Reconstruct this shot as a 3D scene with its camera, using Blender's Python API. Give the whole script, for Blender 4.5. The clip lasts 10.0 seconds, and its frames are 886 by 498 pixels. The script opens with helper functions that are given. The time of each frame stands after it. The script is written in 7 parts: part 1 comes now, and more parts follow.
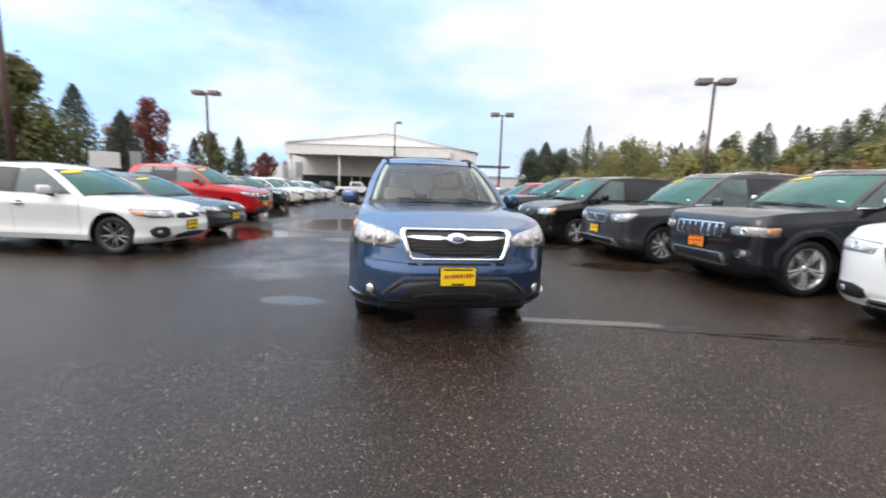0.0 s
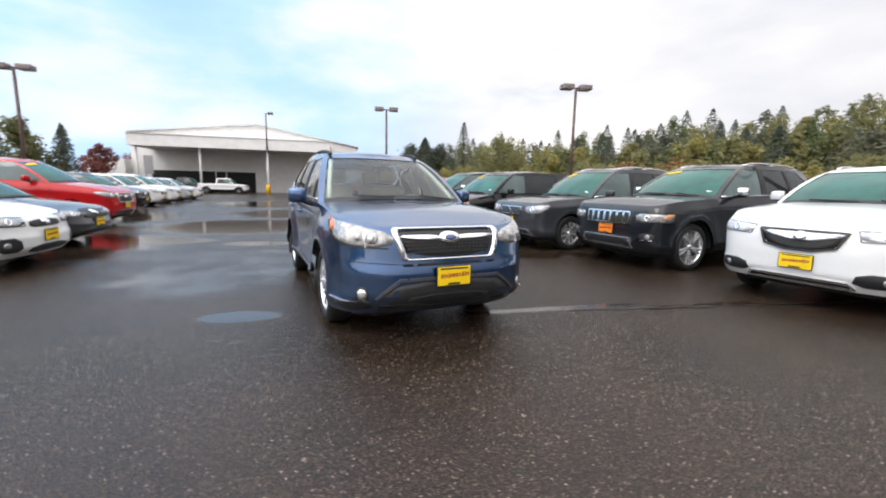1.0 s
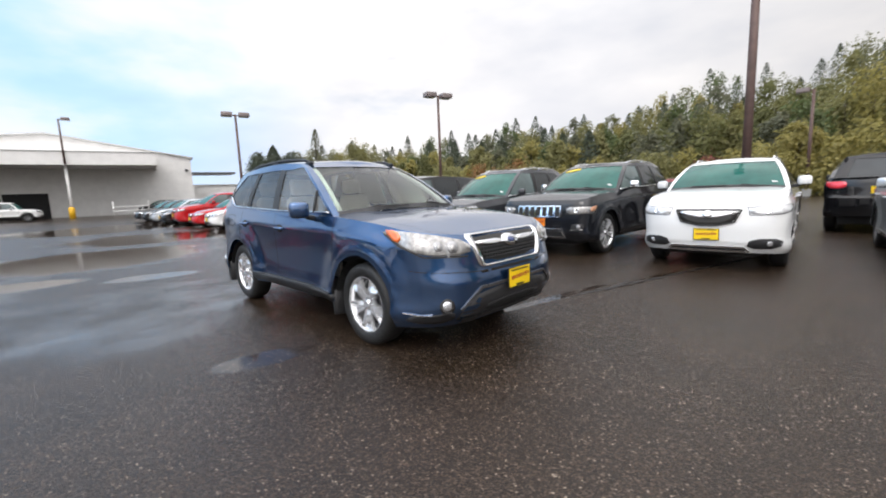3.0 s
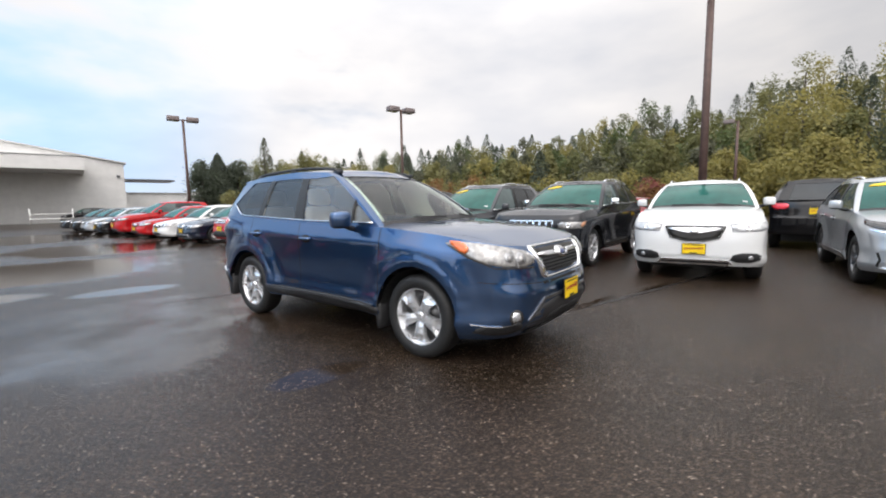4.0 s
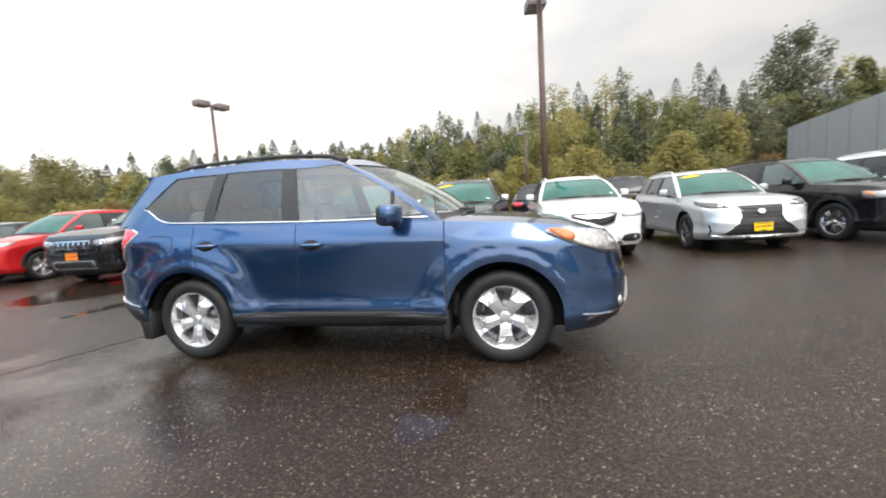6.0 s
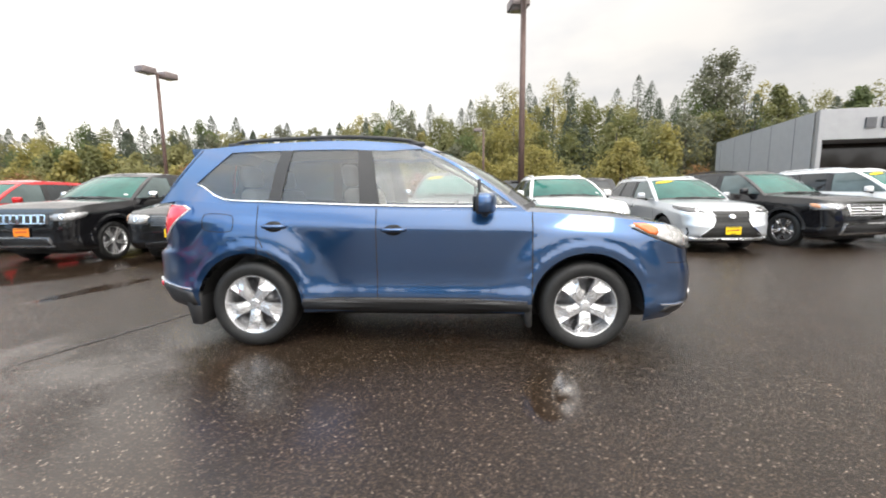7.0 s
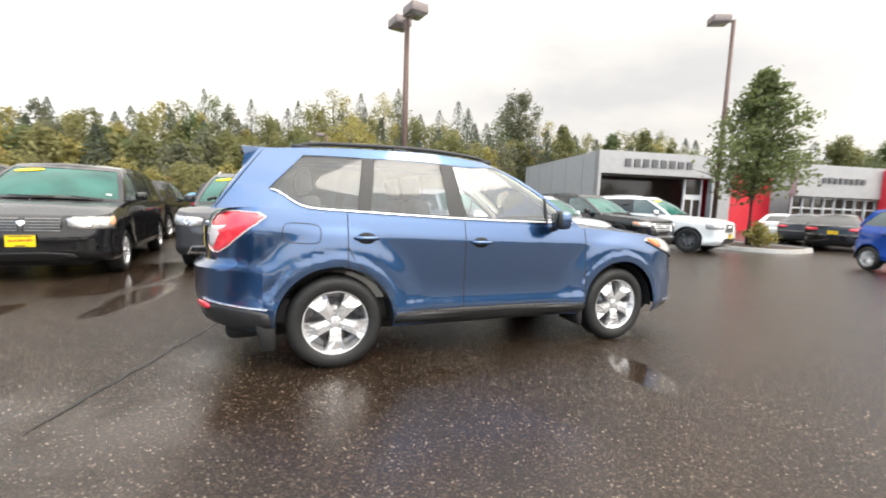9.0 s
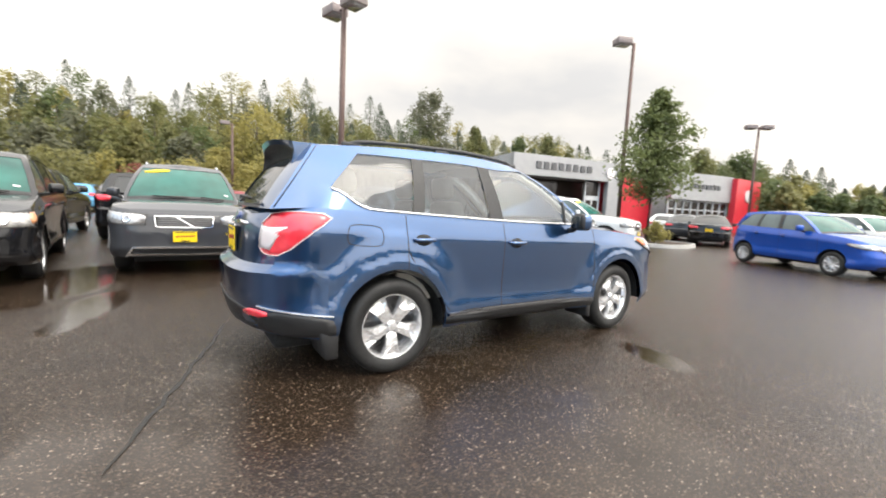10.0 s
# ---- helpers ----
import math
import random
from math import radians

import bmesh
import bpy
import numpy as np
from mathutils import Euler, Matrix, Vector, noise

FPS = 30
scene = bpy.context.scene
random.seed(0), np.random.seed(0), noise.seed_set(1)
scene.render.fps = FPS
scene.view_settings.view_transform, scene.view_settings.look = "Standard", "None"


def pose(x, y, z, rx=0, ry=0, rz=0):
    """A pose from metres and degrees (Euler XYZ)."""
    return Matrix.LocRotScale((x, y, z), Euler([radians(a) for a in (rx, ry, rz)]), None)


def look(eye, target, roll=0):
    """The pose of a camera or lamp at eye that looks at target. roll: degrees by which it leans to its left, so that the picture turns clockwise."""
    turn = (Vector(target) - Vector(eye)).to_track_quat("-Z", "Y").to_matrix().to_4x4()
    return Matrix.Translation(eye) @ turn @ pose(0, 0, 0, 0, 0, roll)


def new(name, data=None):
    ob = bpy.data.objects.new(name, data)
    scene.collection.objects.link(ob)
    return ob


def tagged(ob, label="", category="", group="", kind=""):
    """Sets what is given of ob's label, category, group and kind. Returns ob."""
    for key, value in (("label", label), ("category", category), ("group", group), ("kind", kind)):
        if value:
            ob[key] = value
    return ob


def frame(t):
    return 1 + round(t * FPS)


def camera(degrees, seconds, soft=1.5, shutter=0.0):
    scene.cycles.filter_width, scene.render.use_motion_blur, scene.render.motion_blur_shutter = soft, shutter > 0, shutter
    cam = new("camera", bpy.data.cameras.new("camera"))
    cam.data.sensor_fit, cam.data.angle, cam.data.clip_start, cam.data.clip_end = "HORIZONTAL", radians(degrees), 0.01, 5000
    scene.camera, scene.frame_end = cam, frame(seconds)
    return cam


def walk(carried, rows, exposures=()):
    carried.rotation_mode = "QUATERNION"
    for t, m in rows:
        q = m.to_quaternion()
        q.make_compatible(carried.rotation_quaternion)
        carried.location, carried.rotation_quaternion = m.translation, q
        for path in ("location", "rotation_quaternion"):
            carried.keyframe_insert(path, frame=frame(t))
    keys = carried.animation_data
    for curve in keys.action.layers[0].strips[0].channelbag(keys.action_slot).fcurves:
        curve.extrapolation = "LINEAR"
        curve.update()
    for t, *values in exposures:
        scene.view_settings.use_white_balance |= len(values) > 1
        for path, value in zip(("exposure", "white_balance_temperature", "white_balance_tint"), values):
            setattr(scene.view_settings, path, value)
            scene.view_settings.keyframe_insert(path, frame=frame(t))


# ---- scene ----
cam = camera(94.2, 10.0, soft=1.9, shutter=0.4)
PATH = [
    (0, (0.142, 0.141, 1.269), (0.062, 2.119, 0.984), 2.0),
    (0.5, (-0.284, 0.255, 1.258), (-0.007, 2.211, 0.941), 2.9),
    (1, (-0.754, 0.34, 1.258), (-0.263, 2.257, 0.965), 1.2),
    (1.5, (-1.184, 0.502, 1.263), (-0.522, 2.37, 0.996), -0.6),
    (2, (-1.543, 0.658, 1.256), (-0.709, 2.451, 0.951), -0.4),
    (2.5, (-1.916, 0.831, 1.261), (-0.912, 2.529, 0.932), -1.1),
    (2.7, (-2.038, 0.924, 1.264), (-0.993, 2.602, 0.957), -2.3),
    (3.8, (-2.838, 1.466, 1.258), (-1.539, 2.974, 1.071), 0.1),
    (4, (-2.944, 1.605, 1.264), (-1.623, 3.092, 1.055), -1.0),
    (4.5, (-3.204, 2.021, 1.228), (-1.783, 3.407, 0.984), 0.0),
    (5, (-3.416, 2.486, 1.212), (-1.886, 3.747, 0.947), -1.1),
    (5.5, (-3.547, 2.997, 1.203), (-1.881, 4.082, 0.984), -1.4),
    (5.7, (-3.649, 3.199, 1.202), (-1.897, 4.14, 0.991), -2.6),
    (6.8, (-4.081, 4.334, 1.206), (-2.167, 4.863, 0.969), -1.4),
    (7, (-4.163, 4.531, 1.213), (-2.243, 5.027, 0.956), -0.5),
    (7.5, (-4.31, 5.029, 1.231), (-2.338, 5.277, 1.005), -1.0),
    (8, (-4.483, 5.509, 1.245), (-2.494, 5.591, 1.058), -0.3),
    (8.5, (-4.464, 6.05, 1.238), (-2.479, 5.949, 1.021), 2.3),
    (9, (-4.461, 6.581, 1.239), (-2.502, 6.238, 1.032), 2.0),
    (9.5, (-4.347, 7.111, 1.233), (-2.432, 6.561, 1.062), 3.2),
    (10, (-4.22, 7.645, 1.234), (-2.384, 6.878, 1.03), 2.8),
]
EXPOSURES = [(0, -0.20, 6450, 12), (2.5, -0.20, 6450, 12), (4.5, -0.32, 6550, 12), (5.7, 0.0, 6650, 10), (6.8, 0.22, 6750, 10), (8.0, 0.45, 6850, 10), (10.0, 0.45, 6950, 10)]
walk(cam, [(t, look(eye, target, roll)) for t, eye, target, roll in PATH], EXPOSURES)

# ---- world and light: a bright, broken overcast after rain ----
def build_world():
    w = bpy.data.worlds.new("overcast_sky")
    scene.world = w
    w.use_nodes = True
    nt = w.node_tree
    nt.nodes.clear()
    N, Lk = nt.nodes.new, nt.links.new
    out = N("ShaderNodeOutputWorld")
    sky = N("ShaderNodeTexSky")
    sky.sky_type, sky.sun_disc = "NISHITA", False
    sky.sun_elevation, sky.sun_rotation = radians(48), radians(235)
    blue = N("ShaderNodeBackground")
    blue.inputs["Strength"].default_value = 0.15
    Lk(sky.outputs[0], blue.inputs["Color"])
    tc = N("ShaderNodeTexCoord")
    mp = N("ShaderNodeMapping")
    mp.inputs["Scale"].default_value = (1.0, 1.0, 2.6)
    mp.inputs["Location"].default_value = (0.35, 0.1, 0.4)
    Lk(tc.outputs["Generated"], mp.inputs[0])
    n1 = N("ShaderNodeTexNoise")
    n1.inputs["Scale"].default_value, n1.inputs["Detail"].default_value, n1.inputs["Roughness"].default_value = 1.7, 6.0, 0.55
    Lk(mp.outputs[0], n1.inputs[0])
    # clearer sky to the north-west, thicker cloud elsewhere
    sep = N("ShaderNodeVectorMath")
    sep.operation = "DOT_PRODUCT"
    sep.inputs[1].default_value = (0.55, -0.42, -0.25)
    Lk(tc.outputs["Generated"], sep.inputs[0])
    add = N("ShaderNodeMath")
    add.operation = "MULTIPLY_ADD"
    add.inputs[1].default_value = 0.28
    Lk(sep.outputs["Value"], add.inputs[0])
    Lk(n1.outputs[0], add.inputs[2])
    ramp = N("ShaderNodeMapRange")
    ramp.interpolation_type = "SMOOTHSTEP"
    ramp.inputs[1].default_value, ramp.inputs[2].default_value = 0.06, 0.30
    Lk(add.outputs[0], ramp.inputs[0])
    n2 = N("ShaderNodeTexNoise")
    n2.inputs["Scale"].default_value, n2.inputs["Detail"].default_value = 2.3, 5.0
    Lk(mp.outputs[0], n2.inputs[0])
    tone = N("ShaderNodeValToRGB")
    tone.color_ramp.elements[0].position, tone.color_ramp.elements[0].color = 0.34, (0.76, 0.78, 0.82, 1)
    tone.color_ramp.elements[1].position, tone.color_ramp.elements[1].color = 0.58, (1.0, 0.985, 0.97, 1)
    Lk(n2.outputs[0], tone.inputs[0])
    cloud = N("ShaderNodeBackground")
        # thin cloud high to the north-west, where the blue shows through
    gap = N("ShaderNodeVectorMath")
    gap.operation = "DOT_PRODUCT"
    gap.inputs[1].default_value = (-0.56, 0.81, 0.17)
    Lk(tc.outputs["Generated"], gap.inputs[0])
    thin = N("ShaderNodeMapRange")
    thin.interpolation_type = "SMOOTHSTEP"
    thin.inputs[1].default_value, thin.inputs[2].default_value = 0.55, 0.98
    thin.inputs[3].default_value, thin.inputs[4].default_value = 1.0, 0.86
    Lk(gap.outputs["Value"], thin.inputs[0])
    # there the veil is bright and bluish; over the eastern hills the cloud is duller
    veil = N("ShaderNodeMapRange")
    veil.interpolation_type = "SMOOTHSTEP"
    veil.inputs[1].default_value, veil.inputs[2].default_value = 0.55, 0.92
    Lk(gap.outputs["Value"], veil.inputs[0])
    tint = N("ShaderNodeMix")
    tint.data_type, tint.blend_type = "RGBA", "MULTIPLY"
    tint.inputs[7].default_value = (0.64, 0.97, 1.34, 1)
    # broken into drifts by white cloud
    drift = N("ShaderNodeMapRange")
    drift.interpolation_type = "SMOOTHSTEP"
    drift.inputs[1].default_value, drift.inputs[2].default_value = 0.68, 0.46
    Lk(n2.outputs[0], drift.inputs[0])
    patch = N("ShaderNodeMath")
    patch.operation = "MULTIPLY"
    Lk(veil.outputs[0], patch.inputs[0])
    Lk(drift.outputs[0], patch.inputs[1])
    Lk(patch.outputs[0], tint.inputs[0])
    Lk(tone.outputs[0], tint.inputs[6])
    Lk(tint.outputs[2], cloud.inputs["Color"])
    east = N("ShaderNodeVectorMath")
    east.operation = "DOT_PRODUCT"
    east.inputs[1].default_value = (0.80, -0.55, -0.25)
    Lk(tc.outputs["Generated"], east.inputs[0])
    dull = N("ShaderNodeMapRange")
    dull.interpolation_type = "SMOOTHSTEP"
    dull.inputs[1].default_value, dull.inputs[2].default_value = 0.15, 1.0
    dull.inputs[3].default_value, dull.inputs[4].default_value = 1.14, 0.66
    Lk(east.outputs["Value"], dull.inputs[0])
    # low cloud is greyer than the bright cloud overhead
    split = N("ShaderNodeSeparateXYZ")
    Lk(tc.outputs["Generated"], split.inputs[0])
    high = N("ShaderNodeMapRange")
    high.interpolation_type = "SMOOTHSTEP"
    high.inputs[1].default_value, high.inputs[2].default_value = 0.30, 0.80
    high.inputs[3].default_value, high.inputs[4].default_value = 1.12, 1.85
    Lk(split.outputs["Z"], high.inputs[0])
    force = N("ShaderNodeMath")
    force.operation = "MULTIPLY"
    Lk(dull.outputs[0], force.inputs[0])
    Lk(high.outputs[0], force.inputs[1])
    # the cloud brightens smoothly towards the hidden sun
    near = N("ShaderNodeVectorMath")
    near.operation = "DOT_PRODUCT"
    near.inputs[1].default_value = (-0.70, -0.50, 0.51)
    Lk(tc.outputs["Generated"], near.inputs[0])
    glow = N("ShaderNodeMapRange")
    glow.interpolation_type = "SMOOTHSTEP"
    glow.inputs[1].default_value, glow.inputs[2].default_value = -0.1, 1.0
    glow.inputs[3].default_value, glow.inputs[4].default_value = 1.0, 2.0
    Lk(near.outputs["Value"], glow.inputs[0])
    shine = N("ShaderNodeMath")
    shine.operation = "MULTIPLY"
    Lk(force.outputs[0], shine.inputs[0])
    Lk(glow.outputs[0], shine.inputs[1])
    Lk(shine.outputs[0], cloud.inputs["Strength"])
    cover = N("ShaderNodeMath")
    cover.operation = "MULTIPLY"
    Lk(ramp.outputs[0], cover.inputs[0])
    Lk(thin.outputs[0], cover.inputs[1])
    mix = N("ShaderNodeMixShader")
    Lk(cover.outputs[0], mix.inputs[0])
    Lk(blue.outputs[0], mix.inputs[1])
    Lk(cloud.outputs[0], mix.inputs[2])
    Lk(mix.outputs[0], out.inputs[0])


build_world()
sun_data = bpy.data.lights.new("sun", "SUN")
sun_data.energy, sun_data.angle, sun_data.color = 1.0, radians(25), (1.0, 0.96, 0.9)
sun = new("sun", sun_data)
sun.matrix_world = look((-30, -22, 45), (0, 0, 0))

# ---- materials ----
def material(name):
    m = bpy.data.materials.new(name)
    m.use_nodes = True
    nt = m.node_tree
    return m, nt, nt.nodes["Principled BSDF"]


def noise_node(nt, scale, detail=4.0, rough=0.55, coords="Object"):
    tc = nt.nodes.new("ShaderNodeTexCoord")
    n = nt.nodes.new("ShaderNodeTexNoise")
    n.inputs["Scale"].default_value, n.inputs["Detail"].default_value, n.inputs["Roughness"].default_value = scale, detail, rough
    nt.links.new(tc.outputs[coords], n.inputs["Vector"])
    return n


def ramp_node(nt, src, stops):
    r = nt.nodes.new("ShaderNodeValToRGB")
    e = r.color_ramp.elements
    while len(e) < len(stops):
        e.new(0.5)
    for el, (p, c) in zip(e, stops):
        el.position, el.color = p, (*c, 1) if len(c) == 3 else c
    nt.links.new(src, r.inputs[0])
    return r


def bump_node(nt, src, strength, dist, bsdf):
    b = nt.nodes.new("ShaderNodeBump")
    b.inputs["Strength"].default_value, b.inputs["Distance"].default_value = strength, dist
    nt.links.new(src, b.inputs["Height"])
    nt.links.new(b.outputs[0], bsdf.inputs["Normal"])
    return b


def plain(name, col, rough=0.5, metal=0.0, var=0.12, scale=6.0, coat=0.0, bump=0.0, bump_scale=60.0, spec=0.5):
    """A surface with slight tonal variation at two scales, and a fine relief where asked."""
    m, nt, b = material(name)
    a = noise_node(nt, scale, 5.0)
    lo = tuple(c * (1 - var) for c in col)
    hi = tuple(min(1.0, c * (1 + var)) for c in col)
    r = ramp_node(nt, a.outputs[0], [(0.3, lo), (0.7, hi)])
    nt.links.new(r.outputs[0], b.inputs["Base Color"])
    g = noise_node(nt, scale * 7, 3.0)
    rr = ramp_node(nt, g.outputs[0], [(0.3, (max(0.02, rough * 0.85),) * 3), (0.7, (min(1, rough * 1.15),) * 3)])
    nt.links.new(rr.outputs[0], b.inputs["Roughness"])
    b.inputs["Metallic"].default_value = metal
    b.inputs["Coat Weight"].default_value = coat
    b.inputs["Coat Roughness"].default_value = 0.04
    b.inputs["Specular IOR Level"].default_value = spec
    if bump:
        k = noise_node(nt, bump_scale, 4.0)
        bump_node(nt, k.outputs[0], bump, 0.01, b)
    return m


def paint(name, col, metal=0.35, rough=0.32, coat_ior=1.5):
    """Wet clear-coated car paint: flake sparkle below, faint water beads on the coat."""
    m, nt, b = material(name)
    a = noise_node(nt, 900.0, 2.0)
    r = ramp_node(nt, a.outputs[0], [(0.3, tuple(c * 0.8 for c in col)), (0.7, tuple(min(1, c * 1.2) for c in col))])
    nt.links.new(r.outputs[0], b.inputs["Base Color"])
    b.inputs["Metallic"].default_value, b.inputs["Roughness"].default_value = metal, rough
    b.inputs["Specular IOR Level"].default_value = 0.05
    b.inputs["Coat Weight"].default_value, b.inputs["Coat Roughness"].default_value = 1.0, 0.05
    b.inputs["Coat IOR"].default_value = coat_ior
    k = noise_node(nt, 90.0, 3.0)
    bp = nt.nodes.new("ShaderNodeBump")
    bp.inputs["Strength"].default_value, bp.inputs["Distance"].default_value = 0.02, 0.0003
    nt.links.new(k.outputs[0], bp.inputs["Height"])
    nt.links.new(bp.outputs[0], b.inputs["Coat Normal"])
    return m


def thin_glass(name, tint, rough=0.02, ior=1.5, fog=0.0):
    m, nt, b = material(name)
    nt.nodes.remove(b)
    tr = nt.nodes.new("ShaderNodeBsdfTransparent")
    tr.inputs[0].default_value = (*tint, 1)
    gl = nt.nodes.new("ShaderNodeBsdfGlossy")
    gl.inputs["Roughness"].default_value = rough
    fr = nt.nodes.new("ShaderNodeFresnel")
    fr.inputs[0].default_value = ior
    mx = nt.nodes.new("ShaderNodeMixShader")
    nt.links.new(fr.outputs[0], mx.inputs[0])
    # rain film on the pane, its pale colour also standing in for reflected brightness
    df = nt.nodes.new("ShaderNodeBsdfDiffuse")
    df.inputs[0].default_value = (0.75, 0.78, 0.80, 1)
    nz = noise_node(nt, 3.0, 4.0)
    mr = nt.nodes.new("ShaderNodeMapRange")
    mr.inputs[1].default_value, mr.inputs[2].default_value = 0.3, 0.7
    mr.inputs[3].default_value, mr.inputs[4].default_value = fog * 0.8, fog * 1.2
    nt.links.new(nz.outputs[0], mr.inputs[0])
    wet = nt.nodes.new("ShaderNodeMixShader")
    nt.links.new(mr.outputs[0], wet.inputs[0])
    nt.links.new(tr.outputs[0], wet.inputs[1])
    nt.links.new(df.outputs[0], wet.inputs[2])
    nt.links.new(wet.outputs[0], mx.inputs[1])
    nt.links.new(gl.outputs[0], mx.inputs[2])
    nt.links.new(mx.outputs[0], nt.nodes["Material Output"].inputs[0])
    return m


def asphalt():
    m, nt, b = material("wet_asphalt")
    N, Lk = nt.nodes.new, nt.links.new
    big = noise_node(nt, 0.22, 5.0, 0.6)
    mid = noise_node(nt, 1.3, 5.0, 0.6)
    grit = N("ShaderNodeTexVoronoi")
    grit.inputs["Scale"].default_value = 120.0
    tc = N("ShaderNodeTexCoord")
    Lk(tc.outputs["Object"], grit.inputs["Vector"])
    fine = noise_node(nt, 160.0, 3.0, 0.6)
    # stones of many greys and browns in the binder, the palest also painted glints
    split = N("ShaderNodeSeparateColor")
    Lk(grit.outputs["Color"], split.inputs[0])
    stone = ramp_node(nt, split.outputs[0], [(0.0, (0.0118, 0.0078, 0.0054)), (0.6, (0.0240, 0.0160, 0.0108)), (0.90, (0.047, 0.033, 0.0235)), (0.982, (0.08, 0.061, 0.046)), (1.0, (0.25, 0.21, 0.17))])
    tone = ramp_node(nt, mid.outputs[0], [(0.3, (0.75, 0.74, 0.74)), (0.7, (1.25, 1.2, 1.15))])
    mul = N("ShaderNodeMix")
    mul.data_type, mul.blend_type = "RGBA", "MULTIPLY"
    mul.inputs[0].default_value = 1.0
    Lk(stone.outputs[0], mul.inputs[6])
    Lk(tone.outputs[0], mul.inputs[7])
    Lk(mul.outputs[2], b.inputs["Base Color"])
    # standing water: where the noise says, and in the known hollows
    total = None
    for x, y, sx, sy, amount in HOLLOWS:
        mp = N("ShaderNodeMapping")
        mp.vector_type = "POINT"
        mp.inputs["Location"].default_value = (-x / sx, -y / sy, 0)
        mp.inputs["Scale"].default_value = (1 / sx, 1 / sy, 0)
        Lk(tc.outputs["Object"], mp.inputs[0])
        ln = N("ShaderNodeVectorMath")
        ln.operation = "LENGTH"
        Lk(mp.outputs[0], ln.inputs[0])
        mr = N("ShaderNodeMapRange")
        mr.interpolation_type = "SMOOTHSTEP"
        mr.inputs[1].default_value, mr.inputs[2].default_value = 1.0, 0.35
        mr.inputs[3].default_value, mr.inputs[4].default_value = 0.0, amount
        Lk(ln.outputs["Value"], mr.inputs[0])
        if total is None:
            total = mr.outputs[0]
        else:
            mx = N("ShaderNodeMath")
            mx.operation = "MAXIMUM"
            Lk(total, mx.inputs[0])
            Lk(mr.outputs[0], mx.inputs[1])
            total = mx.outputs[0]
    wsum = N("ShaderNodeMath")
    wsum.operation = "ADD"
    bigc = N("ShaderNodeMapRange")
    bigc.inputs[1].default_value, bigc.inputs[2].default_value = 0.35, 0.75
    bigc.inputs[3].default_value, bigc.inputs[4].default_value = 0.0, 0.5
    Lk(big.outputs[0], bigc.inputs[0])
    Lk(total, wsum.inputs[0])
    Lk(bigc.outputs[0], wsum.inputs[1])
    wob = N("ShaderNodeMath")
    wob.operation = "MULTIPLY_ADD"
    wob.inputs[1].default_value = 0.45
    Lk(mid.outputs[0], wob.inputs[0])
    Lk(wsum.outputs[0], wob.inputs[2])
    wet = N("ShaderNodeMapRange")
    wet.interpolation_type = "SMOOTHSTEP"
    wet.inputs[1].default_value, wet.inputs[2].default_value = 0.55, 0.90
    Lk(wob.outputs[0], wet.inputs[0])
    ro = ramp_node(nt, wet.outputs[0], [(0.0, (0.25,) * 3), (0.55, (0.19,) * 3), (0.88, (0.13,) * 3), (1.0, (0.07,) * 3)])
    Lk(ro.outputs[0], b.inputs["Roughness"])
    hgt = N("ShaderNodeMath")
    hgt.operation = "MULTIPLY_ADD"
    hgt.inputs[1].default_value = 0.35
    Lk(fine.outputs[0], hgt.inputs[0])
    Lk(grit.outputs["Distance"], hgt.inputs[2])
    st = ramp_node(nt, wet.outputs[0], [(0.0, (0.55,) * 3), (0.5, (0.20,) * 3), (1.0, (0.03,) * 3)])
    bp = bump_node(nt, hgt.outputs[0], 0.5, 0.006, b)
    Lk(st.outputs[0], bp.inputs["Strength"])
    film = N("ShaderNodeMapRange")
    film.inputs[3].default_value, film.inputs[4].default_value = 0.36, 0.54
    Lk(wet.outputs[0], film.inputs[0])
    Lk(film.outputs[0], b.inputs["Specular IOR Level"])
    return m


HOLLOWS = [(-2.6, 7.2, 2.7, 2.8, 0.37), (-6.2, 8.8, 3.4, 4.2, 0.46), (-2.4, 9.8, 1.0, 0.5, 0.9), (-4.5, 10.4, 1.6, 0.7, 0.9), (0.4, 9.4, 0.6, 0.25, 0.55), (-3.4, 14.0, 3.6, 3.6, 0.62), (-2.2, 20.0, 5.0, 4.0, 0.6), (-4.5, 30.0, 7.0, 7.0, 0.6), (-10.0, 16.0, 5.0, 9.0, 0.6),
           (1.5, 4.2, 1.5, 0.10, 0.8), (3.2, 4.0, 1.2, 0.12, 0.8), (1.2, 9.4, 1.2, 0.4, 0.6), (2.6, 10.2, 2.4, 0.9, 0.65), (1.0, 12.6, 2.2, 1.4, 0.7), (3.2, 7.6, 1.6, 0.6, 0.7), (0.0, 10.4, 1.2, 0.3, 0.6), (-1.65, 4.5, 0.6, 0.28, 0.56), (-0.6, 4.1, 0.6, 0.4, 0.4)]
M = {}
M["asphalt"] = asphalt()
M["hero_blue"] = paint("deep_blue_metallic_paint", (0.0245, 0.076, 0.187), 0.92, 0.28, 1.75)
M["white"] = paint("white_paint", (0.70, 0.70, 0.69), 0.0, 0.35)
M["black"] = paint("black_paint", (0.006, 0.006, 0.007), 0.0, 0.4)
M["charcoal"] = paint("charcoal_metallic_paint", (0.010, 0.011, 0.014), 0.08, 0.35)
M["graphite"] = paint("graphite_metallic_paint", (0.038, 0.040, 0.046), 0.15, 0.35)
M["grey"] = paint("grey_metallic_paint", (0.13, 0.14, 0.15), 0.5, 0.3)
M["silver"] = paint("silver_metallic_paint", (0.50, 0.52, 0.54), 0.6, 0.32)
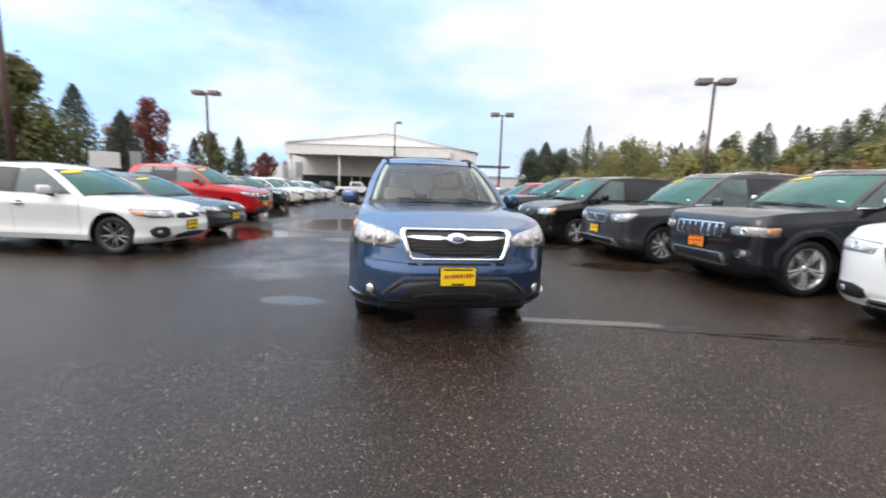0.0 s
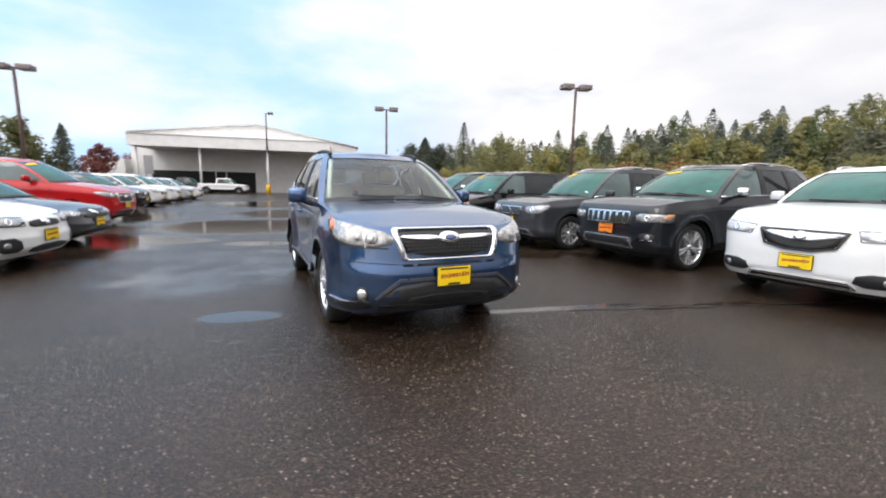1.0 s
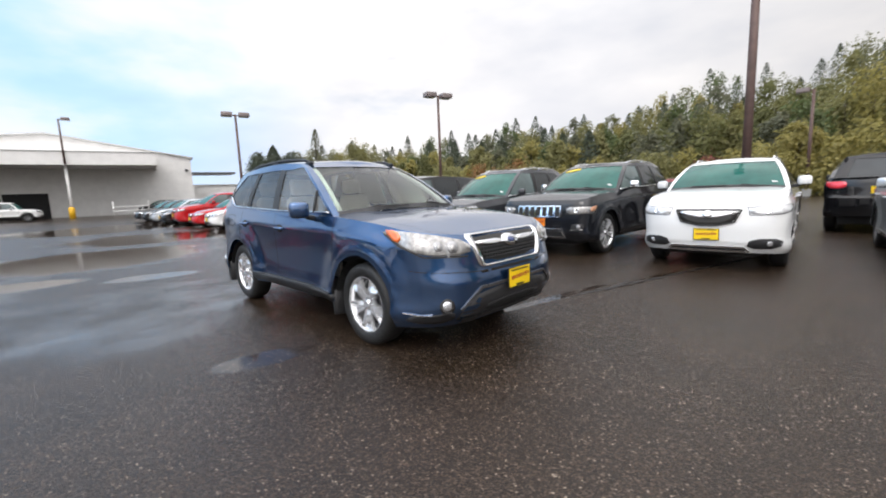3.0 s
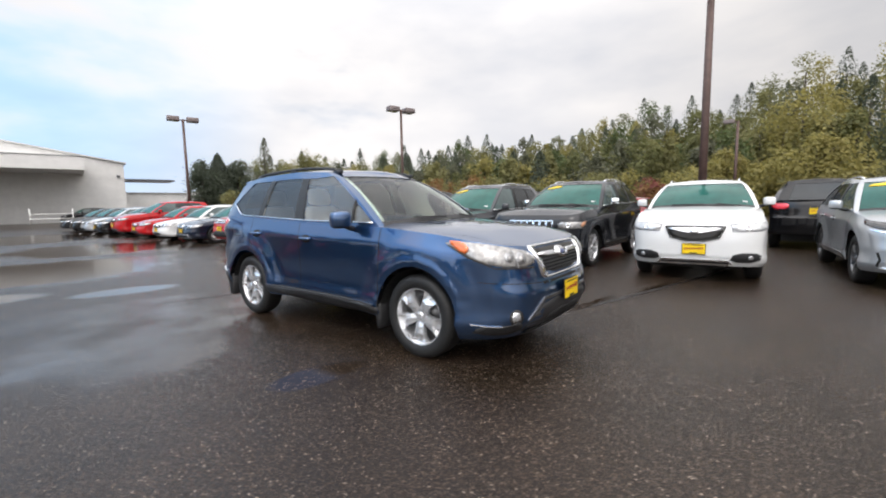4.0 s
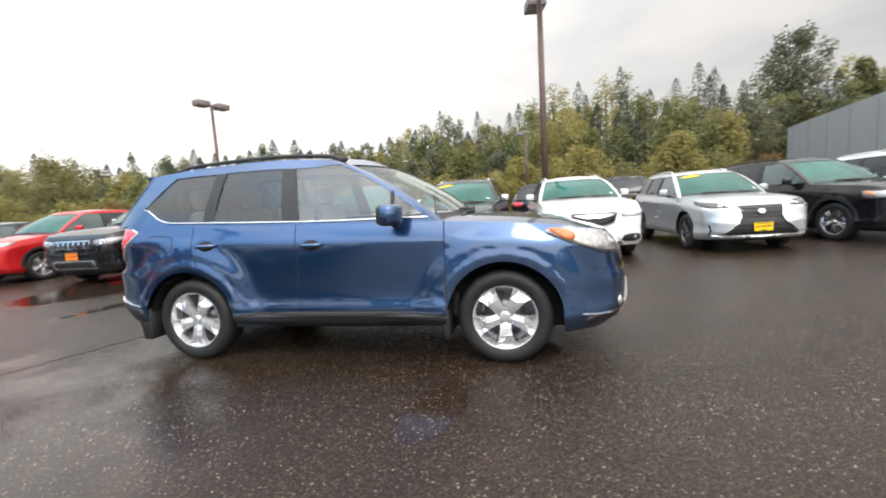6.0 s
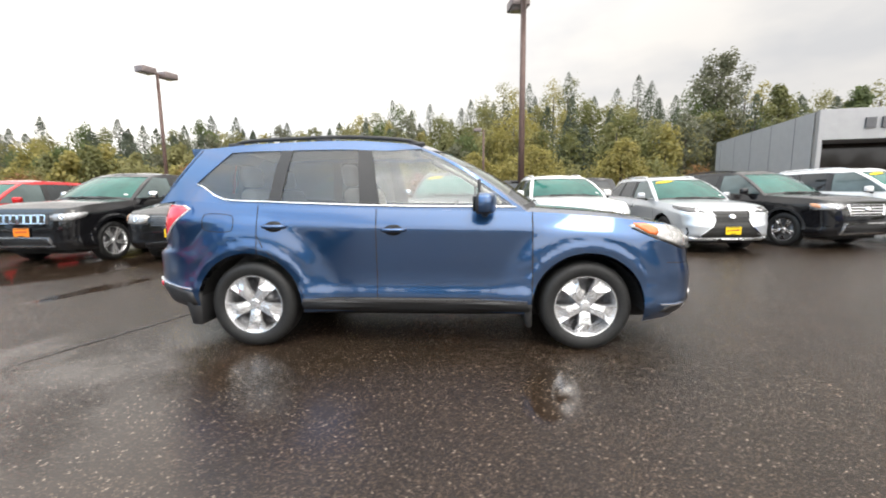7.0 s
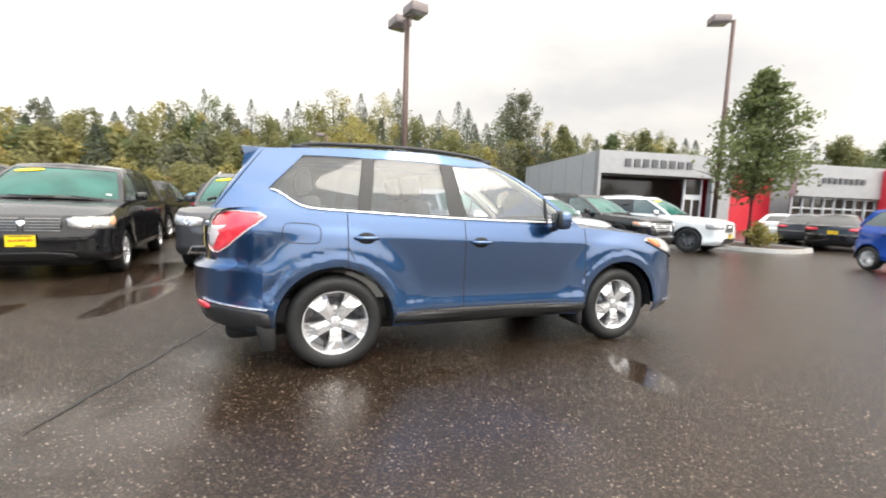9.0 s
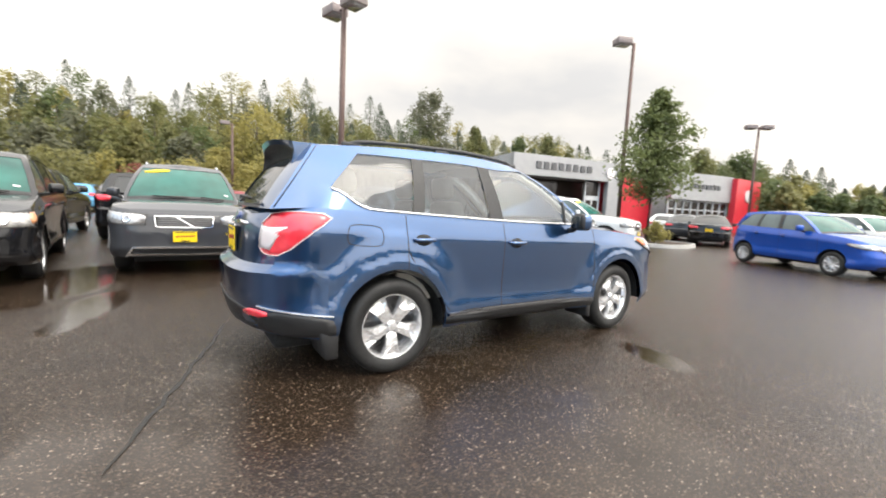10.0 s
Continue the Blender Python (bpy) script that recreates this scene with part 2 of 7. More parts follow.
M["red"] = paint("red_paint", (0.45, 0.012, 0.015), 0.1, 0.3)
M["maroon"] = paint("dark_red_paint", (0.18, 0.012, 0.015), 0.2, 0.3)
M["navy"] = paint("dark_navy_paint", (0.012, 0.018, 0.035), 0.3, 0.3)
M["sky_blue"] = paint("light_blue_paint", (0.10, 0.30, 0.50), 0.3, 0.3)
M["royal"] = paint("royal_blue_paint", (0.012, 0.07, 0.36), 0.3, 0.3)
M["trim"] = plain("black_plastic_trim", (0.018, 0.018, 0.019), 0.5, bump=0.15, bump_scale=300)
M["rubber"] = plain("tyre_rubber", (0.011, 0.011, 0.011), 0.6, bump=0.2, bump_scale=120)
M["dark"] = plain("dark_underside", (0.01, 0.01, 0.01), 0.8)
M["chrome"] = plain("bright_chrome", (0.85, 0.85, 0.86), 0.08, 1.0, 0.03)
M["alloy"] = plain("silver_alloy", (0.80, 0.80, 0.81), 0.24, 0.75, 0.06, coat=0.5)
M["dark_alloy"] = plain("dark_grey_alloy", (0.16, 0.16, 0.165), 0.3, 0.8, 0.06, coat=0.5)
M["lamp"] = plain("smoked_lamp_lens", (0.36, 0.36, 0.365), 0.18, 0.45, 0.35, 22.0, coat=1.0)
M["pale_lens"] = plain("pale_lamp_lens", (0.58, 0.58, 0.58), 0.16, 0.25, 0.25, 22.0, coat=1.0)
M["smoke"] = plain("dark_lamp_lens", (0.03, 0.03, 0.032), 0.12, 0.0, 0.3, 22.0, coat=1.0)
M["lens"] = plain("clear_lamp_lens", (0.36, 0.35, 0.335), 0.24, 0.45, 0.45, 26.0, coat=1.0)
M["pale_amber"] = plain("pale_amber_lens", (0.55, 0.25, 0.12), 0.15, 0.0, 0.1, coat=1.0)
M["amber"] = plain("amber_lens", (0.75, 0.16, 0.03), 0.12, 0.0, 0.1, coat=1.0)
M["tail_red"] = plain("red_tail_lens", (0.74, 0.035, 0.055), 0.12, 0.0, 0.15, 14.0, coat=1.0)
M["tail_white"] = plain("pale_tail_lens", (0.72, 0.66, 0.66), 0.12, 0.1, 0.1, coat=1.0)
M["yellow"] = plain("yellow_card", (0.82, 0.56, 0.005), 0.45, var=0.06)
M["orange_card"] = plain("orange_card", (0.80, 0.22, 0.01), 0.45, var=0.06)
M["ink_red"] = plain("dark_red_ink", (0.30, 0.02, 0.02), 0.5)
M["ink"] = plain("black_ink", (0.015, 0.014, 0.012), 0.5)
M["pane"] = thin_glass("clear_car_glass", (0.84, 0.98, 0.92), 0.02, 1.5, 0.03)
M["pane_side"] = thin_glass("clear_door_glass", (0.94, 0.97, 0.96), 0.02, 1.7, 0.12)
M["pane_dark"] = thin_glass("privacy_glass", (0.24, 0.28, 0.32), 0.02, 1.6, 0.05)
M["pane_teal"] = plain("tinted_windscreen", (0.018, 0.095, 0.078), 0.03, 0.0, 0.40, 1.5, spec=0.32)
M["pane_pale"] = plain("pale_door_glass", (0.085, 0.115, 0.115), 0.04, 0.0, 0.35, 1.2, spec=0.6)
M["pane_black"] = plain("dark_tinted_glass", (0.018, 0.022, 0.024), 0.03, 0.0, 0.3, 1.5, spec=0.55)
M["seat"] = plain("beige_cloth", (0.54, 0.50, 0.43), 0.8, var=0.1, bump=0.2, bump_scale=200)
M["dash"] = plain("dark_dashboard", (0.05, 0.05, 0.052), 0.6)
M["lining"] = plain("pale_headliner", (0.60, 0.58, 0.54), 0.9)
M["emblem"] = plain("blue_enamel", (0.03, 0.05, 0.15), 0.15, coat=1.0)

# ---- mesh helpers ----
from mathutils.bvhtree import BVHTree


def mesh_part(name, verts, faces, mat, parent=None, label="", smooth=True):
    """Verts and faces as ONE mesh object, under a thing or a part."""
    me = bpy.data.meshes.new(name)
    me.from_pydata([tuple(v) for v in verts], [], [tuple(f) for f in faces])
    me.polygons.foreach_set("use_smooth", [smooth] * len(me.polygons))
    me.update()
    for k in mat if isinstance(mat, (list, tuple)) else [mat]:
        me.materials.append(k)
    ob = new(name, me)
    if parent is not None:
        ob.parent = parent
    if label:
        ob["label"] = label
    return ob


def part(name, bm, mat, parent=None, label="", smooth=True):
    me = bpy.data.meshes.new(name)
    bm.to_mesh(me)
    bm.free()
    me.polygons.foreach_set("use_smooth", [smooth] * len(me.polygons))
    for k in mat if isinstance(mat, (list, tuple)) else [mat]:
        me.materials.append(k)
    ob = new(name, me)
    if parent is not None:
        ob.parent = parent
    if label:
        ob["label"] = label
    return ob


def thing(name, label, category, m=None, group="", kind=""):
    e = new(name)
    e.empty_display_size = 0.2
    if m is not None:
        e.matrix_world = m
    return tagged(e, label, category, group, kind)


def box_bm(x0, x1, y0, y1, z0, z1, bevel=0.0, seg=2):
    bm = bmesh.new()
    bmesh.ops.create_cube(bm, size=1.0)
    for v in bm.verts:
        v.co = Vector((x0 + (v.co.x + 0.5) * (x1 - x0), y0 + (v.co.y + 0.5) * (y1 - y0), z0 + (v.co.z + 0.5) * (z1 - z0)))
    if bevel:
        bmesh.ops.bevel(bm, geom=bm.edges[:], offset=bevel, segments=seg, affect="EDGES", profile=0.5)
    return bm


def tube_data(points, radius, sides=8, closed=False):
    """A round bar along points; radius may be one number or one for each point."""
    pts = [Vector(p) for p in points]
    n = len(pts)
    verts, faces = [], []
    up = Vector((0, 0, 1))
    for i, p in enumerate(pts):
        a = pts[(i - 1) % n] if (i > 0 or closed) else p
        b = pts[(i + 1) % n] if (i < n - 1 or closed) else p
        d = (b - a).normalized()
        s = d.cross(up)
        if s.length < 1e-3:
            s = Vector((1, 0, 0))
        s.normalize()
        t = s.cross(d).normalized()
        r = radius[i] if isinstance(radius, (list, tuple)) else radius
        for k in range(sides):
            an = 2 * math.pi * k / sides
            verts.append(p + s * (r * math.cos(an)) + t * (r * math.sin(an)))
    for i in range(n if closed else n - 1):
        for k in range(sides):
            a, b = i * sides + k, i * sides + (k + 1) % sides
            c, d2 = ((i + 1) % n) * sides + (k + 1) % sides, ((i + 1) % n) * sides + k
            faces.append((a, b, c, d2))
    if not closed:
        faces.append(tuple(range(sides))[::-1])
        faces.append(tuple((n - 1) * sides + k for k in range(sides)))
    return verts, faces


def lathe_data(profile, seg=32, axis="y"):
    """Turn (radius, along) round the axis."""
    verts, faces = [], []
    n = len(profile)
    for k in range(seg):
        a = 2 * math.pi * k / seg
        for r, h in profile:
            p = (r * math.cos(a), h, r * math.sin(a)) if axis == "y" else (r * math.cos(a), r * math.sin(a), h)
            verts.append(p)
    for k in range(seg):
        for i in range(n - 1):
            a, b = k * n + i, k * n + i + 1
            c, d = ((k + 1) % seg) * n + i + 1, ((k + 1) % seg) * n + i
            faces.append((a, b, c, d))
    return verts, faces


def curve_of(stops):
    """A smooth function through (s, value) stops."""
    xs, ys = np.array([p[0] for p in stops], float), np.array([p[1] for p in stops], float)
    d = np.gradient(ys, xs) if len(xs) > 2 else np.full(len(xs), (ys[-1] - ys[0]) / (xs[-1] - xs[0]))
    sl = np.diff(ys) / np.diff(xs)
    for i in range(1, len(xs) - 1):
        d[i] = 0.0 if sl[i - 1] * sl[i] <= 0 else 2 * sl[i - 1] * sl[i] / (sl[i - 1] + sl[i])

    def f(x):
        x = min(max(x, xs[0]), xs[-1])
        i = min(int(np.searchsorted(xs, x, "right")) - 1, len(xs) - 2)
        h = xs[i + 1] - xs[i]
        t = (x - xs[i]) / h
        return float((2 * t ** 3 - 3 * t ** 2 + 1) * ys[i] + (t ** 3 - 2 * t ** 2 + t) * h * d[i] + (3 * t ** 2 - 2 * t ** 3) * ys[i + 1] + (t ** 3 - t ** 2) * h * d[i + 1])
    return f


def step(a, b, x):
    t = min(max((x - a) / (b - a), 0.0), 1.0)
    return t * t * (3 - 2 * t)


def rounded(pts, times=2):
    """Cut the corners of a closed outline."""
    pts = [Vector(p) for p in pts]
    for _ in range(times):
        out = []
        for a, b in zip(pts, pts[1:] + pts[:1]):
            out += [a.lerp(b, 0.25), a.lerp(b, 0.75)]
        pts = out
    return pts

# ---- vehicles: x forward, y to the vehicle's left, origin on the ground midway between the axles ----
WHEELS = {}


def wheel_meshes(r, width, rim_r, style, alloy):
    key = (r, width, rim_r, style, alloy)
    if key in WHEELS:
        return WHEELS[key]
    h = width / 2
    prof = [(rim_r * 0.97, -h * 0.8), (rim_r + 0.012, -h * 0.97), ((r + rim_r) / 2, -h), (r - 0.035, -h * 0.97), (r - 0.010, -h * 0.82), (r, -h * 0.55),
            (r, h * 0.55), (r - 0.010, h * 0.82), (r - 0.035, h * 0.97), ((r + rim_r) / 2, h), (rim_r + 0.012, h * 0.97), (rim_r * 0.97, h * 0.8), (rim_r * 0.97, -h * 0.8)]
    v, f = lathe_data(prof, 40)
    tyre = mesh_part("wheel", v, f, M["rubber"])
    bm = bmesh.new()
    # barrel and lip
    v, f = lathe_data([(rim_r * 0.96, -h * 0.8), (rim_r * 0.90, -h * 0.2), (rim_r * 0.90, h * 0.55), (rim_r * 0.955, h * 0.86), (rim_r * 0.99, h * 0.88), (rim_r * 0.99, h * 0.78)], 40)
    vs = [bm.verts.new(p) for p in v]
    for q in f:
        bm.faces.new([vs[i] for i in q])
    n, half, split = {"five": (5, 0.20, 0.06), "ten": (10, 0.085, 0.0), "twin": (5, 0.16, 0.10), "star": (5, 0.20, 0.0), "six": (6, 0.17, 0.05)}[style]
    y0 = h * 0.62
    for k in range(n):
        a = 2 * math.pi * k / n - math.pi / 2
        rot = Matrix.Rotation(-a, 3, "Y")
        halves = ((-1, 1) if split else (0,))
        for sgn in halves:
            # a spoke, wide at the hub and at the lip
            rows = []
            for t in (0.0, 0.25, 0.55, 0.8, 1.0):
                rr = rim_r * (0.16 + 0.77 * t)
                wid = rim_r * half * (1.0 - 0.45 * math.sin(math.pi * min(1, t * 0.8)) + 0.25 * t) * (0.5 if split else 1.0)
                if style == "star":
                    wid = rim_r * {0.0: 0.175, 0.25: 0.18, 0.55: 0.215, 0.8: 0.275, 1.0: 0.35}[t]
                cen = sgn * rim_r * (split * 0.4 + split * 1.7 * t)
                dep = y0 + 0.012 * math.sin(math.pi * t) + 0.02 * t
                cut = step(0.55, 0.9, t) if style == "star" else 0.0
                g = rim_r * 0.15 * cut + 0.0005
                mid = dep + 0.006 - 0.022 * cut
                rows.append([(rr, dep - 0.035, cen - wid), (rr, dep, cen - wid * 0.92), (rr, mid, cen - g), (rr, mid, cen + g), (rr, dep, cen + wid * 0.92), (rr, dep - 0.035, cen + wid)])
            grid = [[bm.verts.new(rot @ Vector(p)) for p in row] for row in rows]
            for i in range(len(grid) - 1):
                for j in range(5):
                    bm.faces.new([grid[i][j], grid[i][j + 1], grid[i + 1][j + 1], grid[i + 1][j]])
    v, f = lathe_data([(0.001, y0 + 0.022), (rim_r * 0.13, y0 + 0.02), (rim_r * 0.17, y0 + 0.006), (rim_r * 0.25, y0 + 0.002), (rim_r * 0.25, y0 - 0.03)], 24)
    vs = [bm.verts.new(p) for p in v]
    for q in f:
        bm.faces.new([vs[i] for i in q])
    bmesh.ops.recalc_face_normals(bm, faces=bm.faces[:])
    rim = part("rim", bm, M[alloy], smooth=False)
    # brake disc and dark back
    v, f = lathe_data([(0.001, h * 0.05), (rim_r * 0.62, h * 0.05), (rim_r * 0.62, -h * 0.05), (rim_r * 0.89, -h * 0.1)], 28)
    disc = mesh_part("brake_disc", v, f, [M["dark_alloy"]])
    v, f = lathe_data([(0.008, y0 + 0.008), (0.008, y0 + 0.016), (0.001, y0 + 0.017)], 6)
    bm = bmesh.new()
    for k in range(5):
        a = 2 * math.pi * k / 5 + math.pi / 2
        vs = [bm.verts.new((p[0] + rim_r * 0.21 * math.cos(a), p[1], p[2] + rim_r * 0.21 * math.sin(a))) for p in v]
        for q in f:
            bm.faces.new([vs[i] for i in q])
    nuts = part("wheel_nuts", bm, M["dark_alloy"])
    meshes = tuple(o.data for o in (tyre, rim, disc, nuts))
    for o in (tyre, rim, disc, nuts):
        bpy.data.objects.remove(o)
    WHEELS[key] = meshes
    return meshes


BASE = dict(L=4.595, W=1.795, H=1.68, wb=2.64, foh=0.94, r=0.352, rim=0.242, tyre_w=0.225, clear=0.30, arch=0.40,
            front=(0.55, 3.4), rear=(0.58, 2.7),
            belt=[(0, 0.87), (0.05, 0.912), (0.5, 1.0), (1.0, 1.055), (1.36, 1.085), (2.5, 1.12), (3.6, 1.165), (4.25, 1.19), (4.595, 1.12)],
            base=[(0, 0.27), (0.5, 0.25), (1.0, 0.29), (3.4, 0.30), (4.0, 0.32), (4.595, 0.38)],
            nose=[(0, 0.10), (0.25, 0.0), (0.45, 0.0), (0.62, 0.03), (0.9, 0.07), (1.0, 0.13)],
            tail=[(0, 0.05), (0.3, 0.0), (0.5, 0.0), (0.56, 0.07), (0.9, 0.10), (1.0, 0.13)],
            cowl=1.22, bow=0.16, roof_f=2.12, bow_u=0.18, roof_r=4.12, rear_b=4.44, roof_w=0.615,
            roof=[(1.9, 1.56), (2.35, 1.635), (2.9, 1.665), (3.5, 1.655), (4.3, 1.60)],
            posts=[(1.40, 2.30, "P"), (1.45, 2.35, "G"), (2.55, 2.62, "K"), (2.68, 2.75, "G"), (3.36, 3.34, "K"), (3.45, 3.42, "G"), (4.16, 3.74, "P"), (4.40, 4.10, "E")],
            doors=[(1.36, "front_door"), (2.56, "rear_door"), (3.50, "")], crown=0.05, bulge=0.055, win=(0.05, 0.86), kick=(3.45, 4.10, 0.0), fine=1,
            side=[(0, 0.94), (0.09, 0.982), (0.16, 0.986), (0.26, 0.970), (0.36, 0.966), (0.55, 0.978), (0.74, 0.994), (0.81, 0.997), (0.85, 0.986), (0.92, 0.962), (1.0, 0.935)])


def spec(scale_from=None, **kw):
    """BASE stretched to another length, width and height, with its own numbers on top."""
    s = dict(BASE)
    L, H = kw.get("L", s["L"]), kw.get("H", s["H"])
    a, c = L / BASE["L"], H / BASE["H"]
    for key in ("belt", "base", "roof"):
        s[key] = [(x * a, z * c) for x, z in s[key]]
    s["kick"] = (s["kick"][0] * a, s["kick"][1] * a, s["kick"][2])
    for key in ("cowl", "roof_f", "roof_r", "rear_b", "foh", "wb"):
        s[key] = s[key] * a
    s["posts"] = [(p * a, q * a, k) for p, q, k in s["posts"]]
    s["doors"] = [(p * a, n) for p, n in s["doors"]]
    s["roof_w"] = s["roof_w"] * kw.get("W", s["W"]) / BASE["W"]
    s.update(kw)
    if s["fine"] and "blister" not in kw:
        s["blister"] = (0.010, 0.016)
    s["arch"] = max(s["arch"], s["r"] + 0.062)
    return s


class Shell:
    """The surfaces of a vehicle's body, and ways to lay parts on them."""

    def __init__(self, s, body):
        self.s, self.body = s, body
        self.xf = s["wb"] / 2 + s["foh"]
        self.belt, self.base, self.roof = curve_of(s["belt"]), curve_of(s["base"]), curve_of(s["roof"])
        self.nose, self.tail, self.side = curve_of(s["nose"]), curve_of(s["tail"]), curve_of(s["side"])
        self.axles = (s["foh"], s["foh"] + s["wb"])

    def low(self, q):
        z = self.base(q)
        for c in self.axles:
            d = abs(q - c)
            if d < self.s["arch"]:
                z = max(z, self.s["r"] + 0.01 + math.sqrt(self.s["arch"] ** 2 - d * d) * 0.98)
        return z

    def half(self, q, v):
        s = self.s
        a, n = s["front"]
        b, m = s["rear"]
        y = 1.0
        if q < a:
            y *= max(0.0, 1 - (1 - q / a) ** n) ** (1 / n)
        if q > s["L"] - b:
            y *= max(0.0, 1 - (1 - (s["L"] - q) / b) ** m) ** (1 / m)
        side = self.side(v)
        return y * s["W"] / 2 * side

    def place(self, q, v):
        """The body's side at q behind the nose and height share v."""
        s = self.s
        base, belt, low = self.base(q), self.belt(q), self.low(q)
        z = base + (belt - base) * v
        if z < low:
            z = low
            v = min(1.0, (z - base) / (belt - base))
        flare = 0.0
        for c in self.axles:
            d = math.hypot(q - c, z - s["r"])
            ends = step(0.25, 0.45, q) * step(0.2, 0.4, s["L"] - q)
            if "blister" in s:
                # a crisp lip round the opening and a soft swelling beyond it
                lip, swell = s["blister"]
                flare += (lip * (1 - step(s["arch"] + 0.065, s["arch"] + 0.085, d)) + swell * (1 - step(s["arch"] + 0.09, s["arch"] + 0.30, d))) * ends
            else:
                flare += 0.024 * (1 - step(s["arch"] + 0.02, s["arch"] + 0.13, d)) * ends
        wf = 1 - step(0.0, s["front"][0] + 0.35, q)
        wr = 1 - step(0.0, s["rear"][0] + 0.25, s["L"] - q)
        return Vector((self.xf - q - self.nose(v) * wf + self.tail(v) * wr, self.half(q, v) + flare * (0.4 + 0.6 * s["fine"]), z))

    def columns(self):
        s = self.s
        a, n = s["front"]
        b, m = s["rear"]
        k = 9 if s["fine"] else 6
        qs = {0.0, s["L"]}
        for i in range(1, k):
            ph = math.pi / 2 * i / k
            qs.add(round(a * (1 - math.cos(ph) ** (2 / n)), 4))
            qs.add(round(s["L"] - b * (1 - math.cos(ph) ** (2 / m)), 4))
        gap = 0.045 if s["fine"] else 0.10
        q = a * 0.45
        while q < s["L"] - b * 0.45:
            qs.add(round(q, 4))
            q += gap
        for c in self.axles:
            for t in np.linspace(-1, 1, 15 if s["fine"] else 11):
                qs.add(round(c + s["arch"] * math.sin(t * math.pi / 2), 4))
        for q, _ in s["doors"]:
            qs |= {round(q - 0.004, 4), round(q + 0.004, 4)}
        qs |= {round(s["cowl"] + s["bow"], 4), round(s["rear_b"], 4)}
        out = []
        for q in sorted(qs):
            if not out or q - out[-1] > 0.0035 or q in (s["L"],):
                out.append(q)
        return out

    def build(self, mat):
        s, car = self.s, self.body
        cols = self.columns()
        nv = 30 if s["fine"] else 14
        grid = [[self.place(q, j / nv) for j in range(nv + 1)] for q in cols]
        groups = {}

        def face(group, pts):
            v, f = groups.setdefault(group, ([], []))
            i = len(v)
            v.extend(pts)
            f.append(tuple(range(i, i + len(pts))))
        doors = s["doors"]
        seam_lo = 0.10
        for i in range(len(cols) - 1):
            q = (cols[i] + cols[i + 1]) / 2
            name = ""
            for (d0, nm), (d1, _) in zip(doors, doors[1:]):
                if nm and d0 < q < d1:
                    name = nm
            seam = any(abs(q - d) < 0.003 for d, _ in doors)
            for j in range(nv):
                a, b, c, d = grid[i][j], grid[i + 1][j], grid[i + 1][j + 1], grid[i][j + 1]
                if (a - d).length < 1e-5 and (b - c).length < 1e-5:
                    continue
                v = (j + 0.5) / nv
                for sg in (1, -1):
                    if q < s["front"][0] * 0.9 and v < 0.56:
                        g = "front_bumper"
                    elif q > s["L"] - 0.54 and v < 0.52:
                        g = "rear_bumper"
                    elif q > s["L"] - 0.19 and v >= 0.52:
                        g = "tailgate"
                    elif seam and v > seam_lo:
                        g = "door_seam#%d%d" % (round(q * 50), sg)
                    elif name and v > seam_lo:
                        g = name + "#%d" % sg
                    else:
                        g = "body_shell"
                    pts = [Vector((p.x, p.y * sg, p.z)) for p in (a, b, c, d)]
                    face(g, pts if sg < 0 else pts[::-1])
        # hood and rear deck, arched from side to side
        nk = 12 if s["fine"] else 6
        qc, qr = s["cowl"] + s["bow"] + 0.02, s["rear_b"] - 0.05

        def deck(q):
            p = self.place(q, 1.0)
            row = []
            for k in range(nk + 1):
                t = -1 + 2 * k / nk
                cr = s["crown"] * step(0.0, 0.5, q) * (1 - t * t) + (0.016 * (step(0.60, 0.72, abs(t)) - step(0.72, 0.95, abs(t))) * step(0.1, 0.4, q) if s["fine"] else 0)
                if q > s["L"] / 2:
                    cr = 0.02 * (1 - t * t)
                row.append(Vector((p.x - 0.10 * step(0.0, 0.4, q) * (1 - t * t) * 0, p.y * t, p.z + cr)))
            return row
        for i in range(len(cols) - 1):
            if cols[i + 1] <= qc + 0.06 or cols[i] >= qr:
                r0, r1 = deck(cols[i]), deck(cols[i + 1])
                g = "hood" if cols[i] < s["L"] / 2 else "rear_deck"
                for k in range(nk):
                    face(g, [r0[k], r1[k], r1[k + 1], r0[k + 1]])
        # greenhouse
        gh, kinds = self.green_columns()
        v0, v1 = s["win"]
        shares = [None, 0.0, 0.25, 0.5, 0.75, 1.0, None]

        def level(c, j):
            if shares[j] is None:
                return 0.0 if j == 0 else 1.0
            lo = v0 + (s["kick"][2] * step(s["kick"][0], s["kick"][1], c[1]) ** 1.3 if c[0] == "S" else 0.0)
            return lo + (v1 - lo) * shares[j]
        top = [self.green(c, 1.0) for c in gh]
        for i in range(len(gh) - 1):
            for j in range(6):
                inside = 1 <= j <= 4
                kd = kinds[i]
                for sg in (1, -1):
                    pts = [self.green(gh[i], level(gh[i], j)), self.green(gh[i + 1], level(gh[i + 1], j)), self.green(gh[i + 1], level(gh[i + 1], j + 1)), self.green(gh[i], level(gh[i], j + 1))]
                    pts = [Vector((p.x, p.y * sg, p.z)) for p in pts]
                    if sg > 0:
                        pts = pts[::-1]
                    if inside and kd[0] in "GWR":
                        face(("pane", kd, sg if kd[0] == "G" else 0), pts)
                    elif kd[0] == "K" and inside:
                        face("pillar_trim#%d%d" % (round(gh[i][1] * 4), sg), pts)
                    elif kd[0] in "WR" and j == 0:
                        face("pillar_trim#" + kd[0], pts)
                    else:
                        face("roof_frame", pts)
        rk = 8 if s["fine"] else 4
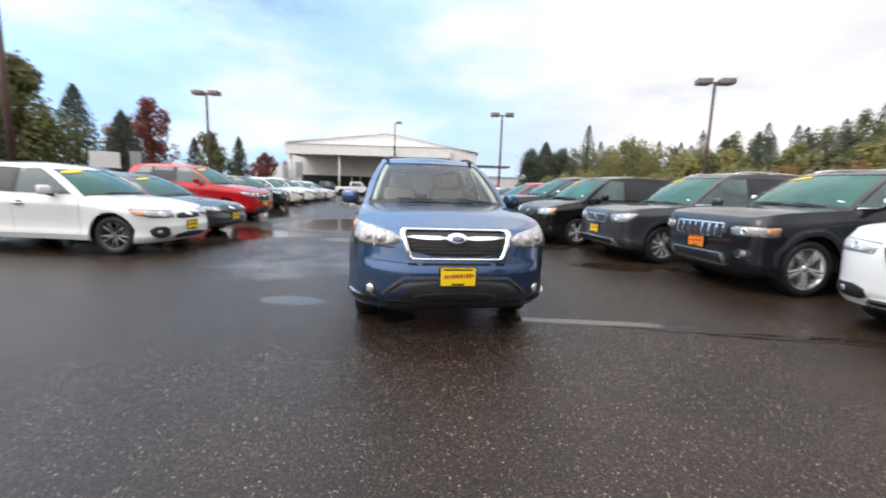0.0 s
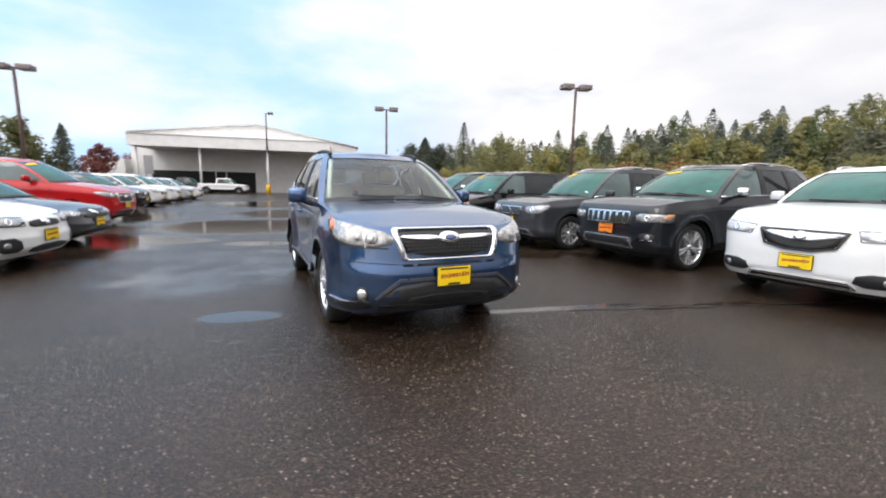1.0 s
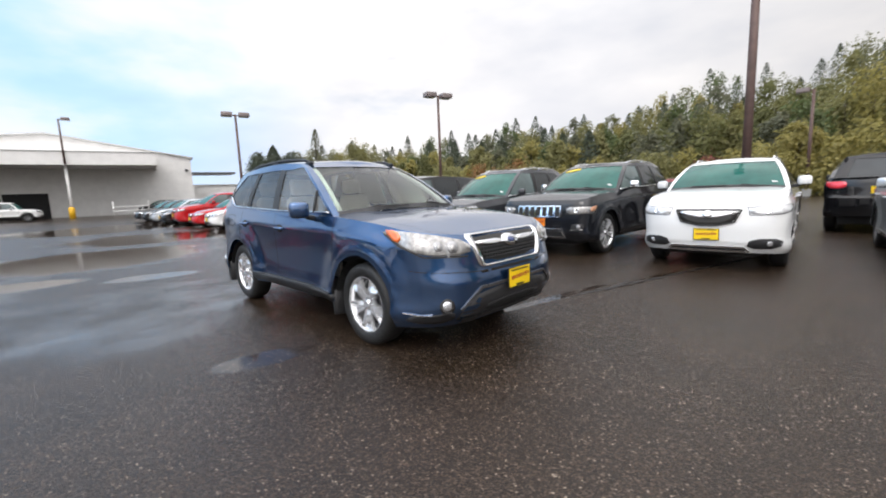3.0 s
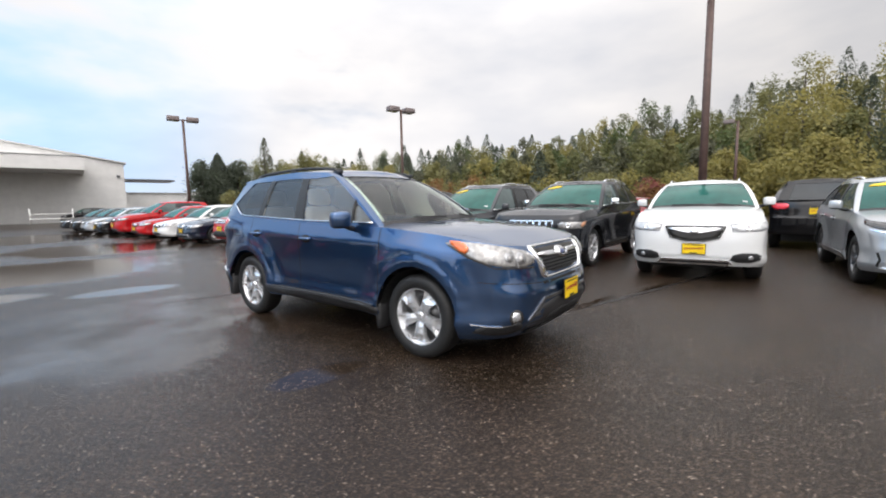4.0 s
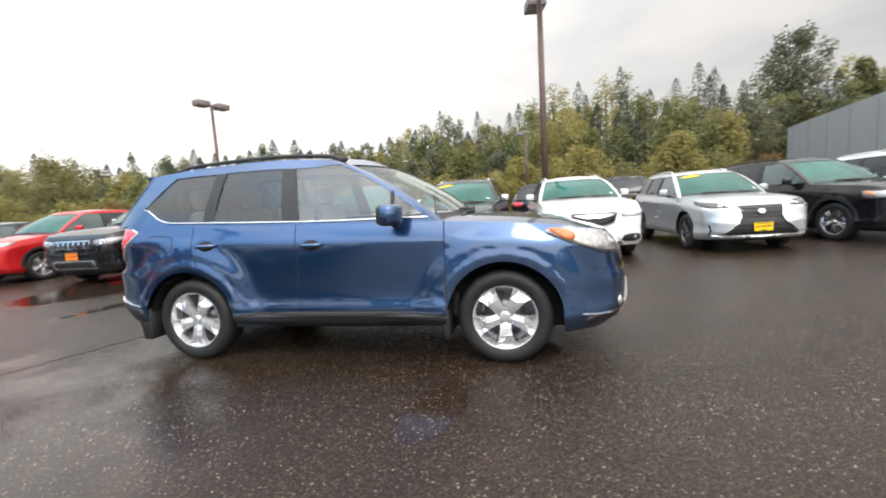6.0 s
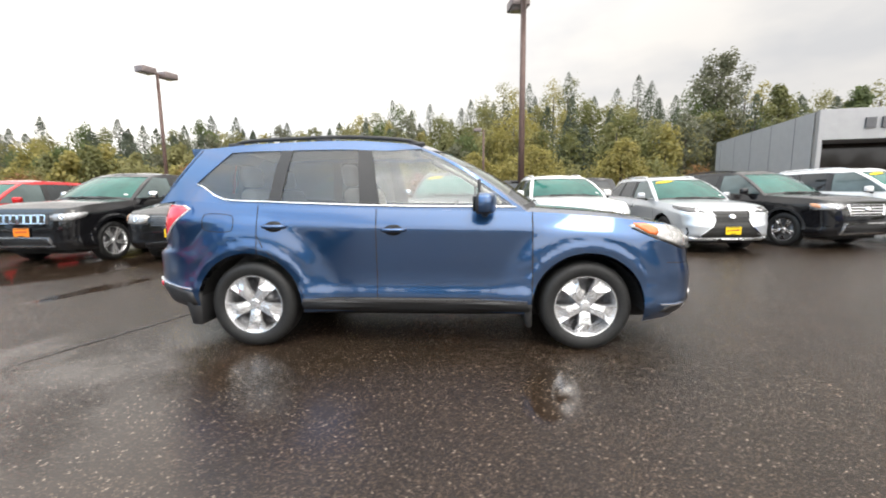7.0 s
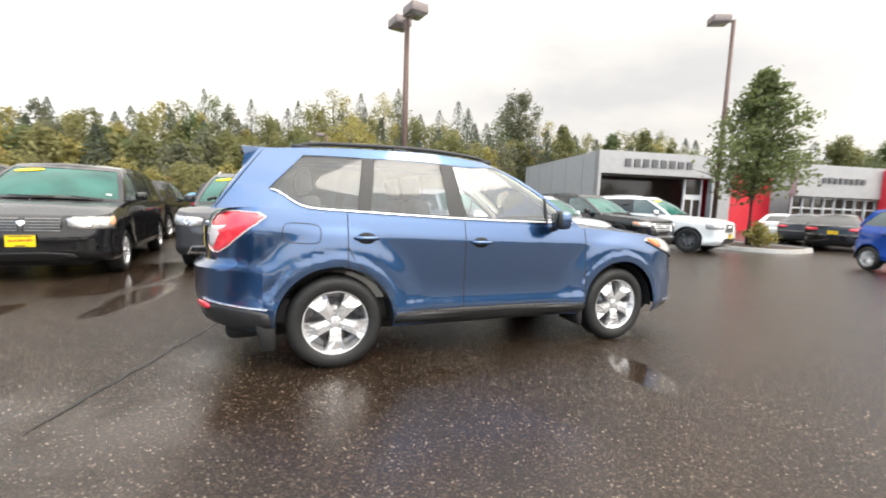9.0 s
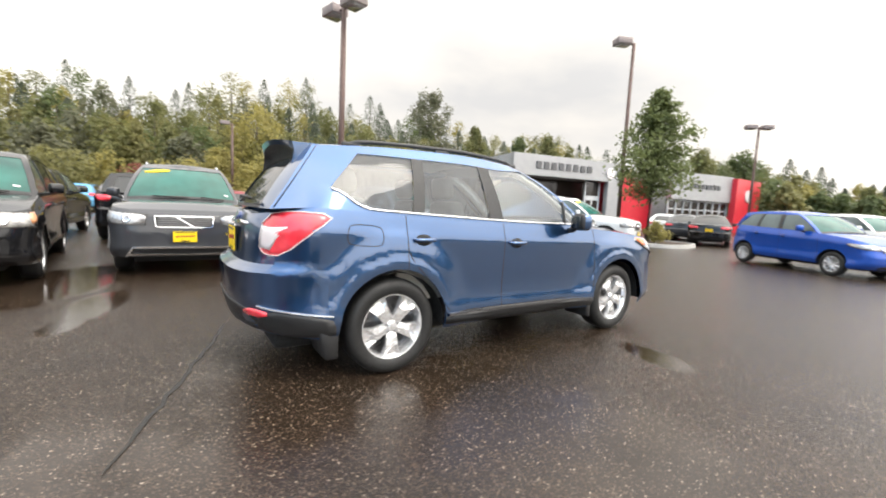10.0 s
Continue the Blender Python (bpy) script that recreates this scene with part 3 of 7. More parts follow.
        for i in range(len(gh) - 1):
            a, b = top[i], top[i + 1]
            for k in range(rk):
                t0, t1 = -1 + 2 * k / rk, -1 + 2 * (k + 1) / rk
                cr = lambda p, t: Vector((p.x, p.y * t, p.z + 0.045 * (1 - t * t) * min(1.0, abs(p.y) / 0.5)))
                face("roof_frame", [cr(a, t0), cr(b, t0), cr(b, t1), cr(a, t1)])
        # one welded sheet to lay parts on
        allv, allf = [], []
        for g, (v, f) in groups.items():
            o = len(allv)
            allv += v
            allf += [tuple(i + o for i in q) for q in f]
        self.tree = BVHTree.FromPolygons([tuple(p) for p in allv], allf)
        # meshes
        for g, (v, f) in groups.items():
            if isinstance(g, tuple):
                continue
            bm = bmesh.new()
            bv = [bm.verts.new(p) for p in v]
            for q in f:
                bm.faces.new([bv[i] for i in q])
            bmesh.ops.remove_doubles(bm, verts=bm.verts[:], dist=0.0006)
            bmesh.ops.dissolve_degenerate(bm, dist=0.0005, edges=bm.edges[:])
            bmesh.ops.recalc_face_normals(bm, faces=bm.faces[:])
            for e in bm.edges:
                if len(e.link_faces) == 2 and e.calc_face_angle(0.0) > radians(34):
                    e.smooth = False
            name = g.split("#")[0]
            k = {"pillar_trim": M["trim"], "door_seam": M["dark"]}.get(name, mat)
            part(name, bm, k, car, {"pillar_trim": "black pillar trim"}.get(name, ""))
        for g, (v, f) in groups.items():
            if not isinstance(g, tuple):
                continue
            kd = g[1]
            bm = bmesh.new()
            bv = [bm.verts.new(p) for p in v]
            for q in f:
                bm.faces.new([bv[i] for i in q])
            bmesh.ops.remove_doubles(bm, verts=bm.verts[:], dist=0.0006)
            bmesh.ops.recalc_face_normals(bm, faces=bm.faces[:])
            mid = sum((q.calc_center_median() for q in bm.faces), Vector()) / len(bm.faces)
            lean = sum((q.normal * q.calc_area() for q in bm.faces), Vector())
            if lean.dot(mid - Vector((0, 0, 1.0))) < 0:
                bmesh.ops.reverse_faces(bm, faces=bm.faces[:])
            bm.normal_update()
            for p in bm.verts:
                p.co -= p.normal * 0.008
            if s["clear_glass"]:
                k = M["pane"] if kd == "W" else M["pane_side"] if kd == "G0" else M["pane_dark"]
            else:
                k = M["pane_teal"] if kd == "W" else M["pane_pale"] if kd == "G0" or s.get("pale") else M["pane_black"]
            name = {"W": "windscreen", "R": "rear_window"}.get(kd, "side_window")
            ob = part(name, bm, k, car)
            if s["clear_glass"]:
                ob.visible_shadow = False

    def green_columns(self):
        """Columns of the cabin round half the car: windscreen, side posts, rear glass."""
        s = self.s
        out, kinds = [], []
        for k in range(7):
            f = k / 6
            f = f * 0.94 if k < 6 else 0.94
            out.append(("F", f))
            kinds.append("W")
        posts = s["posts"]
        kinds[-1] = "P"
        pane = 0
        for i, (a, b, k) in enumerate(posts):
            if k == "E":
                out.append(("S", a, b))
                kinds.append("P")
                break
            na, nb, _ = posts[i + 1]
            steps = max(1, int((na - a) / (0.16 if s["fine"] else 0.35)))
            for t in range(steps):
                out.append(("S", a + (na - a) * t / steps, b + (nb - b) * t / steps))
                kinds.append(k + (str(pane) if k == "G" else ""))
            pane += k == "G"
        for k in range(6):
            out.append(("B", 0.90 - 0.90 * k / 5))
            kinds.append("R" if k else "P")
        return out, kinds

    def green(self, c, v):
        s = self.s
        top_z = lambda q: self.roof(q)
        if c[0] == "S":
            a, b = c[1], c[2]
            lo = self.place(a, 1.0)
            yl = lo.y - 0.012
            hi = Vector((self.xf - b, self.s["roof_w"] * (1 - 0.10 * step(2.9 / 4.6 * s["L"], s["L"], b)) * (0.965 + 0.035 * step(s["roof_f"], s["roof_f"] + 0.7, b)), top_z(b)))
            lo = Vector((self.xf - a, yl, self.belt(a)))
        else:
            front = c[0] == "F"
            f = c[1]
            if front:
                a0, b0 = s["cowl"], s["roof_f"]
                p0 = s["posts"][0]
                sl, su = a0 + (p0[0] - a0) * f * f, b0 + (p0[1] - b0) * f * f
            else:
                p0 = s["posts"][-1]
                sl, su = s["rear_b"] + (p0[0] - s["rear_b"]) * f ** 3, s["roof_r"] + (p0[1] - s["roof_r"]) * f ** 3
            e = ("S", p0[0], p0[1])
            el, eh = self.green(e, 0.0), self.green(e, 1.0)
            zl = self.belt(p0[0]) + (s["crown"] * (1 - f * f) if front else 0.0)
            lo = Vector((self.xf - sl, el.y * f, zl if front else el.z))
            hi = Vector((self.xf - su, eh.y * f, eh.z))
        p = lo.lerp(hi, v)
        bul = 4 * v * (1 - v)
        if c[0] == "S":
            p.y += 0.022 * bul
            p.z += s["bulge"] * bul * (1 - step(s["posts"][0][0], s["posts"][0][0] + 0.9, c[1]))
        elif c[0] == "F":
            p.z += s["bulge"] * bul
            p.x += 0.012 * bul * (1 - c[1] ** 2)
        else:
            p.x -= 0.02 * bul
        return p

    # -- laying parts on the shell --
    def drop(self, p, alpha, off=0.0, tilt=0.0):
        n = Vector((math.cos(alpha) * math.cos(tilt), math.sin(alpha) * math.cos(tilt), math.sin(tilt)))
        o = Vector(p) + n * 6.0
        hit, nor, _, dist = self.tree.ray_cast(o, -n)
        if hit is None or dist > 9.0:
            hit, nor, _, _ = self.tree.find_nearest(Vector(p))
        return hit + n * off

    def patch(self, name, pts, alpha, mat, off=0.004, thick=0.02, dome=0.0, parent=None, label="", rings=4, rnd=2, tilt=0.0, mirror=False, hole=None):
        """A raised plate on the shell with the given outline, seen from bearing alpha (degrees, 0 the front, 90 the left)."""
        made = []
        for sg in ((1, -1) if mirror else (1,)):
            al = radians(alpha) * sg
            pp = [Vector((p[0], p[1] * sg, p[2])) for p in pts]
            pp = rounded(pp, rnd) if rnd else pp
            dense = []
            for a, b in zip(pp, pp[1:] + pp[:1]):
                k = max(1, int((b - a).length / 0.06))
                dense += [a.lerp(b, t / k) for t in range(k)]
            c = sum(dense, Vector()) / len(dense)
            n = len(dense)
            verts, faces = [], []
            nvec = Vector((math.cos(al) * math.cos(radians(tilt)), math.sin(al) * math.cos(radians(tilt)), math.sin(radians(tilt))))
            shares = [1.0] + [1 - (i + 1) / rings for i in range(rings - 1)] if hole is None else [1.0, hole]
            edge = [self.drop(p, al, 0, radians(tilt)) for p in dense]
            for p in edge:
                verts.append(p - nvec * thick)
            for sh in shares:
                for p in dense:
                    q = c.lerp(p, sh)
                    verts.append(self.drop(q, al, off + dome * (1 - sh * sh), radians(tilt)))
            if hole is not None:
                for p in dense:
                    verts.append(self.drop(c.lerp(p, hole), al, -thick, radians(tilt)))
            lay = len(shares) + (1 if hole is not None else 0)
            for r in range(lay):
                for i in range(n):
                    j = (i + 1) % n
                    faces.append((r * n + i, r * n + j, (r + 1) * n + j, (r + 1) * n + i))
            if hole is None:
                verts.append(self.drop(c, al, off + dome, radians(tilt)))
                for i in range(n):
                    faces.append((lay * n + i, lay * n + (i + 1) % n, len(verts) - 1))
            bm = bmesh.new()
            bv = [bm.verts.new(v) for v in verts]
            for q in faces:
                bm.faces.new([bv[i] for i in q])
            bmesh.ops.recalc_face_normals(bm, faces=bm.faces[:])
            made.append(part(name, bm, mat, parent or self.body, label))
        return made

    def strip(self, name, pts, alpha, mat, width=0.01, off=0.002, mirror=False, tilt=0.0, label="", parent=None, gap=0.05, rise=0.0):
        """A thin band along a line on the shell."""
        for sg in ((1, -1) if mirror else (1,)):
            al = radians(alpha) * sg
            pp = [Vector((p[0], p[1] * sg, p[2])) for p in pts]
            dense = []
            for a, b in zip(pp, pp[1:]):
                k = max(1, int((b - a).length / gap))
                dense += [a.lerp(b, t / k) for t in range(k)]
            dense.append(pp[-1])
            nvec = Vector((math.cos(al), math.sin(al), 0))
            verts, faces = [], []
            for i, p in enumerate(dense):
                d = dense[min(i + 1, len(dense) - 1)] - dense[max(i - 1, 0)]
                e = d.cross(nvec).normalized() * (width / 2)
                a, b = self.drop(p - e, al, off, radians(tilt)), self.drop(p + e, al, off, radians(tilt))
                verts += [a - nvec * (off + 0.004), a + nvec * rise, b + nvec * rise, b - nvec * (off + 0.004)]
            for i in range(len(dense) - 1):
                for k in range(3):
                    faces.append((4 * i + k, 4 * i + k + 1, 4 * i + 5 + k, 4 * i + 4 + k))
            mesh_part(name, verts, faces, mat, parent or self.body, label, smooth=False)


def add_wheels(car, s, sh, style="five", alloy="alloy"):
    ty, ri, di, nu = wheel_meshes(s["r"], s["tyre_w"], s["rim"], style, alloy)
    for ax in sh.axles:
        for sg in (1, -1):
            w = new("wheel", ty)
            w.parent = car
            m = Matrix.Translation((sh.xf - ax, sg * (s["W"] / 2 - s["tyre_w"] / 2 - 0.025), s["r"]))
            w.matrix_local = m if sg > 0 else m @ Matrix.Rotation(math.pi, 4, "Z")
            for nm, d in (("rim", ri), ("brake_disc", di), ("wheel_nuts", nu)):
                o = new(nm, d)
                o.parent = w
                if nm == "wheel_nuts":
                    o["kind"] = "stuff"


def add_under(car, s, sh):
    """Floor pan and dark wheel housings."""
    y = s["W"] / 2 - s["tyre_w"] - 0.07
    bm = box_bm(sh.xf - s["L"] + 0.25, sh.xf - 0.25, -y, y, 0.20, sh.belt(s["L"] / 2) * 0.55, 0.05)
    part("floor_pan", bm, M["dark"], car)
    for ax in sh.axles:
        for sg in (1, -1):
            verts, faces = [], []
            yo = s["W"] / 2 * 0.975
            for k in range(13):
                a = math.pi * k / 12
                for yy in (yo, y - 0.02):
                    verts.append((sh.xf - ax + (s["arch"] + 0.004) * math.cos(a), sg * yy, s["r"] + (s["arch"] + 0.004) * math.sin(a) - 0.03))
            for k in range(12):
                faces.append((2 * k, 2 * k + 1, 2 * k + 3, 2 * k + 2))
            mesh_part("wheel_housing", verts, faces, M["dark"], car)


def add_mirrors(car, s, sh, mat, q=None, z=None, size=1.0):
    q = q if q is not None else s["posts"][1][0] + 0.33
    z = z if z is not None else sh.belt(q) + 0.07
    y = sh.place(q, 1.0).y
    for sg in (1, -1):
        bm = bmesh.new()
        bmesh.ops.create_uvsphere(bm, u_segments=16, v_segments=10, radius=1.0)
        for v in bm.verts:
            c = v.co
            c.x = math.copysign(abs(c.x) ** 0.5, c.x)
            c.y = math.copysign(abs(c.y) ** 0.5, c.y)
            c.z = math.copysign(abs(c.z) ** 0.5, c.z)
            if c.x < 0:
                c.x *= 0.45
            v.co = Vector((c.x * 0.085 * size, sg * (c.y * 0.088 * size), c.z * 0.075 * size))
        ob = part("wing_mirror", bm, mat, car)
        ob.data.materials.append(M["trim"])
        for p in ob.data.polygons:
            p.material_index = 1 if p.center.x < 0.0 or p.center.z < -0.055 * size else 0
        part("mirror_glass", box_bm(-0.052 * size, -0.036 * size, -0.072 * size, 0.072 * size, -0.055 * size, 0.055 * size, 0.006, 1), M["pane_black"], ob, "dark mirror glass")
        ob.location, ob.rotation_euler = (sh.xf - q - 0.02, sg * (y + 0.138 * size), z + 0.03), (0, 0, sg * radians(22))
        v, f = tube_data([(sh.xf - q, sg * (y - 0.05), z - 0.07), (sh.xf - q, sg * (y + 0.06), z - 0.045), (sh.xf - q - 0.01, sg * (y + 0.12), z - 0.01)], 0.026, 8)
        mesh_part("mirror_arm", v, f, M["trim"], car)


def add_handles(car, s, sh, mat, share=0.80):
    for (d0, nm), (d1, _) in zip(s["doors"], s["doors"][1:]):
        if not nm:
            continue
        q = d1 - 0.14
        x = sh.xf - q
        z = sh.base(q) + (sh.belt(q) - sh.base(q)) * share
        # flat dark oval painted for the shade in the cup behind the handle
        sh.patch("handle_cup_shade", ellipse(x - 0.005, 0.8, z + 0.004, 0.074, 0.042, 16, "y"), 90, M["dark"], 0.001, 0.004, mirror=True, rings=2, rnd=0)
        for sg in (1, -1):
            pts = []
            for t in np.linspace(-1, 1, 9):
                p = sh.drop((x + 0.095 * t, 0.9 * sg, z + 0.006), radians(90) * sg, 0.034 * (1 - t ** 4) + 0.002)
                pts.append(p)
            v, f = tube_data(pts, [0.010] + [0.016] * 7 + [0.010], 8)
            mesh_part("door_handle", v, f, mat, car)


def add_rails(car, s, sh, mat, q0, q1):
    for sg in (1, -1):
        pts = []
        for t in np.linspace(0, 1, 17):
            q = q0 + (q1 - q0) * t
            lift = 0.028 * min(1.0, math.sin(math.pi * t) * 4.5)
            y = sh.green(("S", q, q), 1.0).y - 0.05
            pts.append((sh.xf - q, sg * y, sh.roof(q) + 0.008 + lift))
        v, f = tube_data(pts, 0.016, 8)
        rail = mesh_part("roof_rail", v, f, mat, car)
        for t in (0.03, 0.5, 0.97):
            q = q0 + (q1 - q0) * t
            y = sg * (sh.green(("S", q, q), 1.0).y - 0.05)
            part("rail_foot", box_bm(sh.xf - q - 0.07, sh.xf - q + 0.07, y - 0.017, y + 0.017, sh.roof(q) - 0.01, sh.roof(q) + 0.030, 0.010, 1), mat, rail)


def plate_at(sh, z, alpha=0, y=0.0, w=0.305, h=0.155, card="yellow", writing=True, off=0.012):
    """A dealer's card in a black frame with bars for its script."""
    a = radians(alpha)
    p = sh.drop((0, y, z), a, off)
    sg = 1 if alpha == 0 else -1
    bm = box_bm(-0.006, 0.004, -w / 2 - 0.008, w / 2 + 0.008, -h / 2 - 0.008, h / 2 + 0.008, 0.003, 1)
    fr = part("plate_frame", bm, M["ink"], sh.body, "black plate frame", smooth=False)
    fr.location, fr.rotation_euler = p, (0, 0, 0 if sg > 0 else math.pi)
    part("dealer_plate", box_bm(0.004, 0.008, -w / 2, w / 2, -h / 2, h / 2, 0.001, 1), M[card], fr, "yellow dealer card" if card == "yellow" else "orange dealer card", smooth=False)
    if writing:
        x = -w * 0.40
        rng = random.Random(3)
        while x < w * 0.40:
            k = rng.uniform(0.014, 0.026)
            hh = rng.uniform(0.022, 0.040)
            up = 0.006 + 0.05 * x
            part("script_bar", box_bm(0.0082, 0.0092, x, x + k * 0.8, up - hh / 2, up + hh / 2), M["ink_red"], fr, smooth=False)
            x += k * 1.15
        part("border_bar", box_bm(0.0082, 0.0092, -w * 0.18, w * 0.18, -h * 0.47, -h * 0.36), M["ink"], fr, smooth=False)
        part("border_bar", box_bm(0.0082, 0.0092, -w * 0.42, w * 0.42, h * 0.36, h * 0.44), M["ink"], fr, smooth=False)
    return fr


def price_oval(sh, s, side=1):
    """The yellow oval sticker inside the top corner of the windscreen."""
    c = sh.green(("F", 0.58), 0.75)
    pts = []
    for k in range(16):
        a = 2 * math.pi * k / 16
        pts.append((c.x, side * c.y + 0.20 * math.cos(a), c.z + 0.085 * math.sin(a)))
    sh.patch("price_sticker", pts, 0, M["yellow"], 0.004, 0.003, rnd=0, tilt=50, label="yellow oval sticker on the windscreen", rings=2)


def ellipse(cx, cy, cz, ry, rz, n=20, axis="x"):
    out = []
    for k in range(n):
        a = 2 * math.pi * k / n
        d = ry * math.cos(a)
        out.append((cx, cy + d, cz + rz * math.sin(a)) if axis == "x" else (cx + d, cy, cz + rz * math.sin(a)))
    return out


def hero_suv(m):
    """The blue SUV in the middle of the lot."""
    s = spec(clear_glass=True, kick=(3.72, 4.14, 0.24), arch=0.425, blister=(0.014, 0.032),
             side=[(0, 0.925), (0.09, 0.968), (0.15, 0.980), (0.20, 0.976), (0.27, 0.966), (0.36, 0.963), (0.55, 0.969), (0.76, 0.977), (0.82, 0.979), (0.85, 0.973), (0.90, 0.960), (0.96, 0.944), (1.0, 0.932)],
             posts=[(1.40, 2.30, "P"), (1.45, 2.35, "G"), (2.53, 2.63, "K"), (2.69, 2.74, "G"), (3.33, 3.26, "K"), (3.43, 3.36, "G"), (4.16, 3.74, "P"), (4.40, 4.10, "E")],
             belt=[(0, 0.93), (0.06, 0.955), (0.5, 1.015), (1.0, 1.06), (1.36, 1.085), (2.5, 1.115), (3.6, 1.16), (4.25, 1.19), (4.595, 1.12)])
    car = thing("compact_suv", "wet deep-blue compact SUV parked on wet asphalt", "car", m)
    sh = Shell(s, car)
    sh.build(M["hero_blue"])
    add_wheels(car, s, sh, "star", "alloy")
    add_under(car, s, sh)
    add_mirrors(car, s, sh, M["hero_blue"], q=1.72, z=1.125, size=1.05)
    add_handles(car, s, sh, M["hero_blue"])
    add_rails(car, s, sh, M["trim"], 2.22, 3.86)
    X = sh.xf
    # front
    sh.patch("grille", [(X, -0.475, 0.925), (X, -0.455, 0.945), (X, 0.455, 0.945), (X, 0.475, 0.925), (X, 0.475, 0.90), (X, 0.415, 0.71), (X, 0.39, 0.695), (X, -0.39, 0.695), (X, -0.415, 0.71), (X, -0.475, 0.90)], 0, M["chrome"], 0.022, 0.03, hole=0.91, rnd=0, label="chrome grille surround")
    sh.patch("grille_mesh", [(X, -0.445, 0.92), (X, 0.445, 0.92), (X, 0.445, 0.90), (X, 0.385, 0.72), (X, -0.385, 0.72), (X, -0.445, 0.90)], 0, M["ink"], 0.004, 0.01, rnd=1, label="black mesh grille")
    for z, w in ((0.755, 0.36), (0.782, 0.37), (0.809, 0.385), (0.836, 0.395)):
        sh.strip("grille_bar", [(X, -w, z), (X, w, z)], 0, M["trim"], 0.010, 0.008, rise=0.008)
    for k in range(-11, 12):
        sh.strip("grille_bar", [(X, k * 0.033 - 0.012, 0.742), (X, k * 0.033 + 0.012, 0.85)], 0, M["trim"], 0.008, 0.008, rise=0.006)
    for sg in (1, -1):
        sh.patch("grille_wing", [(X, sg * 0.07, 0.845), (X, sg * 0.40, 0.862), (X, sg * 0.425, 0.890), (X, sg * 0.07, 0.888)], 0, M["chrome"], 0.02, 0.02, rnd=1, rings=2)
    sh.patch("badge_ring", ellipse(X, 0, 0.868, 0.088, 0.046), 0, M["chrome"], 0.03, 0.03, rnd=0, rings=2)
    sh.patch("badge", ellipse(X, 0, 0.868, 0.052, 0.022), 0, M["emblem"], 0.034, 0.01, rnd=0, rings=2)
    lamps = sh.patch("headlight", [(2.20, 0.50, 0.795), (2.20, 0.485, 0.895), (1.95, 0.74, 0.975), (1.60, 0.88, 1.005), (1.76, 0.88, 0.90), (2.0, 0.83, 0.815)], 38, M["lens"], 0.006, 0.02, dome=0.005, mirror=True, rnd=1, rings=5)
    for sg, lamp in zip((1, -1), lamps):
        for q, zz, r in ((0.60, 0.865, 0.052), (0.735, 0.875, 0.042)):
            sh.patch("reflector", [(2.1, sg * (q - r), zz - r * 0.8), (2.1, sg * (q - r), zz + r * 0.7), (2.1, sg * (q + r), zz + r), (2.1, sg * (q + r), zz - r * 0.7)], 38 * sg, M["lamp"], 0.013, 0.004, rnd=1, rings=2, parent=lamp)
            sh.patch("bulb_glass", ellipse(2.1, sg * q, zz, r * 0.5, r * 0.5), 38 * sg, M["lens"], 0.018, 0.004, rnd=0, rings=2, dome=0.01, parent=lamp)
        sh.patch("indicator", [(1.63, sg * 0.88, 1.000), (1.77, sg * 0.86, 0.996), (1.84, sg * 0.86, 0.945), (1.80, sg * 0.88, 0.895)], 62 * sg, M["amber"], 0.014, 0.01, rnd=1, rings=2, parent=lamp, label="amber indicator")
        rim = [(2.19, sg * 0.515, 0.79), (2.0, sg * 0.80, 0.805), (1.80, sg * 0.87, 0.885), (1.66, sg * 0.88, 0.965)]
        sh.strip("lamp_edge", rim, 38 * sg, M["ink"], 0.010, 0.012, rise=0.004, parent=lamp, label="dark lower lamp edge")
        sh.strip("lamp_divider", [(2.12, sg * 0.662, 0.80), (2.08, sg * 0.672, 0.94)], 38 * sg, M["lamp"], 0.010, 0.018, rise=0.004, parent=lamp)
    sh.patch("lower_grille", [(X, -0.62, 0.28), (X, -0.60, 0.40), (X, -0.46, 0.525), (X, 0.46, 0.525), (X, 0.60, 0.40), (X, 0.62, 0.28)], 0, M["trim"], 0.004, 0.02, rnd=1, label="black lower bumper")
    sh.patch("lower_grille", [(X, -0.38, 0.335), (X, -0.34, 0.42), (X, 0.34, 0.42), (X, 0.38, 0.335)], 0, M["dark"], 0.007, 0.01, rnd=1)
    sh.strip("bumper_trim", [(X, -0.62, 0.40), (X, -0.56, 0.455), (X, -0.44, 0.545), (X, -0.2, 0.548), (X, 0.2, 0.548), (X, 0.44, 0.545), (X, 0.56, 0.455), (X, 0.62, 0.40)], 0, M["dark_alloy"], 0.022, 0.008, rise=0.006)
    # dark line painted for the shade in the crease below the headlight
    sh.strip("bumper_crease_shade", [(2.2, 0.42, 0.665), (2.1, 0.60, 0.68), (1.9, 0.86, 0.70)], 30, M["dark"], 0.006, 0.002, mirror=True)
    sh.patch("chin", [(X, -0.62, 0.25), (X, -0.58, 0.345), (X, 0.58, 0.345), (X, 0.62, 0.25)], 0, M["trim"], 0.005, 0.02, rnd=0, rings=3, label="black chin under the bumper")
    sh.strip("bumper_lip", [(X, -0.58, 0.295), (X, -0.4, 0.285), (X, 0.4, 0.285), (X, 0.58, 0.295)], 0, M["trim"], 0.035, 0.012, rise=0.01)
    sh.patch("fog_light_bezel", ellipse(2.05, 0.67, 0.435, 0.062, 0.062), 25, M["trim"], 0.003, 0.01, mirror=True, rnd=0, rings=2)
    for sg in (1, -1):
        sh.patch("fog_light", ellipse(2.05, sg * 0.67, 0.435, 0.042, 0.042), 25 * sg, M["chrome"], 0.005, 0.01, rnd=0, rings=2)
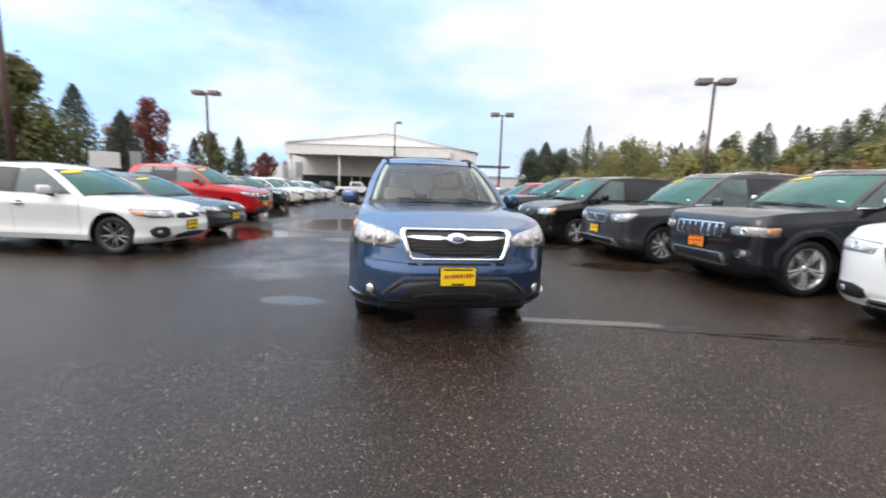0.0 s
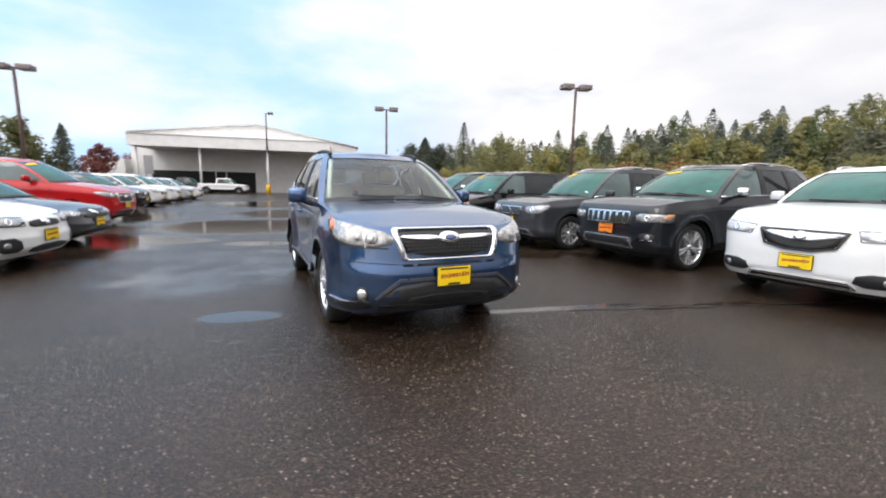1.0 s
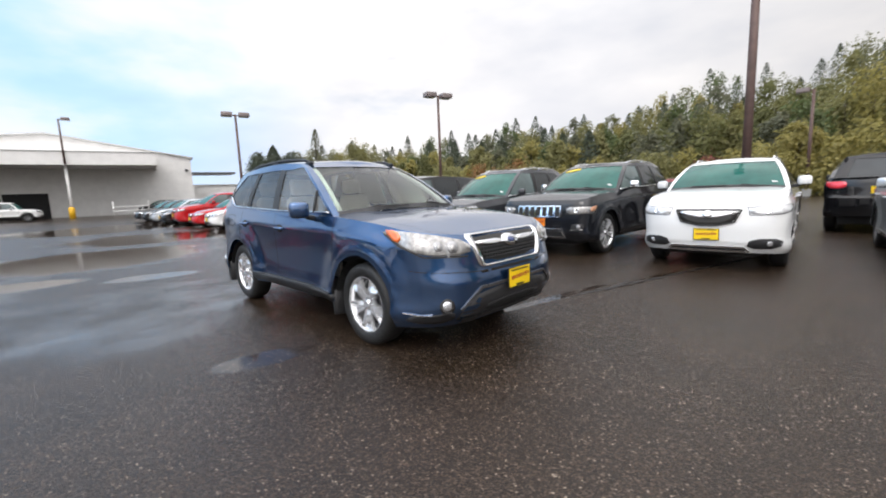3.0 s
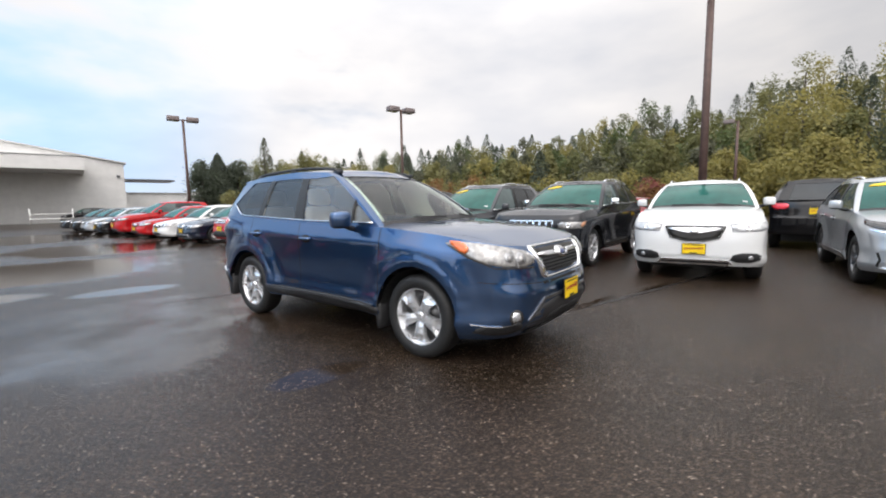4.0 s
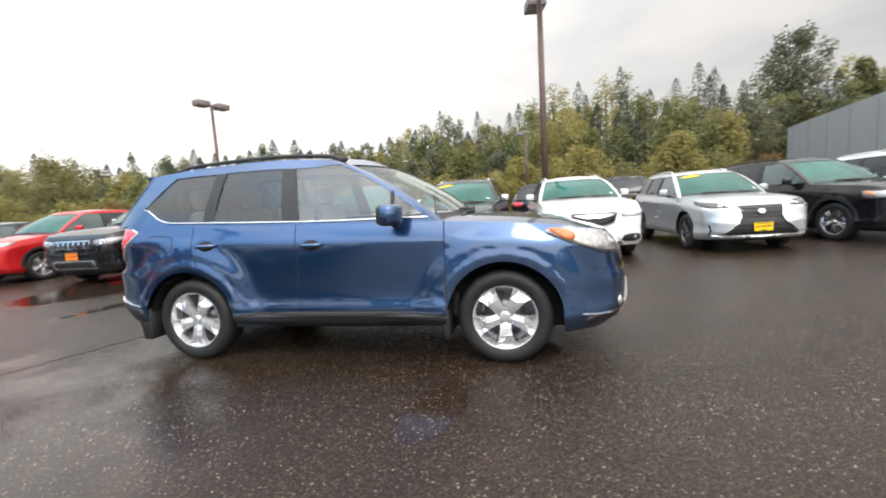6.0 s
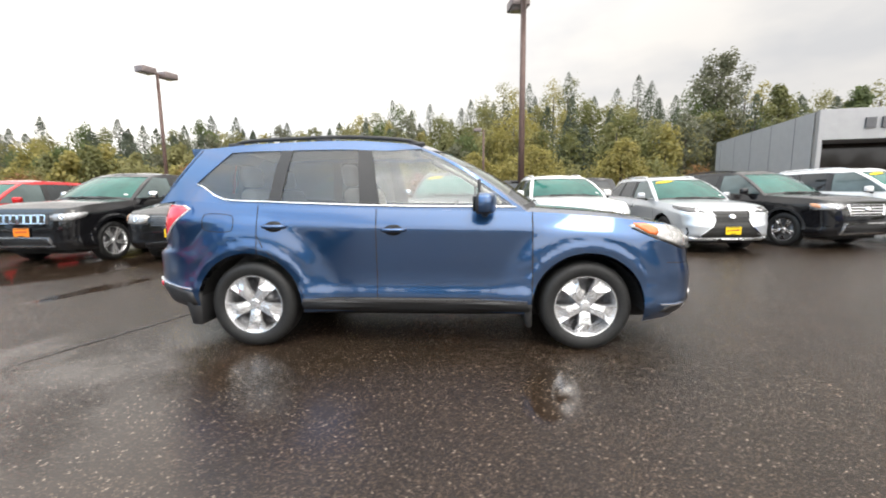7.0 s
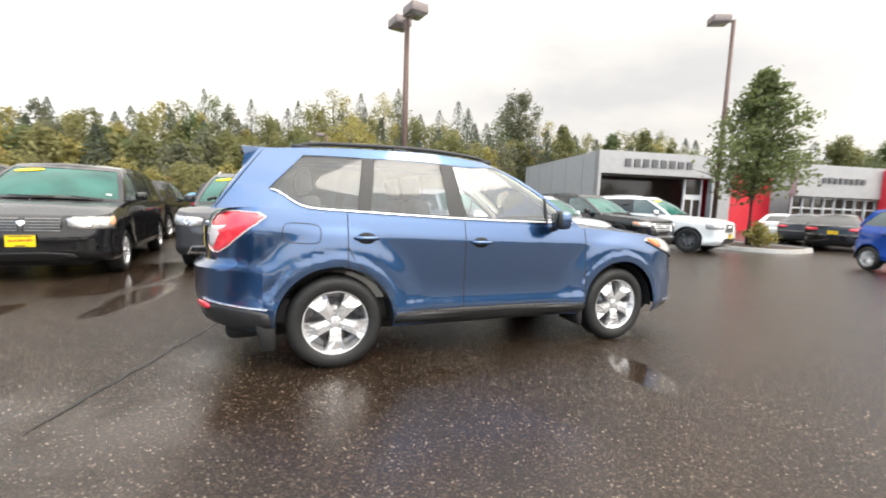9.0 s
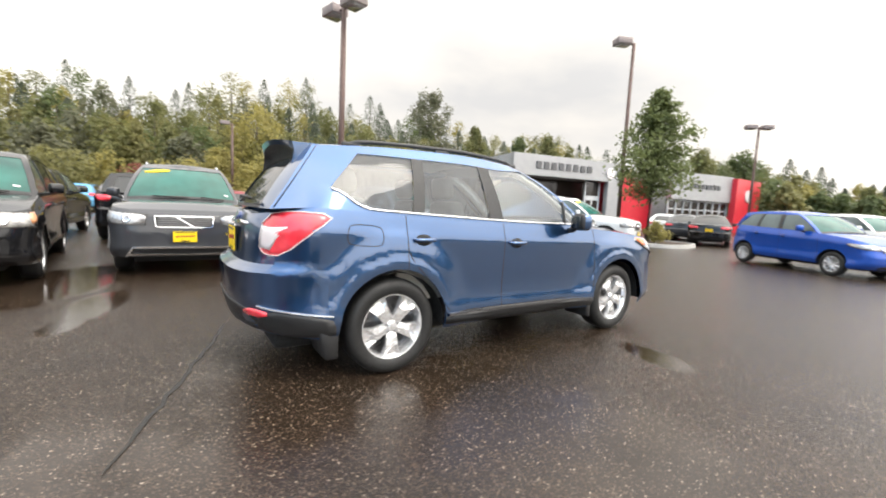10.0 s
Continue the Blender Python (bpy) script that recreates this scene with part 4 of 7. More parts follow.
        sh.patch("fog_lens", ellipse(2.05, sg * 0.67, 0.435, 0.033, 0.033), 25 * sg, M["lamp"], 0.007, 0.004, rnd=0, rings=2, dome=0.004)
    for sg in (1, -1):
        sh.patch("fog_pocket", [(2.1, sg * 0.60, 0.30), (2.1, sg * 0.60, 0.405), (2.0, sg * 0.70, 0.375), (1.9, sg * 0.86, 0.372), (1.85, sg * 0.88, 0.30)], 40 * sg, M["trim"], 0.006, 0.02, rnd=1, rings=3, label="black corner below the fog light")
        sh.strip("corner_trim", [(2.0, sg * 0.74, 0.374), (1.93, sg * 0.81, 0.374), (1.83, sg * 0.88, 0.385)], 40 * sg, M["alloy"], 0.007, 0.010, rise=0.004, label="bright lower corner trim")
    plate_at(sh, 0.565, 0, 0.0, 0.29, 0.15, off=0.03)
    sh.patch("bumper_slot", [(X, -0.40, 0.648), (X, -0.42, 0.668), (X, 0.42, 0.668), (X, 0.40, 0.648)], 0, M["dark"], 0.003, 0.006, rnd=0, rings=2)
    # hood shut line and wipers
    for sg in (1, -1):
        sh.strip("hood_seam", [(X - 0.10, sg * 0.46, 1.0), (X - 0.30, sg * 0.70, 1.0), (X - 0.7, sg * 0.775, 1.0), (X - 1.15, sg * 0.785, 1.0)], 0, M["dark"], 0.008, 0.0015, tilt=89)
        p0, p1 = sh.green(("F", 0.75 if sg > 0 else 0.1), 0.015), sh.green(("F", 0.25 if sg > 0 else 0.55), 0.045)
        v, f = tube_data([(p0.x + 0.02, sg * p0.y, p0.z + 0.012), (p1.x + 0.02, (sg * p1.y if sg < 0 else p1.y), p1.z + 0.012)], 0.008, 6)
        mesh_part("wiper", v, f, M["ink"], car)
    # sides
    chrome = []
    for q in np.linspace(1.44, 4.13, 40):
        a = ("S", q, q)
        t = (q - 1.44) / (4.02 - 1.44)
        p = sh.green(("S", q, 2.34 + 1.36 * t), 0.045 + 0.24 * step(3.72, 4.14, q) ** 1.3)
        chrome.append(p)
    for sg in (1, -1):
        pts = [Vector((p.x, (p.y + 0.004) * sg, p.z)) for p in chrome]
        v, f = tube_data(pts, 0.008, 6)
        mesh_part("window_trim", v, f, M["chrome"], car, "bright chrome window trim")
        # upright divider ahead of the door glass
        rod = []
        for v in np.linspace(0.03, 0.36, 9):
            t = (1.76 - 1.45 - 0.9 * v) / (1.1 - 0.83 * v)
            p = sh.green(("S", 1.45 + 1.1 * t, 2.35 + 0.27 * t), v)
            rod.append(Vector((p.x, (p.y + 0.001) * sg, p.z)))
        v, f = tube_data(rod, 0.013, 6)
        mesh_part("window_divider", v, f, M["trim"], car, "black window divider")
        sh.patch("side_skirt", [(X - 1.36, sg * 0.9, 0.412), (X - 3.16, sg * 0.9, 0.422), (X - 3.14, sg * 0.9, 0.302), (X - 1.38, sg * 0.9, 0.292)], 90 * sg, M["trim"], 0.014, 0.03, rnd=1, rings=2, label="black side skirt")
        sh.strip("skirt_trim", [(X - 1.40, sg * 0.9, 0.398), (X - 2.5, sg * 0.9, 0.400), (X - 3.14, sg * 0.9, 0.410)], 90 * sg, M["dark_alloy"], 0.022, 0.016, rise=0.004)
        for ax in sh.axles:
            deep = 0.56 if ax == sh.axles[1] else 0.49
            bm = box_bm(X - ax - deep, X - ax - 0.415, min(sg * 0.60, sg * 0.892), max(sg * 0.60, sg * 0.892), 0.19, 0.46 if deep > 0.5 else 0.42, 0.012, 1)
            for v in bm.verts:
                if v.co.z < 0.3:
                    v.co.x = X - ax - 0.415 + (v.co.x - (X - ax - 0.415)) * 0.62
            part("mud_flap", bm, M["trim"], car, "black mud flap")
        sh.strip("door_edge", [(X - 1.48, sg * 0.9, 0.42), (X - 3.02, sg * 0.9, 0.42)], 90 * sg, M["dark"], 0.006, 0.001)
        sh.strip("door_edge", [(X - 3.50, sg * 0.9, 0.92), (X - 3.45, sg * 0.9, 0.82), (X - 3.27, sg * 0.9, 0.64), (X - 3.13, sg * 0.9, 0.44)], 90 * sg, M["dark"], 0.007, 0.0015)
    fuel = [(X - 3.72, -0.9, 0.94), (X - 3.92, -0.9, 0.95), (X - 3.95, -0.9, 0.98), (X - 3.94, -0.9, 1.07), (X - 3.90, -0.9, 1.09), (X - 3.72, -0.9, 1.08), (X - 3.69, -0.9, 1.05), (X - 3.69, -0.9, 0.97), (X - 3.72, -0.9, 0.94)]
    fd = rounded([Vector(p) for p in fuel[:-1]], 2)
    sh.strip("fuel_door", [tuple(p) for p in fd + fd[:1]], -90, M["dark"], 0.006, 0.001)
    # rear
    R = X - s["L"]
    sh.patch("tail_light", [(R + 0.12, 0.61, 0.92), (R + 0.14, 0.63, 1.13), (R + 0.28, 0.80, 1.165), (R + 0.57, 0.86, 1.15), (R + 0.46, 0.87, 1.05), (R + 0.20, 0.82, 0.875), (R + 0.12, 0.70, 0.87)], 140, M["tail_red"], 0.008, 0.02, dome=0.004, mirror=True, rnd=1, rings=5)
    sh.patch("tail_lens", [(R + 0.11, 0.622, 0.915), (R + 0.12, 0.632, 1.06), (R + 0.15, 0.70, 1.05), (R + 0.27, 0.80, 1.06), (R + 0.19, 0.775, 0.99), (R + 0.15, 0.73, 0.905)], 140, M["tail_white"], 0.013, 0.006, mirror=True, rnd=0, rings=3, label="pale clear lens")
    sh.patch("rear_lower_bumper", [(R, -0.86, 0.36), (R, -0.82, 0.53), (R, 0.82, 0.53), (R, 0.86, 0.36)], 180, M["trim"], 0.006, 0.02, rnd=1, label="black lower bumper")
    sh.patch("bumper_corner", [(R + 0.10, 0.7, 0.35), (R + 0.10, 0.72, 0.53), (R + 0.57, 0.88, 0.485), (R + 0.60, 0.88, 0.40), (R + 0.58, 0.88, 0.345)], 120, M["trim"], 0.008, 0.02, mirror=True, rnd=1, label="black bumper corner")
    sh.strip("bumper_trim", [(R + 0.10, 0.72, 0.545), (R + 0.3, 0.85, 0.52), (R + 0.58, 0.88, 0.492)], 120, M["alloy"], 0.008, 0.012, mirror=True, rise=0.003)
    sh.patch("rear_reflector", [(R + 0.05, 0.56, 0.47), (R + 0.05, 0.57, 0.52), (R + 0.1, 0.78, 0.52), (R + 0.1, 0.78, 0.475)], 150, M["tail_red"], 0.018, 0.006, mirror=True, rings=2, rnd=1)
    plate_at(sh, 0.93, 180, 0.0, 0.33, 0.17, off=0.015)
    sh.patch("tailgate_chrome", [(R, -0.36, 1.04), (R, -0.36, 1.075), (R, 0.36, 1.075), (R, 0.36, 1.04)], 180, M["chrome"], 0.015, 0.02, rnd=1, rings=2)
    sh.patch("badge", ellipse(R, 0, 1.10, 0.07, 0.036), 180, M["emblem"], 0.02, 0.02, rnd=0, rings=2)
    for k in range(8):
        ob = part("script_bar", box_bm(-0.004, 0.0, 0.36 + k * 0.022, 0.374 + k * 0.022, 0.90, 0.925), M["chrome"], car, smooth=False)
        ob.location = (R + 0.085, 0, 0)
    for sg in (1, -1):
        rim = [(R + 0.12, 0.61, 0.92), (R + 0.14, 0.63, 1.13), (R + 0.28, 0.80, 1.165), (R + 0.57, 0.86, 1.15), (R + 0.46, 0.87, 1.05), (R + 0.20, 0.82, 0.875), (R + 0.12, 0.70, 0.87)]
        rr = rounded([Vector((p[0], p[1] * sg, p[2])) for p in rim], 1)
        sh.strip("lamp_rim", [tuple(p) for p in rr + rr[:1]], 140 * sg, M["tail_white"], 0.005, 0.009, rise=0.003, label="pale lamp rim")
        line = [sh.green(("S", 4.385, 4.07), 0.02 + 0.96 * k / 10) for k in range(11)]
        v, f = tube_data([Vector((p.x, (p.y + 0.001) * sg, p.z)) for p in line], 0.0025, 5)
        mesh_part("tailgate_seam", v, f, M["dark"], car)
    # spoiler over the rear window
    top = [sh.green(("B", 0.9 * k / 12), 1.0) for k in range(13)]
    outline = [Vector((p.x, -p.y, p.z)) for p in top[::-1]] + top[1:]
    n = len(outline)
    verts, faces, vv, ff = [], [], [], []
    for p in outline:
        t = abs(p.y) / top[-1].y
        fin = t ** 8
        crown = 0.042 * (1 - t * t)
        a, b = Vector((p.x + 0.20, p.y * 1.004, p.z + crown + 0.004)), Vector((p.x - 0.165 + 0.05 * t * t, p.y * 1.004, p.z + crown + 0.012))
        c, d = b + Vector((0.016, 0, -0.034 - 0.020 * fin)), Vector((p.x - 0.050 - 0.075 * fin, p.y * (0.985 + 0.015 * fin), p.z - 0.085 - 0.11 * fin))
        verts += [a, a.lerp(b, 0.5) + Vector((0, 0, 0.006)), b, c]
        vv += [c, c.lerp(d, 0.5) + Vector((0.03 * (1 - fin), 0, 0.012 * (1 - fin))), d]
    for i in range(n - 1):
        faces += [(4 * i + k, 4 * i + k + 1, 4 * i + 5 + k, 4 * i + 4 + k) for k in range(3)]
        ff += [(3 * i + k, 3 * i + k + 1, 3 * i + 4 + k, 3 * i + 3 + k) for k in range(2)]
    # the fins at both ends run down beside the rear glass
    for i in (0, n - 1):
        o = len(verts)
        sgy = -1 if i == 0 else 1
        p = outline[i]
        verts += [verts[4 * i + k].copy() for k in range(4)] + [vv[3 * i + 1].copy(), vv[3 * i + 2].copy(), Vector((p.x + 0.05, p.y * 1.004, p.z - 0.19)), Vector((p.x + 0.12, p.y * 1.004, p.z - 0.05))]
        for v in verts[o:]:
            v.y += 0.004 * sgy
        faces.append(tuple(range(o, o + 8)))
    mesh_part("spoiler", verts, faces, M["hero_blue"], car, "blue roof spoiler", smooth=False)
    mesh_part("spoiler_underside", vv, ff, M["trim"], car, "black spoiler underside")
    p = sh.green(("B", 0.0), 0.10)
    v, f = tube_data([(p.x - 0.03, 0.05, p.z + 0.0), (p.x - 0.045, -0.12, p.z + 0.03), (p.x - 0.04, -0.42, p.z + 0.015)], 0.012, 6)
    mesh_part("rear_wiper", v, f, M["ink"], car)
    # cabin
    bm = box_bm(X - 4.2, X - 1.3, -0.66, 0.66, 0.30, 0.52, 0.04)
    part("cabin_floor", bm, M["dash"], car)
    verts, faces = [], []
    qs = np.linspace(2.42, 4.0, 12)
    for q in qs:
        e = sh.green(("S", q, q), 1.0)
        for t in np.linspace(-1, 1, 9):
            verts.append((X - q, (e.y - 0.03) * t, e.z - 0.035 + 0.04 * (1 - t * t)))
    for i in range(11):
        for k in range(8):
            faces.append((9 * i + k, 9 * i + k + 1, 9 * i + 10 + k, 9 * i + 9 + k))
    mesh_part("headliner", verts, faces, M["lining"], car, "pale headliner")
    for sg in (1, -1):
        part("door_card", box_bm(X - 3.5, X - 1.5, min(sg * 0.70, sg * 0.74), max(sg * 0.70, sg * 0.74), 0.5, 1.05, 0.015), M["seat"], car, "beige door lining")
    for sg in (1, -1):
        post = [sh.green(("F", 0.90), 0.06 + 0.84 * k / 8) for k in range(9)]
        v, f = tube_data([Vector((p.x - 0.05, (p.y - 0.02) * sg, p.z - 0.02)) for p in post], 0.026, 8)
        mesh_part("pillar_lining", v, f, M["lining"], car, "cream inner windscreen pillar")
    bm = box_bm(X - 1.95, X - 1.30, -0.70, 0.70, 0.62, 1.08, 0.10, 3)
    part("dashboard", bm, M["dash"], car, "dark grey dashboard")
    for sg in (1, -1):
        for row, qs in (("front", 2.62), ("rear", 3.52)):
            seat = part("seat", box_bm(X - qs - 0.05, X - qs + 0.48, sg * 0.36 - 0.25, sg * 0.36 + 0.25, 0.56, 0.74, 0.06, 3), M["seat"], car, "beige cloth seat")
            bm = box_bm(-0.07, 0.07, -0.25, 0.25, 0.0, 0.62, 0.06, 3)
            for v in bm.verts:
                v.co.y *= 1 - 0.22 * (v.co.z / 0.62) ** 2
            ob = part("backrest", bm, M["seat"], seat)
            ob.matrix_local = Matrix.Translation((X - qs - 0.08, sg * 0.36, 0.68)) @ Matrix.Rotation(radians(-14), 4, "Y")
            bm = box_bm(-0.055, 0.055, -0.13, 0.13, 0.0, 0.19, 0.05, 3)
            ob = part("headrest", bm, M["seat"], seat)
            ob.matrix_local = Matrix.Translation((X - qs - 0.25, sg * 0.36, 1.30)) @ Matrix.Rotation(radians(-8), 4, "Y")
    v, f = tube_data([(X - 2.02 + 0.06 * math.sin(a), 0.36 + 0.185 * math.cos(a), 0.98 + 0.175 * math.sin(a)) for a in np.linspace(0, 2 * math.pi, 25)[:-1]], 0.016, 8, True)
    sw = mesh_part("steering_wheel", v, f, M["dash"], car)
    bm = box_bm(X - 2.06, X - 1.98, 0.19, 0.53, 0.94, 1.02, 0.02)
    part("wheel_boss", bm, M["dash"], sw)
    p = sh.green(("F", 0.0), 0.86)
    part("rear_view_mirror", box_bm(p.x - 0.12, p.x - 0.09, -0.12, 0.12, p.z - 0.07, p.z - 0.01, 0.015), M["dash"], car)
    return car


def dress(car, s, sh, mat, d):
    """Lamps, grille, plates and trim of a parked vehicle, by its numbers in d."""
    X = sh.xf
    R = X - s["L"]
    g = d.get("grille")
    if g:
        w, z0, z1, kind = g
        if kind == "slots":
            sh.patch("grille", [(X, -w, z0), (X, -w, z1), (X, w, z1), (X, w, z0)], 0, M["trim"], 0.006, 0.02, rnd=1)
            n = 7
            for k in range(n):
                y = -w * 0.86 + 2 * w * 0.86 * k / (n - 1)
                h = w * 0.118
                slot = [(X, y - h, z0 + 0.02), (X, y - h, z1 - 0.016), (X, y + h, z1 - 0.016), (X, y + h, z0 + 0.02)]
                sh.patch("grille_slot", slot, 0, M["ink"], 0.020, 0.015, rnd=0, rings=3)
                sh.strip("slot_rim", slot + slot[:1], 0, M["chrome"], 0.020, 0.026, rise=0.006)
        elif kind == "bars":
            sh.patch("grille", [(X, -w, z0), (X, -w * 1.05, z1), (X, w * 1.05, z1), (X, w, z0)], 0, M["chrome"], 0.014, 0.02, rnd=0, hole=0.90)
            sh.patch("grille_mesh", [(X, -w * 0.95, z0 + 0.01), (X, -w, z1 - 0.01), (X, w, z1 - 0.01), (X, w * 0.95, z0 + 0.01)], 0, M["ink"], 0.004, 0.01, rnd=0)
            for k in range(d.get("bars", 3)):
                z = z0 + (z1 - z0) * (k + 1) / (d.get("bars", 3) + 1)
                sh.strip("grille_bar", [(X, -w * 0.95, z), (X, w * 0.95, z)], 0, M["chrome"], 0.016, 0.008, rise=0.006)
        elif kind == "diagonal":
            rim = [(X, -w, z0 + 0.01), (X, -w * 1.04, z1), (X, w * 1.04, z1), (X, w, z0 + 0.01), (X, w * 0.9, z0), (X, -w * 0.9, z0)]
            sh.patch("grille_mesh", rim, 0, M["ink"], 0.006, 0.02, rnd=0)
            for k in range(4):
                z = z0 + (z1 - z0) * (k + 1) / 5
                sh.strip("grille_bar", [(X, -w * 0.96, z), (X, w * 0.96, z)], 0, M["dark_alloy"], 0.012, 0.010, rise=0.006)
            sh.strip("grille_rim", rim + rim[:1], 0, M["chrome"], 0.013, 0.014, rise=0.012)
            sh.strip("grille_sash", [(X, -w * 0.30, z1 - 0.01), (X, w * 0.30, z0 + 0.01)], 0, M["chrome"], 0.014, 0.018, rise=0.010)
        elif kind == "cross":
            sh.patch("grille", [(X, -w, z0), (X, -w * 1.03, z1), (X, w * 1.03, z1), (X, w, z0)], 0, M["ink"], 0.006, 0.02, rnd=1)
            sh.strip("grille_bar", [(X, 0, z0), (X, 0, z1)], 0, mat, 0.045, 0.012, rise=0.010)
            for k in range(5):
                z = z0 + (z1 - z0) * (k + 0.5) / 5
                for a, b in ((-0.97, -0.08), (0.08, 0.97)):
                    sh.strip("grille_bar", [(X, w * a, z), (X, w * b, z)], 0, M["dark_alloy"], 0.014, 0.010, rise=0.008)
            sh.patch("badge", [(X, -0.045, z1 - 0.05), (X, 0.045, z1 - 0.05), (X, 0.04, (z0 + z1) / 2), (X, 0, z0 + 0.05), (X, -0.04, (z0 + z1) / 2)], 0, M["chrome"], 0.03, 0.02, rnd=1, rings=2)
        elif kind == "shield":
            sh.patch("grille", [(X, -w, z1), (X, -w * 0.82, z0 + 0.05), (X, -w * 0.3, z0), (X, w * 0.3, z0), (X, w * 0.82, z0 + 0.05), (X, w, z1)], 0, M["ink"], 0.006, 0.02, rnd=1)
            sh.patch("grille_bar", [(X, -w * 0.94, z1 - 0.014), (X, -w * 0.88, z1 - 0.05), (X, -w * 0.30, z1 - 0.105), (X, w * 0.30, z1 - 0.105), (X, w * 0.88, z1 - 0.05), (X, w * 0.94, z1 - 0.014)], 0, M["alloy"], 0.02, 0.015, rnd=0)
            sh.strip("grille_rim", [(X, -w, z1), (X, -w * 0.82, z0 + 0.05), (X, -w * 0.3, z0), (X, w * 0.3, z0), (X, w * 0.82, z0 + 0.05), (X, w, z1), (X, -w, z1)], 0, M["ink"], 0.022, 0.016, rise=0.008)
        elif kind == "spindle":
            zm = z0 + (z1 - z0) * 0.66
            half = [(w * 0.98, z1), (w * 0.86, zm), (w * 1.02, z0 + (z1 - z0) * 0.42), (w * 1.56, z0 + 0.035), (w * 1.50, z0)]
            rim = [(X, -y, z) for y, z in half] + [(X, y, z) for y, z in reversed(half)]
            sh.patch("grille_mesh", rim, 0, M["ink"], 0.006, 0.02, rnd=0, rings=6)
            for k in range(7):
                z = z0 + (z1 - z0) * (k + 0.7) / 7.4
                y = np.interp(z, [h[1] for h in reversed(half)], [h[0] for h in reversed(half)]) * 0.94
                sh.strip("grille_bar", [(X, -y, z), (X, y, z)], 0, M["trim"], 0.016, 0.010, rise=0.006)
            sh.strip("grille_rim", rim[:5], 0, M["chrome"], 0.016, 0.013, rise=0.010)
            sh.strip("grille_rim", rim[5:], 0, M["chrome"], 0.016, 0.013, rise=0.010)
            sh.patch("bumper_lip", [(X, -0.84, z0 - 0.09), (X, -0.82, z0 - 0.02), (X, -w * 1.5, z0 - 0.012), (X, w * 1.5, z0 - 0.012), (X, 0.82, z0 - 0.02), (X, 0.84, z0 - 0.09)], 0, M["alloy"], 0.022, 0.02, rnd=0)
            for sg in (1, -1):
                sh.strip("bumper_vent", [(X - 0.2, sg * 0.80, z0 + 0.20), (X - 0.2, sg * 0.76, z0 + 0.10), (X - 0.2, sg * 0.80, z0 + 0.01)], 30 * sg, M["ink"], 0.030, 0.006, rise=0.003)
                sh.strip("lamp_streak", [(X - 0.05, sg * w * 1.15, 0.785), (X - 0.2, sg * 0.66, 0.80), (X - 0.4, sg * 0.80, 0.835)], 38 * sg, M["chrome"], 0.016, 0.008, rise=0.006)
        else:
            sh.patch("grille", [(X, -w, z0 + 0.02), (X, -w * 0.94, z1), (X, w * 0.94, z1), (X, w, z0 + 0.02), (X, w * 0.7, z0), (X, -w * 0.7, z0)], 0, M["ink"], 0.006, 0.02, rnd=1)
        if d.get("badge", True):
            zb = d.get("badge_z", (z0 + z1) / 2 + 0.02)
            sh.patch("badge", ellipse(X, 0, zb, 0.06, 0.05, 14), 0, M["chrome"], 0.042, 0.03, rnd=0, rings=2)
    if "light" in d:
        yi, yo, z0, z1, back = d["light"]
        box = d.get("boxy")
        out = [(X - 0.05, yi, z0), (X - 0.06, yi * (1.0 if box else 0.97), z1 - (0.0 if box else 0.02)), (X - 0.25, (yi + yo) / 2, z1), (X - back, yo, z1 + (0.0 if box else 0.02)), (X - back * (0.95 if box else 0.8), yo, z0 if box else (z0 + z1) / 2), (X - 0.2, yo * 0.92, z0 + 0.01)]
        if d.get("slim"):
            out = [(X - 0.10, yi, z0), (X - 0.30, yi + 0.12, z0 + (z1 - z0) * 0.62), (X - back, yo, z1), (X - back * 0.85, yo, z1 - (z1 - z0) * 0.45), (X - 0.22, yo * 0.86, z0 + 0.005)]
        lamps = sh.patch("headlight", out, 38, M[d.get("lens", "lamp")], 0.006, 0.02, dome=0.006, mirror=True, rnd=1, rings=4)
        for sg, lamp in zip((1, -1), lamps):
            sh.patch("reflector", ellipse(X - 0.12, sg * (yi * 0.55 + yo * 0.45), (z0 + z1) / 2, 0.055, (z1 - z0) * 0.36, 12), 38 * sg, M["chrome"], 0.013, 0.004, rnd=0, rings=2, hole=0.6, parent=lamp)
            sh.strip("lamp_bezel", [(p[0], p[1] * sg, p[2]) for p in out + out[:1]], 38 * sg, M[d.get("bezel", "ink")], 0.012, 0.004, rise=0.002, parent=lamp)
            if d.get("amber"):
                sh.patch("indicator", [(X - back * 0.95, sg * yo, z1 + 0.01), (X - back * 0.55, sg * yo * 0.96, z1 - 0.005), (X - back * 0.5, sg * yo * 0.96, z0 + 0.03), (X - back * 0.8, sg * yo, (z0 + z1) / 2)], 58 * sg, M["pale_amber"], 0.018, 0.01, rnd=1, rings=2, parent=lamp)
    if "lower" in d:
        w, z0, z1 = d["lower"]
        sh.patch("lower_grille", [(X, -w, z0), (X, -w * 0.86, z1), (X, w * 0.86, z1), (X, w, z0)], 0, M["trim"], 0.005, 0.02, rnd=1)
        if d.get("lower_chrome"):
            sh.strip("bumper_trim", [(X, -w, z0), (X, -w * 0.88, z1), (X, w * 0.88, z1), (X, w, z0), (X, -w, z0)], 0, M["chrome"], 0.028, 0.014, rise=0.012)
